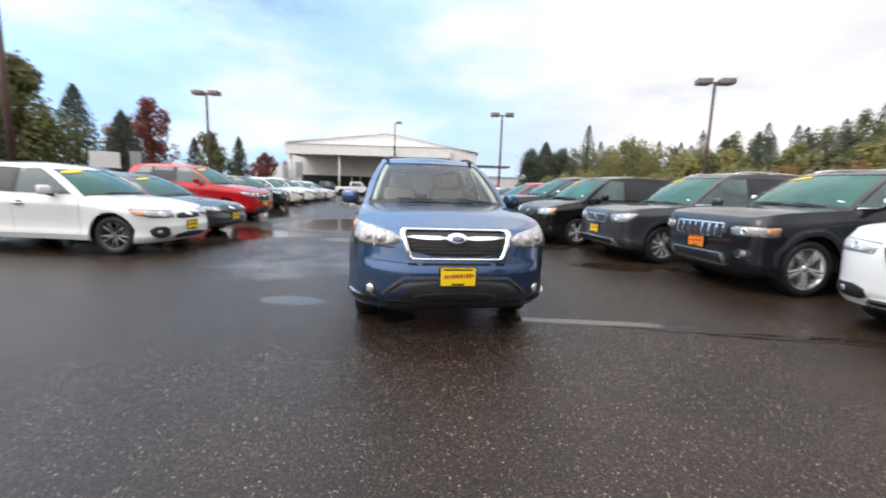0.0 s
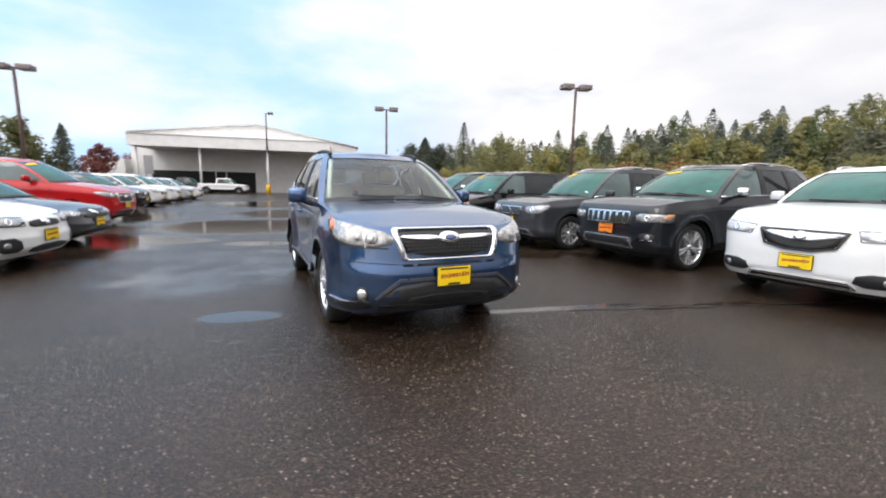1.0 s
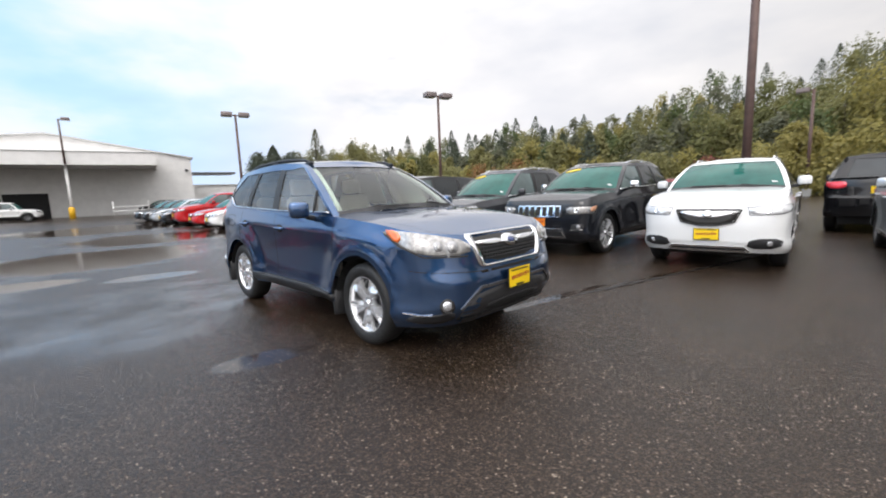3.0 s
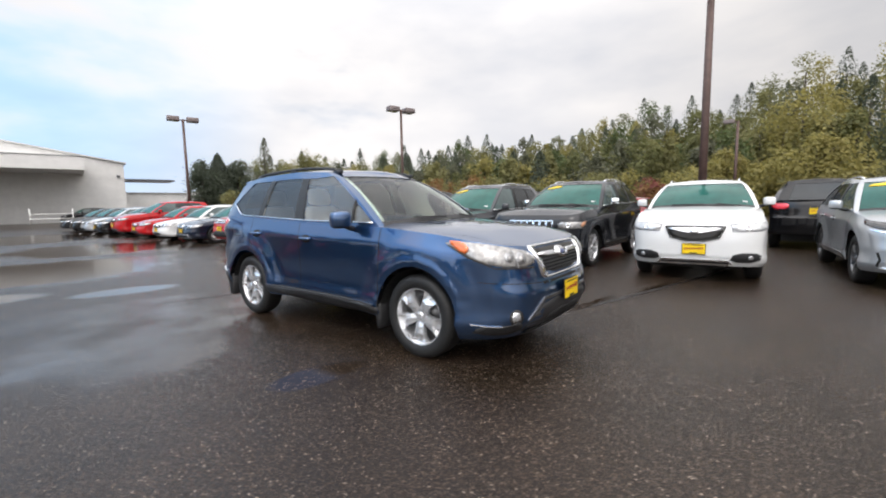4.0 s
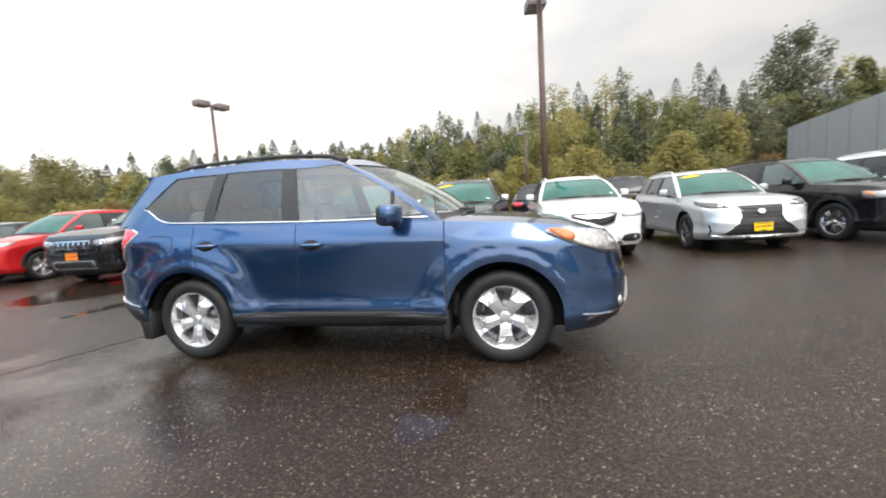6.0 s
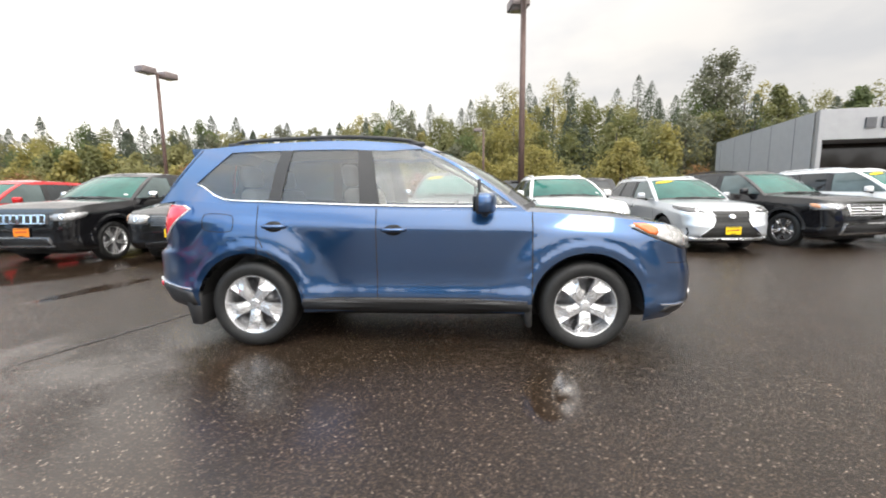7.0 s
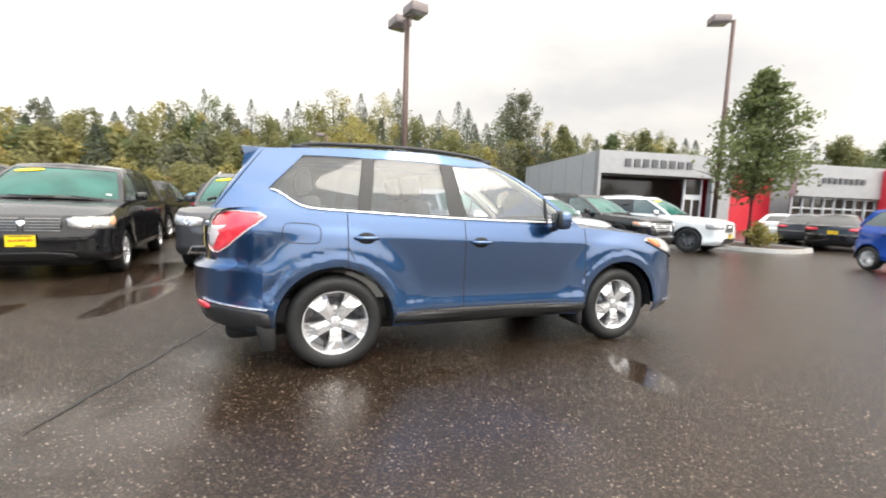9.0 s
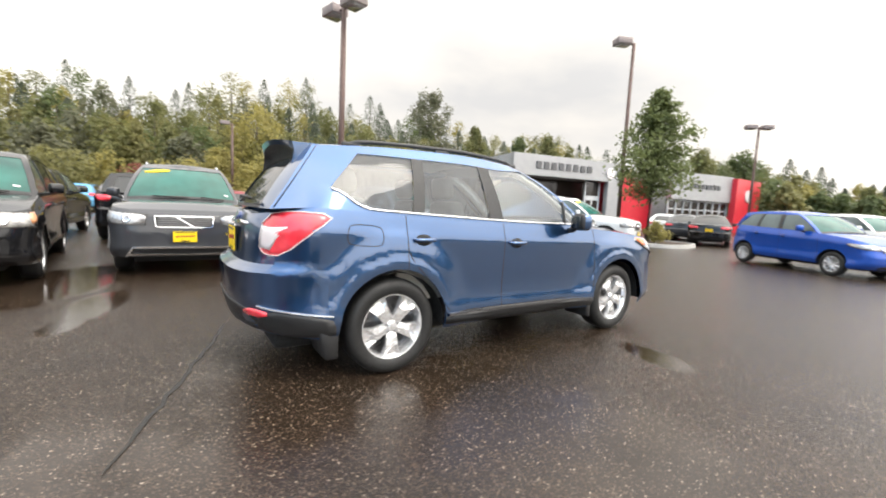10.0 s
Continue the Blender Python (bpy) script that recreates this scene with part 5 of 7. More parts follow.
    if "fog" in d:
        y, z, w, h = d["fog"]
        sh.patch("fog_bezel", [(X - 0.1, y - w, z - h), (X - 0.1, y - w * 0.8, z + h), (X - 0.2, y + w, z + h * 0.9), (X - 0.2, y + w * 0.8, z - h)], 20, M["trim"], 0.010, 0.02, mirror=True, rnd=1, rings=5)
        if d.get("fog_chrome"):
            sh.strip("fog_rim", [(X - 0.1, y - w * 1.1, z - h), (X - 0.15, y + w * 0.9, z - h * 0.9)], 20, M["chrome"], 0.018, 0.012, mirror=True, rise=0.006)
        for sg in (1, -1):
            sh.patch("fog_light", ellipse(X - 0.15, sg * (y + w * 0.2), z, 0.040, 0.036, 12), 20 * sg, M["lamp"], 0.018, 0.01, rnd=0, rings=2)
    if d.get("cladding"):
        for sg in (1, -1):
            for ax in sh.axles:
                pts = [(X - ax + (s["arch"] + 0.03) * math.cos(math.pi * (0.02 + 0.96 * k / 14)), sg * 0.9, s["r"] + (s["arch"] + 0.03) * math.sin(math.pi * (0.02 + 0.96 * k / 14))) for k in range(15)]
                sh.strip("arch_trim", pts, 90 * sg, M["trim"] if d["cladding"] == "black" else mat, 0.06, 0.004, rise=0.010)
    for sg in (1, -1):
        q0, q1 = sh.axles[0] + s["arch"] + 0.03, sh.axles[1] - s["arch"] - 0.03
        zz = sh.base((q0 + q1) / 2) + 0.05
        sh.strip("side_skirt", [(X - q0, sg * 0.9, zz), (X - q1, sg * 0.9, zz)], 90 * sg, M["trim"] if d.get("cladding") == "black" else mat, 0.09, 0.006, rise=0.01)
        if d.get("window_chrome"):
            pts = []
            a0, a1 = s["posts"][1][0], s["posts"][-2][0]
            for q in np.linspace(a0, a1, 14):
                t = (q - a0) / (a1 - a0)
                p = sh.green(("S", q, s["posts"][1][1] + (s["posts"][-2][1] - s["posts"][1][1]) * t), 0.04)
                pts.append(Vector((p.x, sg * (p.y + 0.004), p.z)))
            v, f = tube_data(pts, 0.010, 6)
            mesh_part("window_trim", v, f, M["chrome"], car)
    if "tail" in d:
        yi, yo, z0, z1, fwd = d["tail"]
        sh.patch("tail_light", [(R + 0.06, yi, z0 + 0.02), (R + 0.06, yi, z1), (R + 0.15, yo, z1 + 0.01), (R + fwd, s["W"] / 2, z1), (R + fwd * 0.8, s["W"] / 2, (z0 + z1) / 2), (R + 0.15, yo, z0)], 140, M["tail_red"], 0.008, 0.02, dome=0.01, mirror=True, rnd=1, rings=3)
    if d.get("plate"):
        plate_at(sh, d["plate"], 0, 0.0, card=d.get("card", "yellow"), off=0.018)
    if d.get("rear_plate"):
        plate_at(sh, d["rear_plate"], 180, 0.0, off=0.015)
    if d.get("rails"):
        add_rails(car, s, sh, M[d["rails"]], s["posts"][1][1] + 0.05, s["roof_r"] - 0.1)
    if d.get("oval"):
        price_oval(sh, s, d["oval"])
    if s["fine"]:
        for f0, f1, s0, s1 in ((0.72, 0.30, 1, 1), (0.08, 0.52, 1, -1)):
            p0, p1 = sh.green(("F", f0), 0.010), sh.green(("F", f1), 0.035)
            v, f = tube_data([(p0.x + 0.02, s0 * p0.y, p0.z + 0.012), (p1.x + 0.02, s1 * p1.y, p1.z + 0.014)], 0.008, 6)
            mesh_part("wiper", v, f, M["ink"], car)
        c = sh.green(("F", 0.80), 0.14)
        sh.patch("windscreen_label", [(c.x, c.y - 0.035, c.z - 0.02), (c.x, c.y - 0.035, c.z + 0.02), (c.x, c.y + 0.035, c.z + 0.02), (c.x, c.y + 0.035, c.z - 0.02)], 0, M["white"], 0.003, 0.002, rnd=0, rings=2, tilt=40, label="small white windscreen label")


def parked(name, label, mat, at, heading, s, d, style="five", alloy="alloy", category="car", group="parked cars"):
    """A parked vehicle with the middle of its nose at the given place, facing heading (degrees, 0 along x)."""
    s = dict(s)
    s["clear_glass"] = False
    a = radians(heading)
    nose = s["wb"] / 2 + s["foh"]
    m = Matrix.Translation((at[0] - nose * math.cos(a), at[1] - nose * math.sin(a), 0)) @ Matrix.Rotation(a, 4, "Z")
    car = thing(name, label, category, m, group)
    sh = Shell(s, car)
    sh.build(M[mat])
    add_wheels(car, s, sh, style, alloy)
    add_under(car, s, sh)
    if d.get("mirror", True):
        add_mirrors(car, s, sh, M[d.get("mirror_mat", mat)])
    add_handles(car, s, sh, M[d.get("handle_mat", mat)])
    dress(car, s, sh, M[mat], d)
    return car


def suv_spec(**kw):
    return spec(**{"fine": 0, **kw})


def sedan_spec(**kw):
    a = kw.get("L", 4.6) / 4.6
    z = kw.get("H", 1.46) / 1.46
    base = dict(H=1.46, L=4.6, W=1.78, r=0.32, rim=0.215, arch=0.37, fine=0, wb=2.66 * a, foh=0.92 * a,
                belt=[(0, 0.70 * z), (0.06, 0.725 * z), (0.5, 0.80 * z), (1.0, 0.87 * z), (1.4, 0.92 * z), (2.5, 0.95 * z), (3.6, 0.99 * z), (4.2 * a, 1.02 * z), (4.6 * a, 0.98 * z)],
                base=[(0, 0.22), (0.5, 0.20), (1.0, 0.23), (3.4, 0.24), (4.0, 0.24), (4.6 * a, 0.30)],
                roof=[(1.9 * a, 1.36 * z), (2.35 * a, 1.43 * z), (2.8 * a, 1.455 * z), (3.4 * a, 1.41 * z), (4.0 * a, 1.30 * z)],
                cowl=1.20 * a, roof_f=2.05 * a, roof_r=3.55 * a, rear_b=4.12 * a, roof_w=0.565,
                posts=[(1.38 * a, 2.22 * a, "P"), (1.50 * a, 2.32 * a, "G"), (2.52 * a, 2.58 * a, "K"), (2.60 * a, 2.66 * a, "G"), (3.45 * a, 3.25 * a, "P"), (4.02 * a, 3.48 * a, "E")],
                doors=[(1.38 * a, "front_door"), (2.54 * a, "rear_door"), (3.5 * a, "")])
    base.update(kw)
    return spec(**base)


def van_spec(**kw):
    base = dict(H=1.75, L=5.1, W=1.95, wb=3.05, foh=0.95, r=0.34, arch=0.39, fine=0,
                belt=[(0, 0.90), (0.06, 0.93), (0.5, 1.01), (0.9, 1.08), (1.2, 1.12), (3.0, 1.13), (4.7, 1.14), (5.1, 1.10)],
                roof=[(1.5, 1.63), (2.0, 1.70), (2.7, 1.745), (4.0, 1.735), (4.9, 1.68)],
                cowl=0.95, roof_f=1.78, roof_r=4.80, rear_b=5.0, roof_w=0.70,
                posts=[(1.10, 1.95, "P"), (1.24, 2.05, "G"), (2.25, 2.30, "K"), (2.34, 2.38, "G"), (3.5, 3.45, "K"), (3.6, 3.55, "G"), (4.75, 4.60, "P"), (4.97, 4.78, "E")],
                doors=[(1.15, "front_door"), (2.30, "rear_door"), (3.55, "")])
    base.update(kw)
    return spec(**base)


def pickup_spec(**kw):
    base = dict(H=1.90, L=5.7, W=2.0, wb=3.6, foh=0.95, r=0.40, rim=0.24, arch=0.46, clear=0.45, fine=0,
                belt=[(0, 1.05), (0.06, 1.09), (0.6, 1.15), (1.3, 1.19), (3.0, 1.22), (5.7, 1.22)],
                base=[(0, 0.42), (5.7, 0.48)],
                roof=[(1.9, 1.82), (2.4, 1.88), (3.3, 1.88)],
                cowl=1.35, roof_f=1.95, roof_r=3.42, rear_b=3.55, roof_w=0.72,
                posts=[(1.5, 2.05, "P"), (1.62, 2.15, "G"), (2.55, 2.58, "K"), (2.64, 2.67, "G"), (3.35, 3.25, "P"), (3.53, 3.40, "E")],
                doors=[(1.5, "front_door"), (2.6, "rear_door"), (3.45, "")])
    base.update(kw)
    return spec(**base)

# ---- ground ----
def rise(x, y):
    """The hillside east of the lot, and level ground elsewhere."""
    d = max(0.0, x * 0.97 + 0.12 * y - 46)
    return -0.0 + 0.16 * d * step(0, 25, d) - (0.0)


def build_ground():
    ax = sorted(set([-900, -500, -300, -200, -140] + list(range(-100, 121, 6)) + [140, 170, 200, 260, 340, 500, 900]))
    verts = [(x, y, rise(x, y) if x < 200 else rise(200, y)) for x in ax for y in ax]
    n = len(ax)
    faces = [(i * n + j, (i + 1) * n + j, (i + 1) * n + j + 1, i * n + j + 1) for i in range(n - 1) for j in range(n - 1)]
    g = mesh_part("ground", verts, faces, [M["asphalt"], M["grass"]], None, smooth=True)
    for p in g.data.polygons:
        c = p.center
        if c.x > 44 or c.x < -60 or c.y > 110 or c.y < -60:
            p.material_index = 1
    tagged(g, "wet dark asphalt car lot with puddles", "ground", kind="structure")


M["grass"] = plain("rough_grass", (0.06, 0.075, 0.025), 0.9, var=0.4, scale=0.6)
M["bark"] = plain("brown_bark", (0.07, 0.055, 0.045), 0.9, var=0.3, scale=20, bump=0.5, bump_scale=40)
M["pole"] = plain("rust_brown_painted_steel", (0.10, 0.06, 0.05), 0.55, 0.2, 0.2, 8)
M["head"] = plain("brown_lamp_housing", (0.20, 0.165, 0.16), 0.5, 0.2, 0.15, 8)
M["stucco"] = plain("pale_grey_stucco", (0.72, 0.71, 0.69), 0.85, var=0.06, scale=1.2, bump=0.15, bump_scale=30)
M["grey_panel"] = plain("grey_metal_panel", (0.36, 0.365, 0.375), 0.5, 0.3, 0.05, 2)
M["silver_panel"] = plain("silver_metal_panel", (0.33, 0.33, 0.335), 0.45, 0.4, 0.05, 2)
M["red_panel"] = plain("red_metal_panel", (0.55, 0.02, 0.035), 0.4, 0.1, 0.06, 2)
M["letter"] = plain("dark_grey_metal", (0.10, 0.10, 0.105), 0.4, 0.5)
M["dark_wall"] = plain("shaded_grey_wall", (0.32, 0.32, 0.325), 0.9, var=0.08, scale=1)
M["concrete"] = plain("concrete", (0.34, 0.33, 0.31), 0.85, var=0.15, scale=5, bump=0.2, bump_scale=60)
M["bollard_yellow"] = plain("yellow_bollard_paint", (0.72, 0.40, 0.01), 0.5, var=0.15)
M["shop_glass"] = plain("dark_shop_glass", (0.035, 0.027, 0.023), 0.10, 0.0, 0.2, 0.5, coat=0.2, spec=0.35)
M["roofing"] = plain("pale_roofing", (0.55, 0.55, 0.55), 0.8, var=0.08, scale=1)
build_ground()


def seam(pts, w, mat, label, seed):
    """A ragged tar-filled joint lying on the asphalt."""
    rng = random.Random(seed)
    line = []
    for (x0, y0), (x1, y1) in zip(pts, pts[1:]):
        k = max(2, int(math.hypot(x1 - x0, y1 - y0) / 0.12))
        line += [Vector((x0 + (x1 - x0) * t / k + rng.uniform(-0.012, 0.012), y0 + (y1 - y0) * t / k + rng.uniform(-0.018, 0.018), 0.004)) for t in range(k)]
    verts = []
    for i, p in enumerate(line):
        d = (line[min(i + 1, len(line) - 1)] - line[max(i - 1, 0)]).normalized()
        e = Vector((-d.y, d.x, 0)) * w * rng.uniform(0.35, 0.65) * min(1.0, 0.15 + 0.3 * min(i, len(line) - 1 - i))
        verts += [p - e, p + e]
    faces = [(2 * i, 2 * i + 2, 2 * i + 3, 2 * i + 1) for i in range(len(line) - 1)]
    tagged(mesh_part("asphalt_seam", verts, faces, mat, None, smooth=False), label, "joint", kind="structure")


M["tar"] = plain("wet_tar", (0.009, 0.008, 0.007), 0.42, var=0.3, scale=30, bump=0.4, bump_scale=150)
seam([(1.55, 4.13), (2.6, 4.02), (4.3, 3.86), (6.5, 3.7)], 0.055, M["tar"], "dark tar joint across the asphalt", 4)
seam([(0.24, 8.04), (-1.1, 8.2), (-2.27, 8.32)], 0.028, M["tar"], "thin crack in the wet asphalt", 5)


# ---- lamp posts ----
def lamp_post(x, y, h, heads, turn, r=0.09, foot=0.0):
    p = thing("lamp_post", "rust-brown steel lamp post with %s box lights" % ("two" if heads == 2 else "one"), "lamp post", pose(x, y, 0, 0, 0, turn), "lamp posts")
    if not foot:
        part("base", box_bm(-0.28, 0.28, -0.28, 0.28, 0, 0.55, 0.03), M["concrete"], p, "concrete footing")
    z = foot if foot else 0.5
    verts, faces = tube_data([(0, 0, z), (0, 0, (z + h) * 0.5), (0, 0, h)], [r * 1.1, r, r * 0.85], 10)
    mesh_part("pole", verts, faces, M["pole"], p)
    for sg in ((1, -1) if heads == 2 else (1,)):
        v, f = tube_data([(0, 0, h - 0.08), (sg * 0.3, 0, h - 0.02)], 0.04, 8)
        mesh_part("arm", v, f, M["pole"], p)
        bm = box_bm(0.22, 0.95, -0.30, 0.30, -0.15, 0.15, 0.03)
        ob = part("lamp_head", bm, M["head"], p, "brown box lamp head")
        ob.matrix_local = Matrix.Translation((0, 0, h)) @ (Matrix.Identity(4) if sg > 0 else Matrix.Rotation(math.pi, 4, "Z"))
        part("diffuser", box_bm(0.28, 0.89, -0.25, 0.25, -0.165, -0.148), M["lens"], ob, "pale glass diffuser")
    return p


lamp_post(10.35, 5.5, 7.6, 2, 22, 0.10)
lamp_post(13.7, 24.3, 7.6, 2, -5)
lamp_post(3.25, 35.8, 7.6, 2, -5)
lamp_post(-18.6, 30.4, 7.6, 2, 0)
lamp_post(-10.0, 61.92, 10.7, 1, 0, 0.09, foot=5.9)
lamp_post(36.6, 10.9, 7.5, 1, 100, 0.11)
lamp_post(-17.8, 16.1, 9.5, 2, 0, 0.13)
lamp_post(11.6, -8.4, 9.5, 1, 75)
lamp_post(16.7, -27.0, 8.5, 2, 60)

# ---- vehicles on the lot ----
hero_m = Matrix.Translation((-0.048 - 1.32 * 0.194, 4.407 + 1.32 * 0.981, 0)) @ Matrix.Rotation(math.atan2(-0.981, 0.194), 4, "Z")
hero_suv(hero_m)

# east row, noses towards the blue SUV
BOX = dict(nose=[(0, 0.10), (0.25, 0.0), (0.45, 0.0), (0.75, 0.02), (0.93, 0.045), (1.0, 0.085)], front=(0.42, 4.2))
rdx = spec(fine=1, L=4.68, W=1.87, H=1.68, wb=2.685, foh=0.93, r=0.36, rim=0.25, nose=[(0, 0.10), (0.25, 0.0), (0.45, 0.0), (0.7, 0.015), (0.9, 0.05), (1.0, 0.10)],
           belt=[(0, 0.93), (0.06, 0.97), (0.5, 1.06), (1.0, 1.11), (1.36, 1.135), (2.5, 1.16), (3.7, 1.19), (4.3, 1.21), (4.68, 1.14)])
parked("white_suv", "wet white SUV with chrome shield grille", "white", (4.22, 3.78), 194, rdx,
       dict(grille=(0.40, 0.66, 0.875, "shield"), badge_z=0.82, lens="pale_lens", bezel="dark_alloy", light=(0.49, 0.88, 0.80, 0.925, 0.66), lower=(0.50, 0.29, 0.35), lower_chrome=True, fog=(0.66, 0.41, 0.22, 0.075), plate=0.53, rails="alloy", tail=(0.5, 0.8, 0.95, 1.1, 0.4)), "ten", "alloy")
slot_suv = spec(fine=1, L=4.82, W=1.94, H=1.80, wb=2.915, foh=0.90, r=0.385, rim=0.285, arch=0.455, blister=(0.024, 0.016), **BOX,
                belt=[(0, 1.00), (0.05, 1.045), (0.5, 1.115), (1.0, 1.15), (1.42, 1.175), (2.6, 1.215), (3.8, 1.25), (4.5, 1.27), (4.82, 1.20)])
parked("dark_suv", "charcoal SUV with seven-slot chrome grille", "charcoal", (3.75, 6.54), 189, slot_suv,
       dict(lens="lens", grille=(0.47, 0.725, 0.955, "slots"), badge=False, boxy=True, light=(0.55, 0.90, 0.79, 0.92, 0.5), amber=True, lower=(0.55, 0.36, 0.52), lower_chrome=True, fog=(0.74, 0.56, 0.11, 0.055), fog_chrome=True, plate=0.64, card="orange_card", cladding="body", mirror_mat="chrome", window_chrome=True, rails="alloy", oval=-1), "five", "alloy")
xc = spec(fine=1, L=4.80, W=1.90, H=1.80, wb=2.86, foh=0.92, r=0.365, rim=0.245, arch=0.43, **BOX,
              belt=[(0, 0.95), (0.05, 0.99), (0.5, 1.05), (1.0, 1.08), (1.42, 1.105), (2.6, 1.135), (3.8, 1.17), (4.5, 1.20), (4.80, 1.15)])
parked("grey_suv", "graphite SUV with chrome-barred grille", "graphite", (2.95, 8.85), 190, xc,
       dict(grille=(0.36, 0.74, 0.90, "diagonal"), badge=False, light=(0.47, 0.88, 0.76, 0.94, 0.45), lower=(0.72, 0.30, 0.44), lower_chrome=True, plate=0.60, cladding="body", window_chrome=True, rails="alloy", oval=-1), "ten", "alloy")
van = van_spec(fine=1, **BOX)
parked("black_minivan", "black minivan with crosshair grille", "black", (1.90, 11.2), 196, van,
       dict(lens="lens", grille=(0.42, 0.70, 0.90, "cross"), badge=False, boxy=True, light=(0.46, 0.90, 0.74, 0.92, 0.40), amber=True, lower=(0.6, 0.30, 0.42), plate=0.58, oval=-1), "five", "alloy", "minivan")
parked("dark_suv", "black SUV with seven-slot grille", "black", (1.1, 13.7), 190, slot_suv,
       dict(grille=(0.47, 0.76, 0.945, "slots"), badge=False, light=(0.52, 0.88, 0.82, 0.96, 0.5), lower=(0.55, 0.36, 0.52), lower_chrome=True, plate=0.62, card="orange_card", mirror_mat="chrome"), "five", "alloy")
parked("red_suv", "bright red SUV with black slotted grille", "red", (0.65, 17.0), 190, suv_spec(L=4.62, W=1.86, H=1.67),
       dict(grille=(0.46, 0.80, 0.93, "slots"), badge=False, light=(0.5, 0.88, 0.86, 0.96, 0.5), lower=(0.6, 0.34, 0.55), plate=0.62, cladding="black"))
sed = sedan_spec()
for lab, mat, at, sp, dd in [
        ("dark navy sedan with chrome-lined bumper", "navy", (-0.05, 19.6), sed, dict(grille=(0.40, 0.60, 0.70, "bars"), bars=1, plate=0.50, lower=(0.6, 0.24, 0.36), lower_chrome=True)),
        ("white sedan with a small black grille", "white", (-0.5, 22.2), sed, dict(grille=(0.36, 0.56, 0.68, "mesh"), plate=0.48, lower=(0.5, 0.26, 0.38))),
        ("red sedan beside other parked cars", "red", (-1.0, 24.9), sed, dict(grille=(0.36, 0.56, 0.68, "mesh"), plate=0.48, lower=(0.5, 0.26, 0.38))),
        ("tall red SUV with dark glass", "red", (-1.6, 27.6), suv_spec(L=4.6, H=1.75), dict(grille=(0.42, 0.74, 0.9, "mesh"), plate=0.6, lower=(0.5, 0.3, 0.44))),
        ("black sedan with bright wheels", "black", (-2.2, 30.3), sedan_spec(L=4.9), dict(grille=(0.42, 0.52, 0.72, "bars"), plate=0.46, lower=(0.5, 0.26, 0.36))),
        ("silver sedan among dark sedans", "silver", (-2.7, 33.0), sed, dict(grille=(0.36, 0.56, 0.68, "mesh"), lower=(0.5, 0.26, 0.38))),
        ("black sedan at the row's end", "black", (-3.2, 35.7), sed, dict(grille=(0.36, 0.56, 0.68, "mesh"), lower=(0.5, 0.26, 0.38))),
        ("charcoal sedan near the service bay", "charcoal", (-3.7, 38.4), sed, dict(grille=(0.36, 0.56, 0.68, "mesh"), lower=(0.5, 0.26, 0.38)))]:
    z = sp["belt"][0][1]
    dd["light"] = (0.46, 0.86, z - 0.10, z + 0.02, 0.5)
    parked("sedan" if "sedan" in lab else "red_suv", lab, mat, at, 190, sp, dd, "ten")

# the row bends away to the south-east
nx = spec(fine=1, L=4.63, W=1.845, H=1.63, wb=2.66, foh=0.96, r=0.365, rim=0.24)
parked("silver_suv", "silver SUV with black spindle grille", "silver", (5.15, 1.0), 194, nx,
       dict(grille=(0.39, 0.33, 0.86, "spindle"), badge_z=0.745, slim=True, lens="smoke", light=(0.50, 0.87, 0.835, 0.965, 0.66), plate=0.475, window_chrome=True, rails="alloy", oval=-1), "five", "dark_alloy")
ex = suv_spec(fine=1, L=5.0, W=2.0, H=1.79, wb=2.86, foh=0.98, r=0.385, rim=0.26, arch=0.44, **BOX,
              belt=[(0, 1.0), (0.05, 1.03), (0.5, 1.09), (1.0, 1.12), (1.45, 1.15), (2.7, 1.18), (3.9, 1.21), (4.6, 1.23), (5.0, 1.17)])
parked("black_suv", "black SUV with broad chrome bars", "black", (6.44, -1.95), 207, ex,
       dict(grille=(0.50, 0.72, 0.95, "bars"), boxy=True, light=(0.56, 0.92, 0.84, 0.98, 0.55), amber=True, lower=(0.66, 0.34, 0.56), lower_chrome=True, cladding="black", rails="trim"), "five", "chrome")
gl = suv_spec(fine=1, L=5.1, W=1.93, H=1.84, wb=3.07, foh=0.93, r=0.40, rim=0.26, arch=0.46, **BOX,
              belt=[(0, 1.0), (0.05, 1.03), (0.5, 1.10), (1.0, 1.14), (1.45, 1.17), (2.7, 1.20), (3.9, 1.23), (4.6, 1.25), (5.1, 1.18)])
parked("white_suv", "large white SUV with chrome-barred grille", "white", (7.13, -4.9), 210, gl,
       dict(lens="lens", grille=(0.44, 0.70, 0.97, "bars"), bars=2, boxy=True, light=(0.54, 0.9, 0.80, 0.97, 0.5), lower=(0.66, 0.34, 0.50), lower_chrome=True, plate=0.58, rails="alloy", oval=-1), "ten", "dark_alloy")

# west row, noses to the east
imp = sedan_spec(fine=1, rim=0.23, r=0.325, L=4.44, W=1.74, H=1.48, wb=2.645, foh=0.80, belt=[(0, 0.74), (0.06, 0.765), (0.45, 0.84), (0.9, 0.90), (1.3, 0.94), (2.5, 0.965), (3.6, 1.0), (4.1, 1.03), (4.44, 0.99)])
parked("white_sedan", "wet white sedan with amber-cornered headlights", "white", (-4.83, 7.55), 2, imp,
       dict(grille=(0.34, 0.60, 0.70, "mesh"), light=(0.42, 0.84, 0.63, 0.76, 0.55), amber=True, lower=(0.45, 0.25, 0.36), fog=(0.66, 0.39, 0.15, 0.10), plate=0.48, window_chrome=False, oval=-1), "twin", "dark_alloy")
mus = sedan_spec(L=4.78, W=1.87, H=1.40, wb=2.72, foh=0.95)
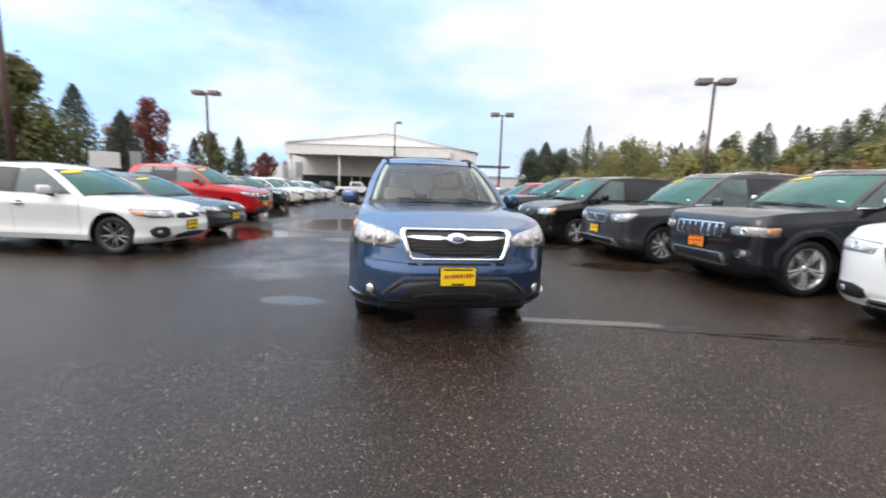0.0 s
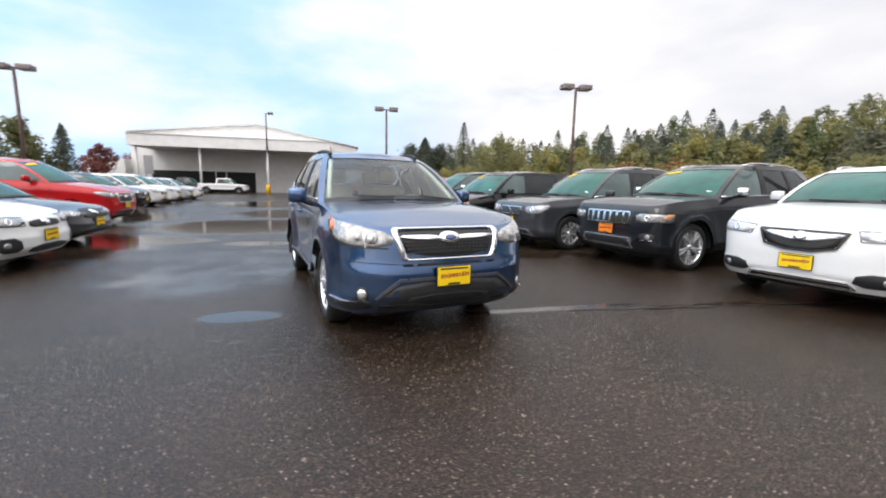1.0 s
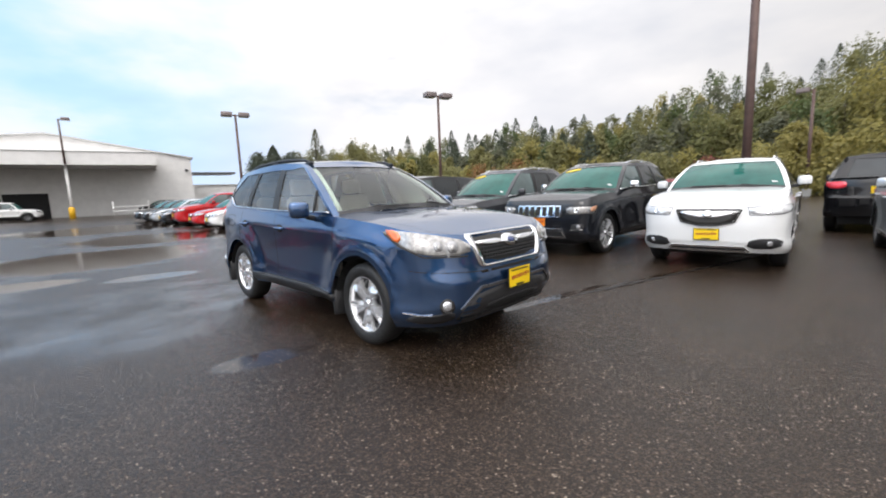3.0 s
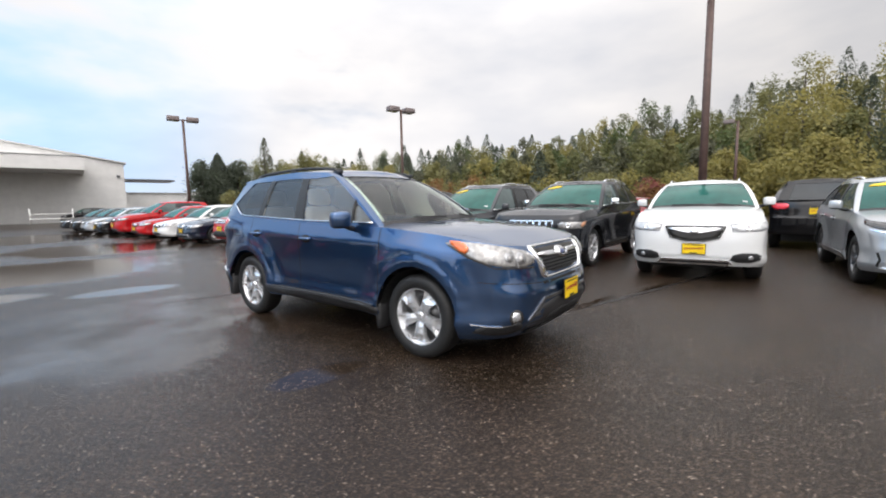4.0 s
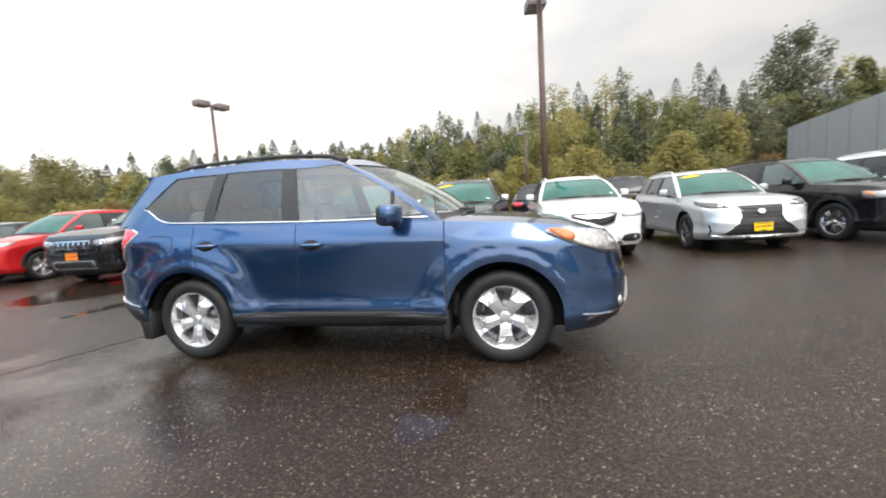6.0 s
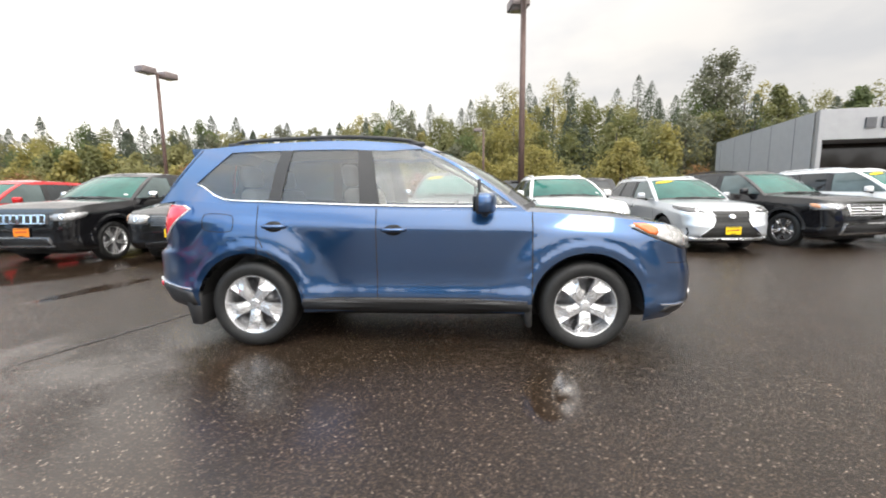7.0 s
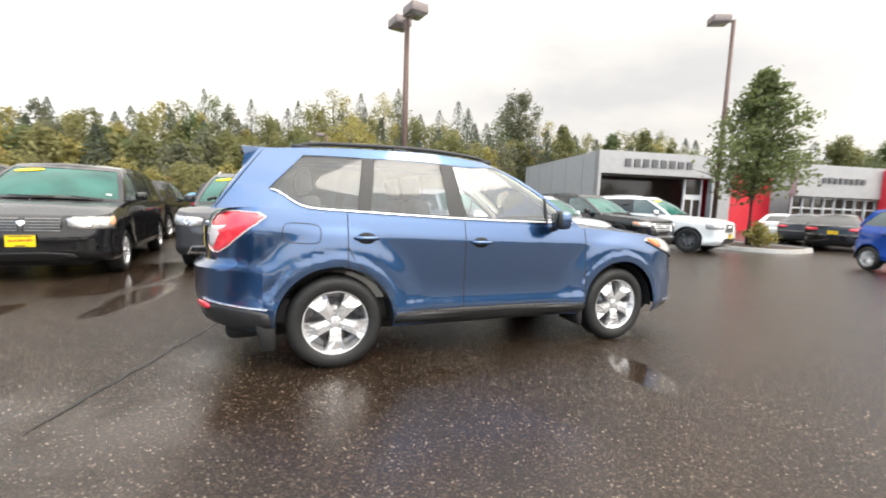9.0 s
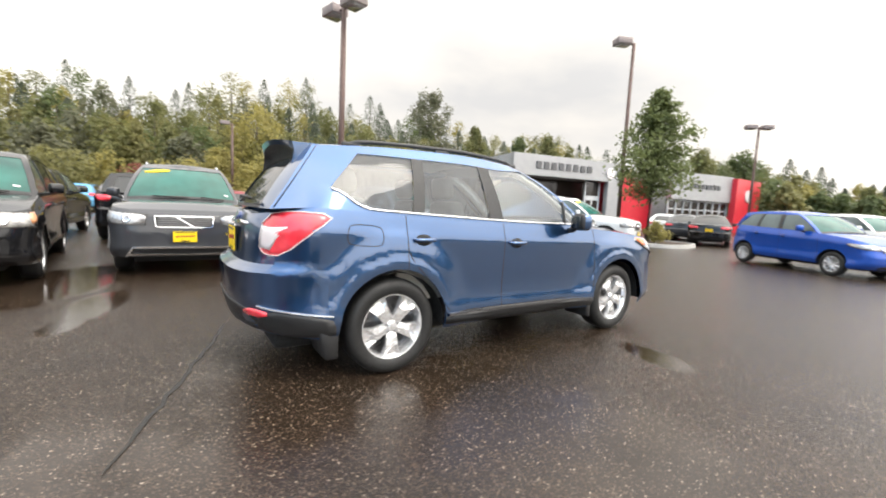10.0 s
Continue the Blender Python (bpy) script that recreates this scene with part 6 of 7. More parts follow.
parked("grey_coupe", "grey coupe with a wide black grille", "graphite", (-5.42, 10.1), 2, mus,
       dict(grille=(0.45, 0.54, 0.72, "mesh"), light=(0.5, 0.82, 0.58, 0.7, 0.4), lower=(0.6, 0.24, 0.36), plate=0.46, oval=-1), "five", "dark_alloy")
parked("red_suv", "bright red boxy SUV with price sticker", "red", (-6.8, 14.5), 2, suv_spec(L=4.6, W=1.9, H=1.82, **BOX),
       dict(grille=(0.46, 0.66, 0.92, "bars"), light=(0.5, 0.88, 0.80, 0.95, 0.5), lower=(0.6, 0.3, 0.45), plate=0.58, oval=-1))
for lab, mat, at, sp in [("dark grey crossover in the west row", "charcoal", (-9.2, 22.0), suv_spec(L=4.5, H=1.6)), ("white wagon behind a dark crossover", "white", (-9.6, 25.2), suv_spec(L=4.6, H=1.62)),
                         ("white SUV at the row's far end", "white", (-10.0, 28.6), suv_spec(L=4.6, H=1.68)), ("silver hatchback in the west row", "silver", (-10.4, 32.0), suv_spec(L=4.3, H=1.55)), ("white hatchback in the west row", "white", (-10.8, 35.6), suv_spec(L=4.3, H=1.55))]:
    parked("crossover", lab, mat, at, 2, sp, dict(grille=(0.4, 0.62, 0.8, "mesh"), light=(0.48, 0.86, 0.74, 0.88, 0.5), lower=(0.5, 0.28, 0.42), plate=0.5))
pk = pickup_spec(H=2.05)
parked("pickup", "white crew-cab pickup truck by the service bay", "white", (-11.6, 57.0), 0, pk, dict(grille=(0.5, 0.8, 1.05, "bars"), light=(0.6, 0.94, 0.86, 1.04, 0.3), lower=(0.6, 0.46, 0.6), cladding="black"), "six", "dark_alloy", "pickup truck")

parked("black_pickup", "black crew-cab pickup truck under the canopy", "black", (-16.4, 58.5), 0, pk, dict(grille=(0.5, 0.8, 1.05, "bars"), light=(0.6, 0.94, 0.86, 1.04, 0.3), lower=(0.6, 0.46, 0.6), cladding="black"), "six", "dark_alloy", "pickup truck")
parked("dark_suv", "dark SUV beside the white pipe rack", "black", (-4.2, 64.5), 190, suv_spec(L=4.5, H=1.7), dict(grille=(0.4, 0.7, 0.86, "mesh"), light=(0.46, 0.86, 0.82, 0.92, 0.5)))

# second row, tails towards the lot
for lab, mat, at, sp in [("black SUV seen from behind", "black", (15.2, 3.7), suv_spec(L=4.83, W=1.92, H=1.80, r=0.385)), ("charcoal SUV seen from behind", "black", (14.5, 6.3), suv_spec(L=4.7, W=1.9, H=1.74)),
                         ("dark red sedan seen from behind", "maroon", (16.8, 9.4), sedan_spec()), ("light-blue hatchback seen from behind", "sky_blue", (28.0, 18.0), suv_spec(L=4.2, H=1.55)), ("black SUV parked behind the grey one", "black", (12.4, 11.3), suv_spec(L=4.5, W=1.85, H=1.72)), ("black SUV parked behind the minivan", "black", (12.4, 13.9), suv_spec(L=4.5, W=1.85, H=1.72)), ("grey SUV seen from behind", "grey", (15.4, -1.0), suv_spec(L=4.6, H=1.68))]:
    parked("rear_facing_car", lab, mat, at, 8, sp, dict(tail=(0.62, 0.86, sp["belt"][0][1] + 0.08, sp["belt"][0][1] + 0.24, 0.35), rear_plate=0.98 if sp["H"] > 1.6 else 0.75))

# south: blue hatchback and the cars beyond
fit_s = suv_spec(pale=True, L=4.06, W=1.70, H=1.58, wb=2.53, foh=0.83, r=0.30, rim=0.20, tyre_w=0.19, arch=0.345)
parked("blue_hatchback", "royal-blue hatchback on wet asphalt", "royal", (0.45, -5.75), 166, fit_s,
       dict(grille=(0.42, 0.66, 0.76, "bars"), bars=1, light=(0.42, 0.82, 0.70, 0.82, 0.6), lower=(0.5, 0.24, 0.36), tail=(0.5, 0.75, 0.8, 1.1, 0.3)), "ten", "alloy")

parked("black_sedan", "black sedan seen from behind near the island", "black", (11.2, -14.9), -57, sedan_spec(L=4.8), dict(tail=(0.5, 0.8, 0.80, 0.92, 0.4), rear_plate=0.75))
parked("grey_sedan", "grey sedan seen from behind past the island", "graphite", (14.2, -17.0), -57, sedan_spec(L=4.8), dict(tail=(0.5, 0.8, 0.80, 0.92, 0.4)))
parked("white_sedan", "white sedan seen from behind past the island", "white", (17.0, -18.8), -57, sedan_spec(), dict(tail=(0.5, 0.8, 0.80, 0.92, 0.4)))
parked("white_sedan", "white sedan in front of the grey showroom", "white", (14.2, -9.2), 212, sedan_spec(), dict(light=(0.46, 0.86, 0.6, 0.72, 0.5), grille=(0.4, 0.5, 0.66, "mesh")))
parked("white_suv", "white SUV past the blue hatchback", "white", (1.5, -11.5), 160, suv_spec(), dict(light=(0.46, 0.86, 0.82, 0.92, 0.5), grille=(0.4, 0.7, 0.86, "mesh")))
for at, mat, lab in (((-12.6, 11.2), "charcoal", "dark SUV in the row behind the sedan"), ((-13.2, 14.6), "black", "black SUV in the row behind the coupe"), ((-13.8, 18.2), "graphite", "grey SUV in the row behind the red one")):
    parked("far_suv", lab, mat, at, 2, suv_spec(H=1.75), dict(light=(0.46, 0.86, 0.82, 0.92, 0.5), grille=(0.4, 0.7, 0.86, "mesh")))


# ---- service building to the north ----
def slab(name, parent, mat, x0, x1, y0, y1, z0, z1, bevel=0.0, label=""):
    return part(name, box_bm(x0, x1, y0, y1, z0, z1, bevel), mat, parent, label, smooth=False)


def service_building():
    b = thing("service_building", "pale low-gabled service building with a deep drive-in canopy", "building", pose(0, 0, 0, 0, 0, 0))
    # gabled front wall and roof
    yf, yb = 70.0, 100.0
    prof = [(-29.5, 0), (-29.5, 8.25), (-12.5, 10.1), (2.3, 7.4), (2.3, 0)]
    holes = [(-27.0, -18.6, 4.8), (-17.0, -8.4, 4.8)]
    bm = bmesh.new()
    f0 = [bm.verts.new((x, yf, z)) for x, z in prof]
    f1 = [bm.verts.new((x, yb, z)) for x, z in prof]
    bm.faces.new(f0[::-1])
    bm.faces.new(f1)
    for i in range(4):
        bm.faces.new([f0[i], f0[i + 1], f1[i + 1], f1[i]])
    part("wall", bm, M["stucco"], b, "pale grey stucco wall", smooth=False)
    for i in (1, 2):
        (xa, za), (xb, zb) = prof[i], prof[i + 1]
        bm = bmesh.new()
        d = Vector((xb - xa, 0, zb - za)).normalized()
        n = Vector((-d.z, 0, d.x))
        vs = []
        for y in (yf - 0.35, yb):
            for x, z in ((xa - d.x * 0.3 * (i == 1), za), (xb + d.x * 0.3 * (i == 2), zb)):
                for o in (0.01, 0.16):
                    vs.append(bm.verts.new(Vector((x, y, z)) + n * o))
        bm.verts.ensure_lookup_table()
        for q in ((0, 1, 3, 2), (4, 6, 7, 5), (0, 4, 5, 1), (2, 3, 7, 6), (0, 2, 6, 4), (1, 5, 7, 3)):
            bm.faces.new([vs[k] for k in q])
        part("roof", bm, M["roofing"], b, smooth=False)
    # dark bays in the back wall
    for x0, x1, h in holes:
        slab("bay_door", b, M["stucco"], x0, x1, yf - 0.06, yf + 0.02, 0, h, label="pale service bay door")
        slab("bay_frame", b, M["stucco"], x0 - 0.15, x0, yf - 0.12, yf + 0.02, 0, h + 0.15)
        slab("bay_frame", b, M["stucco"], x1, x1 + 0.15, yf - 0.12, yf + 0.02, 0, h + 0.15)
    slab("bay_band", b, M["dark"], -27.0, -13.0, yf - 0.09, yf - 0.07, 0.0, 3.0)
    # canopy
    slab("canopy_fascia", b, M["stucco"], -26.6, -1.75, 62.0, 62.4, 5.85, 7.30, 0.02, "pale canopy fascia")
    slab("canopy_end", b, M["stucco"], -2.1, -1.75, 62.4, 70.0, 5.85, 7.30, 0.02)
    slab("canopy_end", b, M["stucco"], -26.6, -26.25, 62.4, 70.0, 5.85, 7.30, 0.02)
    slab("canopy_roof", b, M["stucco"], -26.25, -2.1, 62.4, 70.0, 5.95, 6.15)
    slab("fascia_cap", b, M["grey_panel"], -26.7, -1.65, 61.92, 62.5, 7.30, 7.36)
    for x in (-25.9, -18.5, -10.1):
        verts, faces = tube_data([(x, 62.7, 0), (x, 62.7, 5.9)], 0.15, 12)
        mesh_part("column", verts, faces, M["stucco"], b, "pale round column")
    slab("wing", b, M["stucco"], -34.5, -29.5, 68.0, 83.0, 0, 4.4, label="low pale side wing")
    slab("wall_light", b, M["letter"], 1.5, 1.85, yf - 0.3, yf, 5.6, 5.9)
    return b


service_building()
for x in (-10.0, -18.3):
    v, f = tube_data([(x, 61.6, 0), (x, 61.6, 1.15), (x, 61.6, 1.25)], [0.28, 0.28, 0.12], 14)
    tagged(mesh_part("bollard", v, f, M["bollard_yellow"]), "yellow painted bollard before the canopy column", "bollard", "bollards")
rack = thing("pipe_rack", "white pipe rail frame beside the service wall", "rack", pose(-6.5, 62.5, 0))
for y in (0, 1.2):
    for x in (0, 3.4):
        v, f = tube_data([(x, y, 0), (x, y, 1.7)], 0.05, 8)
        mesh_part("post", v, f, M["stucco"], rack)
    for z in (0.6, 1.1):
        v, f = tube_data([(0, y, z), (3.4, y, z)], 0.045, 8)
        mesh_part("rail", v, f, M["stucco"], rack)

shed = thing("long_shed", "long low white building behind the car rows", "building", pose(0, 0, 0))
slab("wall", shed, M["stucco"], 2.4, 15.0, 84.0, 96.0, 0, 4.1)
slab("wall", shed, M["stucco"], 15.0, 26.0, 85.0, 96.0, 0, 3.3)
slab("roof", shed, M["roofing"], 2.2, 15.2, 83.8, 96.2, 4.1, 4.25)
slab("roof", shed, M["roofing"], 15.2, 26.2, 84.8, 96.2, 3.3, 3.45)
awn = thing("flat_awning", "dark flat awning on the side of the service building", "awning", pose(0, 0, 0))
slab("panel", awn, M["letter"], 2.30, 8.0, 71.0, 76.0, 5.35, 5.50)
slab("rib", awn, M["letter"], 2.30, 8.0, 70.85, 71.0, 5.25, 5.55)


# ---- showrooms to the south-east ----
def bars_sign(parent, x, y0, y1, z, h, seed, mat):
    """Raised bars in place of a name."""
    rng = random.Random(seed)
    n = 8
    w = (y0 - y1) / n
    for k in range(n):
        y = y0 - w * (k + 0.15)
        slab("sign_bar", parent, mat, x - 0.10, x - 0.004, y - w * 0.62, y, z - 0.5 * h, z + 0.5 * h * rng.uniform(0.8, 1.0))


def showroom():
    b = thing("grey_showroom", "grey panelled car showroom with a recessed dark entrance", "building", pose(1.9, -0.35, 0))
    X = 23.5
    slab("side_wall", b, M["grey_panel"], X + 0.4, 39, -10.7, -10.3, 0, 5.95, label="grey metal side wall")
    slab("wall", b, M["grey_panel"], X + 6, 39, -21.4, -10.72, 0, 5.6)
    slab("parapet", b, M["silver_panel"], X, X + 0.5, -22.3, -10.3, 4.25, 6.0, 0.02, "silver parapet with sign")
    slab("soffit", b, M["dark_wall"], X + 0.5, X + 6, -21.4, -10.72, 4.3, 4.45)
    slab("pier", b, M["silver_panel"], X, X + 0.5, -10.55, -10.3, 0, 4.25, 0.02)
    slab("pier", b, M["silver_panel"], X, X + 0.5, -22.3, -20.5, 0, 4.25, 0.02)
    slab("roof", b, M["roofing"], X + 0.5, 39, -21.4, -10.7, 5.6, 5.72)
    slab("glazing", b, M["shop_glass"], X + 3.0, X + 3.05, -20.5, -10.75, 0, 4.3, label="dark glazing")
    slab("door_frame", b, M["roofing"], X + 0.9, X + 1.05, -18.8, -18.65, 0, 4.2)
    slab("door_frame", b, M["roofing"], X + 0.9, X + 1.05, -20.4, -20.25, 0, 4.2)
    slab("door_frame", b, M["roofing"], X + 0.9, X + 1.05, -20.25, -18.8, 2.5, 2.9)
    slab("door_frame", b, M["roofing"], X + 0.9, X + 1.05, -19.6, -19.45, 0, 2.5)
    slab("door_glass", b, M["shop_glass"], X + 0.95, X + 1.0, -20.25, -18.8, 0.0, 4.2)
    for k in range(5):
        slab("panel_joint", b, M["letter"], 26 + k * 3, 26.03 + k * 3, -10.298, -10.29, 0, 5.9)
    bars_sign(b, X, -12.4, -18.6, 5.15, 0.62, 5, M["letter"])
    c = ellipse(0, 0, 0, 0.42, 0.48, 20)
    bm = bmesh.new()
    fr = [bm.verts.new((X - 0.12, -20.6 + p[1], 5.0 + p[2])) for p in c]
    bk = [bm.verts.new((X - 0.003, -20.6 + p[1], 5.0 + p[2])) for p in c]
    bm.faces.new(fr)
    for i in range(20):
        bm.faces.new([fr[i], bk[i], bk[(i + 1) % 20], fr[(i + 1) % 20]])
    part("round_sign", bm, M["tail_white"], b, smooth=False)
    r = thing("red_showroom", "low showroom with bright red end panels and silver front", "building", pose(1.2, -0.5, 0))
    slab("red_wall", r, M["red_panel"], 25.6, 30, -27.6, -21.45, 0, 4.9, 0.02, "bright red wall")
    slab("parapet", r, M["silver_panel"], 23.4, 24.0, -36.5, -27.65, 3.1, 5.75, 0.02, "silver parapet")
    slab("wall", r, M["grey_panel"], 26.5, 44, -36.5, -27.65, 0, 5.4)
    slab("glazing", r, M["shop_glass"], 23.9, 23.95, -36.5, -27.65, 0, 3.1)
    for k in range(9):
        y = -27.7 - k * 1.09
        slab("mullion", r, M["roofing"], 23.75, 23.93, y - 0.08, y, 0, 3.1)
    for z in (1.0, 2.1, 2.95):
        slab("transom", r, M["roofing"], 23.8, 23.93, -36.5, -27.7, z, z + 0.10)
    bars_sign(r, 23.4, -30.0, -34.6, 4.5, 0.5, 8, M["letter"])
    end = slab("red_panel", r, M["red_panel"], 0, 0.6, -5.6, 0, 0, 5.6, 0.02, "tall red end panel")
    end.location, end.rotation_euler = (22.9, -36.4, 0), (0, 0, radians(10))
    bm = bmesh.new()
    c = ellipse(0, 0, 0, 0.65, 0.65, 22)
    fr = [bm.verts.new((-0.10, -2.6 + p[1], 3.9 + p[2])) for p in c]
    bk = [bm.verts.new((-0.003, -2.6 + p[1], 3.9 + p[2])) for p in c]
    bm.faces.new(fr)
    for i in range(22):
        bm.faces.new([fr[i], bk[i], bk[(i + 1) % 22], fr[(i + 1) % 22]])
    part("round_sign", bm, M["tail_white"], end, smooth=False)


showroom()

# ---- planted island ----
M["mulch"] = plain("dark_bark_mulch", (0.05, 0.032, 0.022), 0.95, var=0.4, scale=25, bump=0.6, bump_scale=40)
isl = thing("kerbed_island", "planted island with a pale concrete kerb", "island", pose(9.9, -7.9, 0, 0, 0, 25), kind="structure")
n = 40
verts, faces = [], []
for k in range(n):
    a = 2 * math.pi * k / n
    cx, cy = math.copysign(abs(math.cos(a)) ** 0.6, math.cos(a)), math.copysign(abs(math.sin(a)) ** 0.6, math.sin(a))
    for w, z in ((1.0, 0.0), (0.985, 0.14), (0.94, 0.15), (0.93, 0.09)):
        verts.append((2.3 * cx * w, 2.0 * cy * w, z))
for k in range(n):
    for i in range(3):
        faces.append((4 * k + i, 4 * k + i + 1, 4 * ((k + 1) % n) + i + 1, 4 * ((k + 1) % n) + i))
mesh_part("kerb", verts, faces, M["concrete"], isl, "pale concrete kerb", smooth=False)
verts = [(verts[4 * k + 3][0], verts[4 * k + 3][1], 0.1) for k in range(n)] + [(0, 0, 0.16)]
mesh_part("mulch", verts, [(k, (k + 1) % n, n) for k in range(n)], M["mulch"], isl, "dark bark mulch")

for x, y, z0, z1, w, t, lab, mt in ((-23.6, 27.0, 1.95, 3.0, 1.6, 40, "pale rectangular sign board on two posts", "stucco"), (-24.3, 30.5, 1.9, 3.3, 0.7, 30, "narrow pale-blue banner sign", "silver_panel"), (-22.0, 56.0, 2.2, 4.3, 0.9, 10, "narrow pale banner sign near the canopy", "silver_panel")):
    sg = thing("sign_board", lab, "sign", pose(x, y, 0, 0, 0, t))
    slab("panel", sg, M[mt], -w / 2, w / 2, -0.05, 0.05, z0, z1, 0.01)
    for px in (-w * 0.35, w * 0.35):
        slab("post", sg, M["letter"], px - 0.04, px + 0.04, -0.03, 0.03, 0, z0)


# ---- trees ----
def foliage(name, cols):
    """Leaves of mixed tones, leaf by leaf, a little light passing through."""
    m, nt, b = material(name)
    geo = nt.nodes.new("ShaderNodeNewGeometry")
    r = ramp_node(nt, geo.outputs["Random Per Island"], [(i / (len(cols) - 1), c) for i, c in enumerate(cols)])
    nt.links.new(r.outputs[0], b.inputs["Base Color"])
    b.inputs["Roughness"].default_value = 0.65
    tr = nt.nodes.new("ShaderNodeBsdfTranslucent")
    nt.links.new(r.outputs[0], tr.inputs[0])
    mx = nt.nodes.new("ShaderNodeMixShader")
    mx.inputs[0].default_value = 0.55
    nt.links.new(b.outputs[0], mx.inputs[1])
    nt.links.new(tr.outputs[0], mx.inputs[2])
    nt.links.new(mx.outputs[0], nt.nodes["Material Output"].inputs[0])
    return m


def tones(c, spread=0.20):
    return [tuple(v * (1 - spread) for v in c), c, tuple(v * (1 + spread) for v in c)]


M["street_leaf"] = foliage("street_tree_leaves", tones((0.155, 0.185, 0.075)))
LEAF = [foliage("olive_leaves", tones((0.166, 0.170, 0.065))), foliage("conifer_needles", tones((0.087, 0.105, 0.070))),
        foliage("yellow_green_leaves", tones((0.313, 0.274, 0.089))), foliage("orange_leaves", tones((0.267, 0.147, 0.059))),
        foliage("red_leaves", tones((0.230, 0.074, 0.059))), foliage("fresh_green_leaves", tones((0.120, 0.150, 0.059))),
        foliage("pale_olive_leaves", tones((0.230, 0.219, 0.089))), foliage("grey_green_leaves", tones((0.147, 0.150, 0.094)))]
rg = np.random.RandomState(11)


def cards(centres, size, tall=1.0, droop=0.0, out=None):
    """Small leaf-clump quads at centres, every one turned its own way, or loosely outwards."""
    n = len(centres)
    nor = rg.normal(size=(n, 3)) * 0.75 + np.array([0, 0, 0.9]) if out is None else out + rg.normal(size=(n, 3)) * 0.45 + np.array([0, 0, 0.6])
    nor /= np.linalg.norm(nor, axis=1)[:, None]
    u = rg.normal(size=(n, 3))
    u -= (u * nor).sum(1)[:, None] * nor
    u /= np.linalg.norm(u, axis=1)[:, None]
    w = np.cross(nor, u)
    s = (size * rg.uniform(0.55, 1.35, n))[:, None]
    a, b = u * s * 0.5, w * s * 0.5 * tall
    b[:, 2] -= droop * s[:, 0]
    v = np.stack([centres - a - b * 0.3, centres - b, centres + a + b * 0.2, centres + b], 1)
    return v.reshape(-1, 3)


def broadleaf(h, w, n, size, low=0.18):
    """Crown points: lumps of leaves round branch ends, with gaps between."""
    k = rg.randint(20, 30)
    lumps = []
    for i in range(k):
        t = (i + rg.uniform(0, 1)) / k
        z = h * (low + (1 - low) * (0.10 + 0.80 * t))
        rad = w / 2 * math.sin(math.pi * (0.20 + 0.68 * t)) * rg.uniform(0.15, 0.80)
        a = rg.uniform(0, 2 * math.pi)
        lumps.append((rad * math.cos(a), rad * math.sin(a), z, w * rg.uniform(0.10, 0.19) * (1.15 - 0.45 * t)))
    lumps.append((0, 0, h * 0.93, w * 0.09))
    lumps.append((0, 0, h * 0.62, w * 0.24))
    pick = rg.randint(0, len(lumps), n)
    L = np.array(lumps)[pick]
    d = rg.normal(size=(n, 3))
    d /= np.linalg.norm(d, axis=1)[:, None]
    rr = L[:, 3] * (rg.uniform(0.35, 1.0, n) ** 0.6 + rg.exponential(0.14, n))
    p = L[:, :3] + d * rr[:, None] * np.array([1, 1, 1.15])
    return cards(p, size, out=d)


def conifer(h, w, n, size):
    """Whorls of drooping boughs up to a thin tip."""
    t = rg.uniform(0.03, 1.0, n) ** 0.85
    ring = np.floor(t * h / 0.9)
    a = rg.uniform(0, 2 * math.pi, n)
    arms = 0.6 + 0.4 * np.cos(a * 5 + ring * 1.7 + rg.uniform(0, 6))
    r = w / 2 * (1 - t) ** 0.72 * np.sqrt(rg.uniform(0.05, 1.0, n)) * (0.62 + 0.38 * arms) + 0.08
    z = h * (0.08 + 0.92 * t) - r * 0.25 + rg.normal(0, 0.1, n)
    p = np.stack([r * np.cos(a), r * np.sin(a), z], 1)
    return cards(p, size * (0.6 + 0.5 * (1 - t)), 0.7, 0.15, np.stack([np.cos(a), np.sin(a), np.full(n, 0.5)], 1))


def leaf_mesh(name, blocks, mats, parent=None, label=""):
    """Blocks of quads, each with the number of its material, as one mesh."""
    v = np.concatenate([b for b, _ in blocks])
    nq = len(v) // 4
    me = bpy.data.meshes.new(name)
    me.vertices.add(len(v))
    me.vertices.foreach_set("co", v.astype(np.float32).ravel())
    me.loops.add(nq * 4)
    me.loops.foreach_set("vertex_index", np.arange(nq * 4, dtype=np.int32))
    me.polygons.add(nq)
    me.polygons.foreach_set("loop_start", np.arange(0, nq * 4, 4, dtype=np.int32))
    me.polygons.foreach_set("material_index", np.concatenate([np.full(len(b) // 4, k, np.int32) for b, k in blocks]))
    me.update(calc_edges=True)
    for k in mats:
        me.materials.append(k)
    ob = new(name, me)
    if parent is not None:
        ob.parent = parent
    if label:
        ob["label"] = label
    return ob


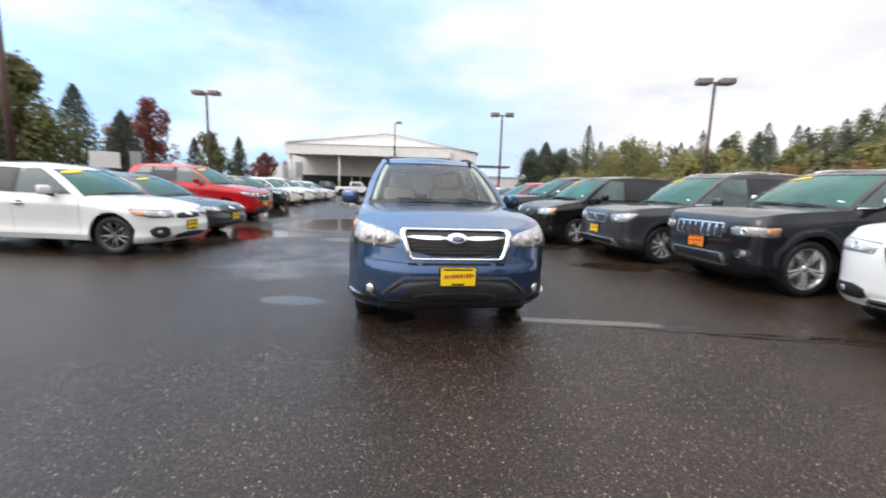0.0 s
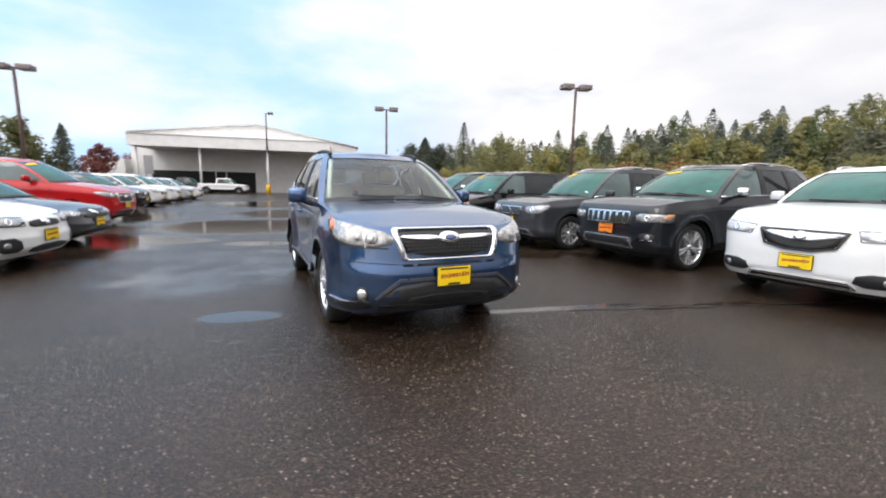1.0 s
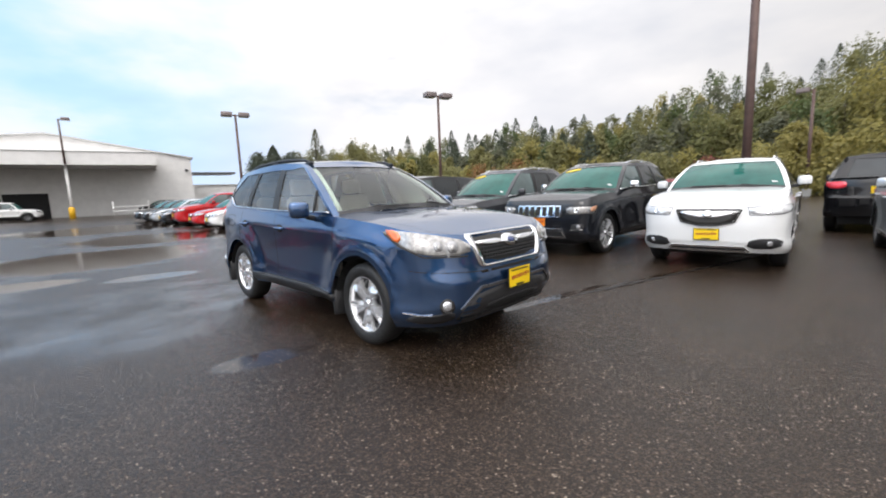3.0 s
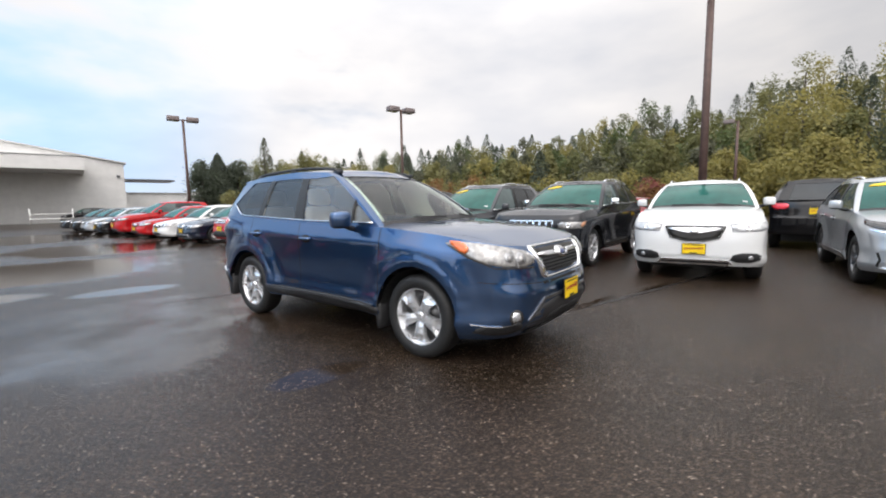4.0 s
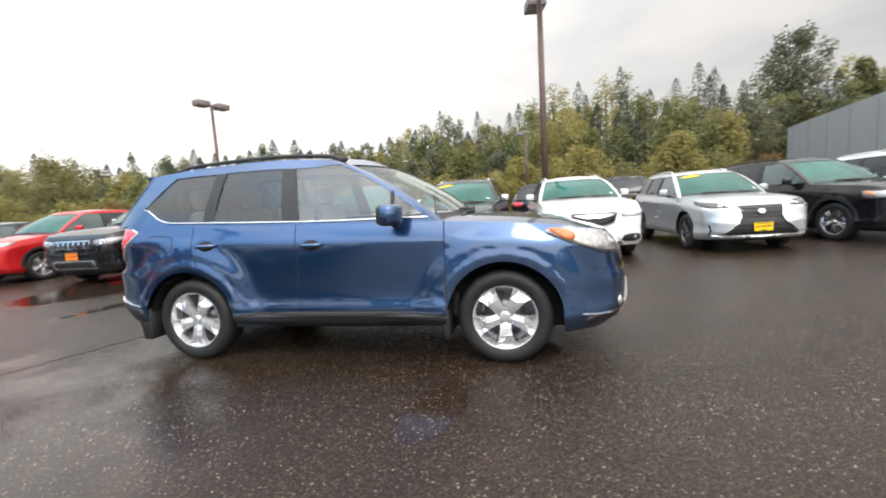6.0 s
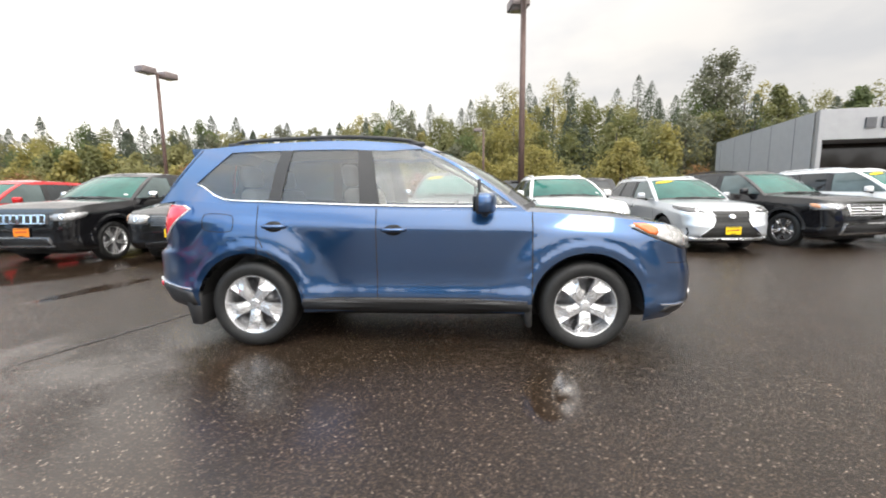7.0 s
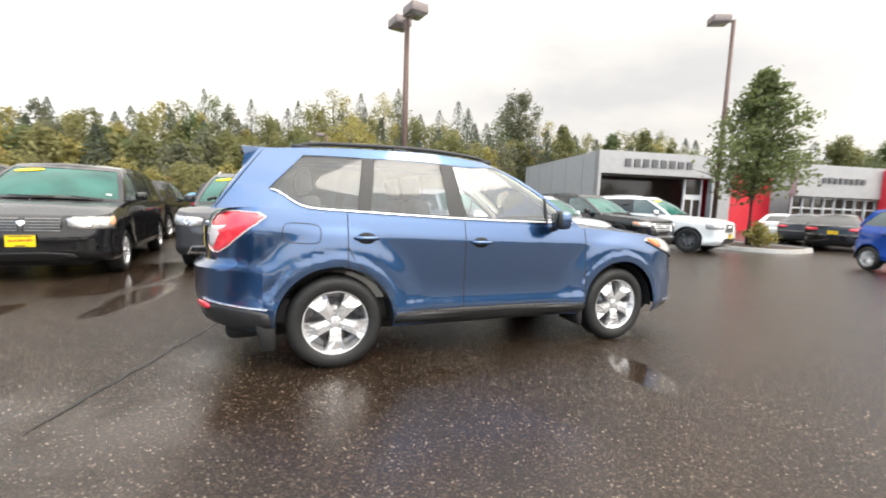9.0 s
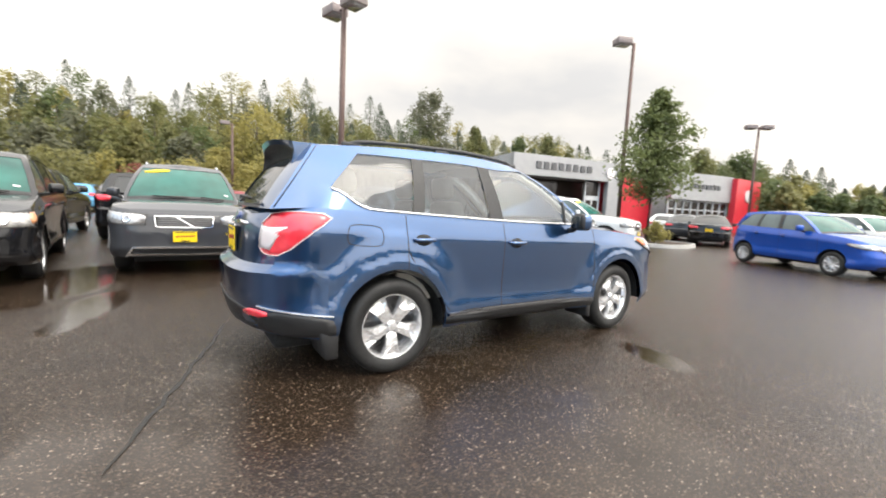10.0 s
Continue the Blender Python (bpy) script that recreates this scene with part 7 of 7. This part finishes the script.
def trunk_data(h, r, limbs, spread):
    verts, faces = tube_data([(0, 0, -0.1), (0.02 * h * 0.3, 0, h * 0.35), (-0.01 * h, 0.01 * h, h * 0.7), (0, 0, h * 0.94)], [r * 1.25, r * 0.9, r * 0.55, r * 0.12], 9)
    verts = list(verts)
    for k in range(limbs):
        a = 2.4 * k
        z = h * (0.28 + 0.55 * k / limbs)
        ln = spread * (1 - 0.55 * k / limbs)
        v, f = tube_data([(0, 0, z), (ln * 0.5 * math.cos(a), ln * 0.5 * math.sin(a), z + ln * 0.35), (ln * math.cos(a), ln * math.sin(a), z + ln * 0.55)], [r * 0.38, r * 0.22, r * 0.06], 6)
        o = len(verts)
        verts += v
        faces += [tuple(i + o for i in q) for q in f]
    return verts, faces


def tree(x, y, h, w, kind, leaf, n, size, label, low=0.18, group="trees"):
    t = thing("tree", label, "tree", pose(x, y, rise(x, y), 0, 0, rg.uniform(0, 360)), group)
    v, f = trunk_data(h, 0.018 * h + 0.03, 7 if kind == "broad" else 3, w * 0.38)
    mesh_part("trunk", v, f, M["bark"], t, "brown bark trunk and limbs")
    blk = broadleaf(h, w, n, size, low) if kind == "broad" else conifer(h, w, n, size)
    leaf_mesh("crown", [(blk, 0)], [LEAF[leaf]], t)
    return t


# the young tree on the island, and a low shrub at its foot
def island_tree():
    t = thing("tree", "young street tree with airy green leaves on the island", "tree", pose(9.4, -8.0, 0.12, 0, 0, 40), "trees")
    v, f = trunk_data(6.6, 0.10, 11, 2.2)
    mesh_part("trunk", v, f, M["bark"], t, "slim brown trunk")
    pts = []
    for k in range(46):
        u = (k + 0.5) / 46
        a = 2.4 * k
        z = 1.9 + 4.6 * u
        rad = 3.3 * (1 - u) ** 0.85 * (0.30 + 0.70 * rg.uniform()) * (0.6 + 0.4 * min(1, u * 6))
        m = 240
        s = rg.uniform(0, 1, m) ** 0.7
        d = rg.normal(size=(m, 3)) * np.array([0.22, 0.22, 0.17]) * (0.6 + 0.7 * (1 - u))
        pts.append(np.stack([rad * s * math.cos(a), rad * s * math.sin(a), z + 0.30 * rad * s], 1) + d)
    leaf_mesh("crown", [(cards(np.concatenate(pts), 0.13), 0)], [M["street_leaf"]], t)


island_tree()
sb = thing("shrub", "low yellow-green shrub on the mulch", "shrub", pose(8.9, -7.9, 0.1))
leaf_mesh("leaves", [(broadleaf(0.9, 1.3, 900, 0.10, 0.05), 0)], [LEAF[2]], sb)
v, f = trunk_data(0.6, 0.02, 6, 0.5)
mesh_part("stems", v, f, M["bark"], sb)

# single trees that stand out
for x, y, h, w, kind, leaf, n, size, label, low in [
        (20.7, 71.1, 12.6, 6.5, "conifer", 7, 900, 0.6, "slender grey-green conifer above the hedge", 0.1),
        (11.6, 72.0, 8.4, 9.0, "broad", 1, 2400, 0.5, "broad dark evergreen behind the sheds", 0.0),
        (14.2, 73.0, 9.8, 9.0, "conifer", 1, 2600, 0.7, "broad dark conifer behind the sheds", 0.1),
        (17.2, 74.0, 8.8, 9.0, "broad", 1, 2400, 0.5, "broad dark evergreen behind the sheds", 0.0),
        (25.2, 66.0, 9.8, 11.0, "broad", 6, 2200, 0.5, "olive-green broadleaf tree behind the cars", 0.05),
        (-35.5, 47.0, 10.4, 7.0, "broad", 4, 1700, 0.5, "rust-red autumn maple at the lot's edge", 0.1),
        (-39.0, 47.0, 8.0, 6.0, "broad", 3, 1300, 0.5, "orange autumn tree beside the maple", 0.05),
        (-27.0, 50.0, 6.6, 4.0, "conifer", 1, 900, 0.5, "dark green conifer beside the maple", 0.05),
        (-29.5, 48.5, 7.0, 6.0, "broad", 0, 1200, 0.5, "green tree beside a red one", 0.05),
        (-32.5, 50.0, 6.4, 4.5, "conifer", 1, 900, 0.5, "dark conifer near the service building", 0.05),
        (-28.0, 58.5, 5.5, 5.0, "broad", 4, 1200, 0.45, "small russet tree by the conifers", 0.05),
        (-33.0, 80.0, 7.0, 5.0, "broad", 4, 900, 0.5, "distant russet tree past the wing", 0.05),
        (-29.0, 35.0, 6.8, 6.0, "conifer", 1, 1800, 0.55, "tall dark conifer at the lot's edge", 0.05),
        (-34.0, 36.0, 9.2, 7.0, "conifer", 1, 2200, 0.5, "tall dark conifer at the lot's edge", 0.05),
        (-31.5, 29.0, 9.4, 8.0, "broad", 0, 2600, 0.55, "tall dark conifer at the lot's edge", 0.05),
        (-36.0, 28.0, 10.5, 9.0, "broad", 0, 2200, 0.5, "tall olive broadleaf tree at the edge", 0.05),
        (95.2, -29.1, 23.0, 12.0, "broad", 7, 1300, 0.9, "tall open-crowned pine above the showroom", 0.45),
        (54.0, -21.0, 14.0, 7.0, "broad", 0, 1700, 0.55, "mid-green tree behind the showroom", 0.1),
        (27.5, -43.0, 9.2, 8.0, "broad", 5, 2000, 0.5, "dark green tree behind the red showroom", 0.1),
        (33.0, -43.5, 10.2, 8.0, "broad", 0, 2000, 0.5, "dark green tree behind the red showroom", 0.1),
        (46.0, -28.8, 12.4, 6.5, "broad", 0, 2000, 0.5, "olive tree rising behind the grey showroom", 0.1),
        (50.5, -27.0, 12.6, 6.0, "broad", 5, 2000, 0.5, "green tree rising behind the grey showroom", 0.1),
        (39.0, -2.0, 6.2, 7.0, "broad", 2, 2600, 0.40, "yellow-green willow bush at the lot's edge", 0.0),
        (40.0, 6.5, 6.0, 8.0, "broad", 2, 2600, 0.40, "yellow-green willow bush at the lot's edge", 0.0),
        (38.0, 12.0, 5.2, 7.0, "broad", 2, 2600, 0.40, "yellow-green willow bush at the lot's edge", 0.0)]:
    tree(x, y, h, w, kind, leaf, int(n * 3.0), size * 0.52, label, low)

# the wooded hillside: too many to count
HORIZON = curve_of([(-185, 0.05), (-170, 0.05), (-157, 0.085), (-149, 0.128), (-144, 0.135), (-136, 0.13), (-131, 0.145), (-126, 0.185), (-119, 0.178), (-113, 0.205), (-104, 0.235), (-95, 0.25), (-90, 0.272), (-86, 0.272), (-82, 0.25), (-78, 0.21),
                    (-74, 0.205), (-70, 0.215), (-65, 0.20), (-60, 0.176), (-52, 0.16), (-45, 0.158), (-36, 0.138), (-28, 0.125), (-21, 0.128), (-15, 0.10), (-10, 0.06)])
woods, trunks_v, trunks_f = [], [], []
under = []
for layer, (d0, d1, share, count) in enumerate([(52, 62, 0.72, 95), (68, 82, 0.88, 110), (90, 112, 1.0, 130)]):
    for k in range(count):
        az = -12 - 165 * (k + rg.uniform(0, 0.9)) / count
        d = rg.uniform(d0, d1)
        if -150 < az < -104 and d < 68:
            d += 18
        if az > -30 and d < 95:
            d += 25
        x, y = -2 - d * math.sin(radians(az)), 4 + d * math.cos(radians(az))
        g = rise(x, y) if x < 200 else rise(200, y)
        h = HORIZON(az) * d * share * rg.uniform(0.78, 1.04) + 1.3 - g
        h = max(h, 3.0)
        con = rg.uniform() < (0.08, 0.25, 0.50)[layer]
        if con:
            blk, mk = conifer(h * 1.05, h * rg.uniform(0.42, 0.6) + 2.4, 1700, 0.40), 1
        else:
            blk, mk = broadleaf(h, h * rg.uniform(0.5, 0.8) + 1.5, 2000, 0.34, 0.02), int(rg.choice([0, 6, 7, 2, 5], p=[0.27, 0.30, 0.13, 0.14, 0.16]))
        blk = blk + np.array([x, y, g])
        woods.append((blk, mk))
        v, f = tube_data([(x, y, g - 0.2), (x, y, g + h * 0.8)], [0.02 * h, 0.006 * h], 5)
        o = len(trunks_v)
        trunks_v += v
        trunks_f += [tuple(i + o for i in q) for q in f]
# tree line to the west, out of view, added to darken the cars' reflections
for k in range(70):
    az = 58 + 122 * (k + rg.uniform(0, 0.9)) / 70
    d = rg.uniform(58, 72)
    x, y = -2 - d * math.sin(radians(az)), 4 + d * math.cos(radians(az))
    h = rg.uniform(5.5, 9.0)
    woods.append(((conifer(h, h * 0.6, 500, 0.8) if rg.uniform() < 0.5 else broadleaf(h, h * 0.9, 600, 0.7, 0.0)) + np.array([x, y, 0]), int(rg.choice([0, 1, 1, 5]))))
for k in range(110):
    az = -14 - 120 * (k + rg.uniform(0, 0.9)) / 110
    d = rg.uniform(42, 50) + (18 if az < -104 else 0) + (14 if az > -35 else 0)
    x, y = -2 - d * math.sin(radians(az)), 4 + d * math.cos(radians(az))
    h = rg.uniform(2.2, 4.6)
    under.append((broadleaf(h, h * rg.uniform(1.1, 1.7), 1050, 0.245, 0.0) + np.array([x, y, rise(x, y)]), int(rg.choice([6, 2, 3, 4, 0], p=[0.32, 0.40, 0.10, 0.02, 0.16]))))
tagged(leaf_mesh("woods", woods, LEAF), "mixed green and yellowing wooded hillside, plus an unseen western tree line", "woods", kind="stuff")
tagged(mesh_part("wood_trunks", trunks_v, trunks_f, M["bark"]), "bare trunks within the hillside wood", "woods", kind="stuff")
tagged(leaf_mesh("undergrowth", under, LEAF), "yellow-green and russet shrubs along the lot's edge", "shrubs", kind="stuff")
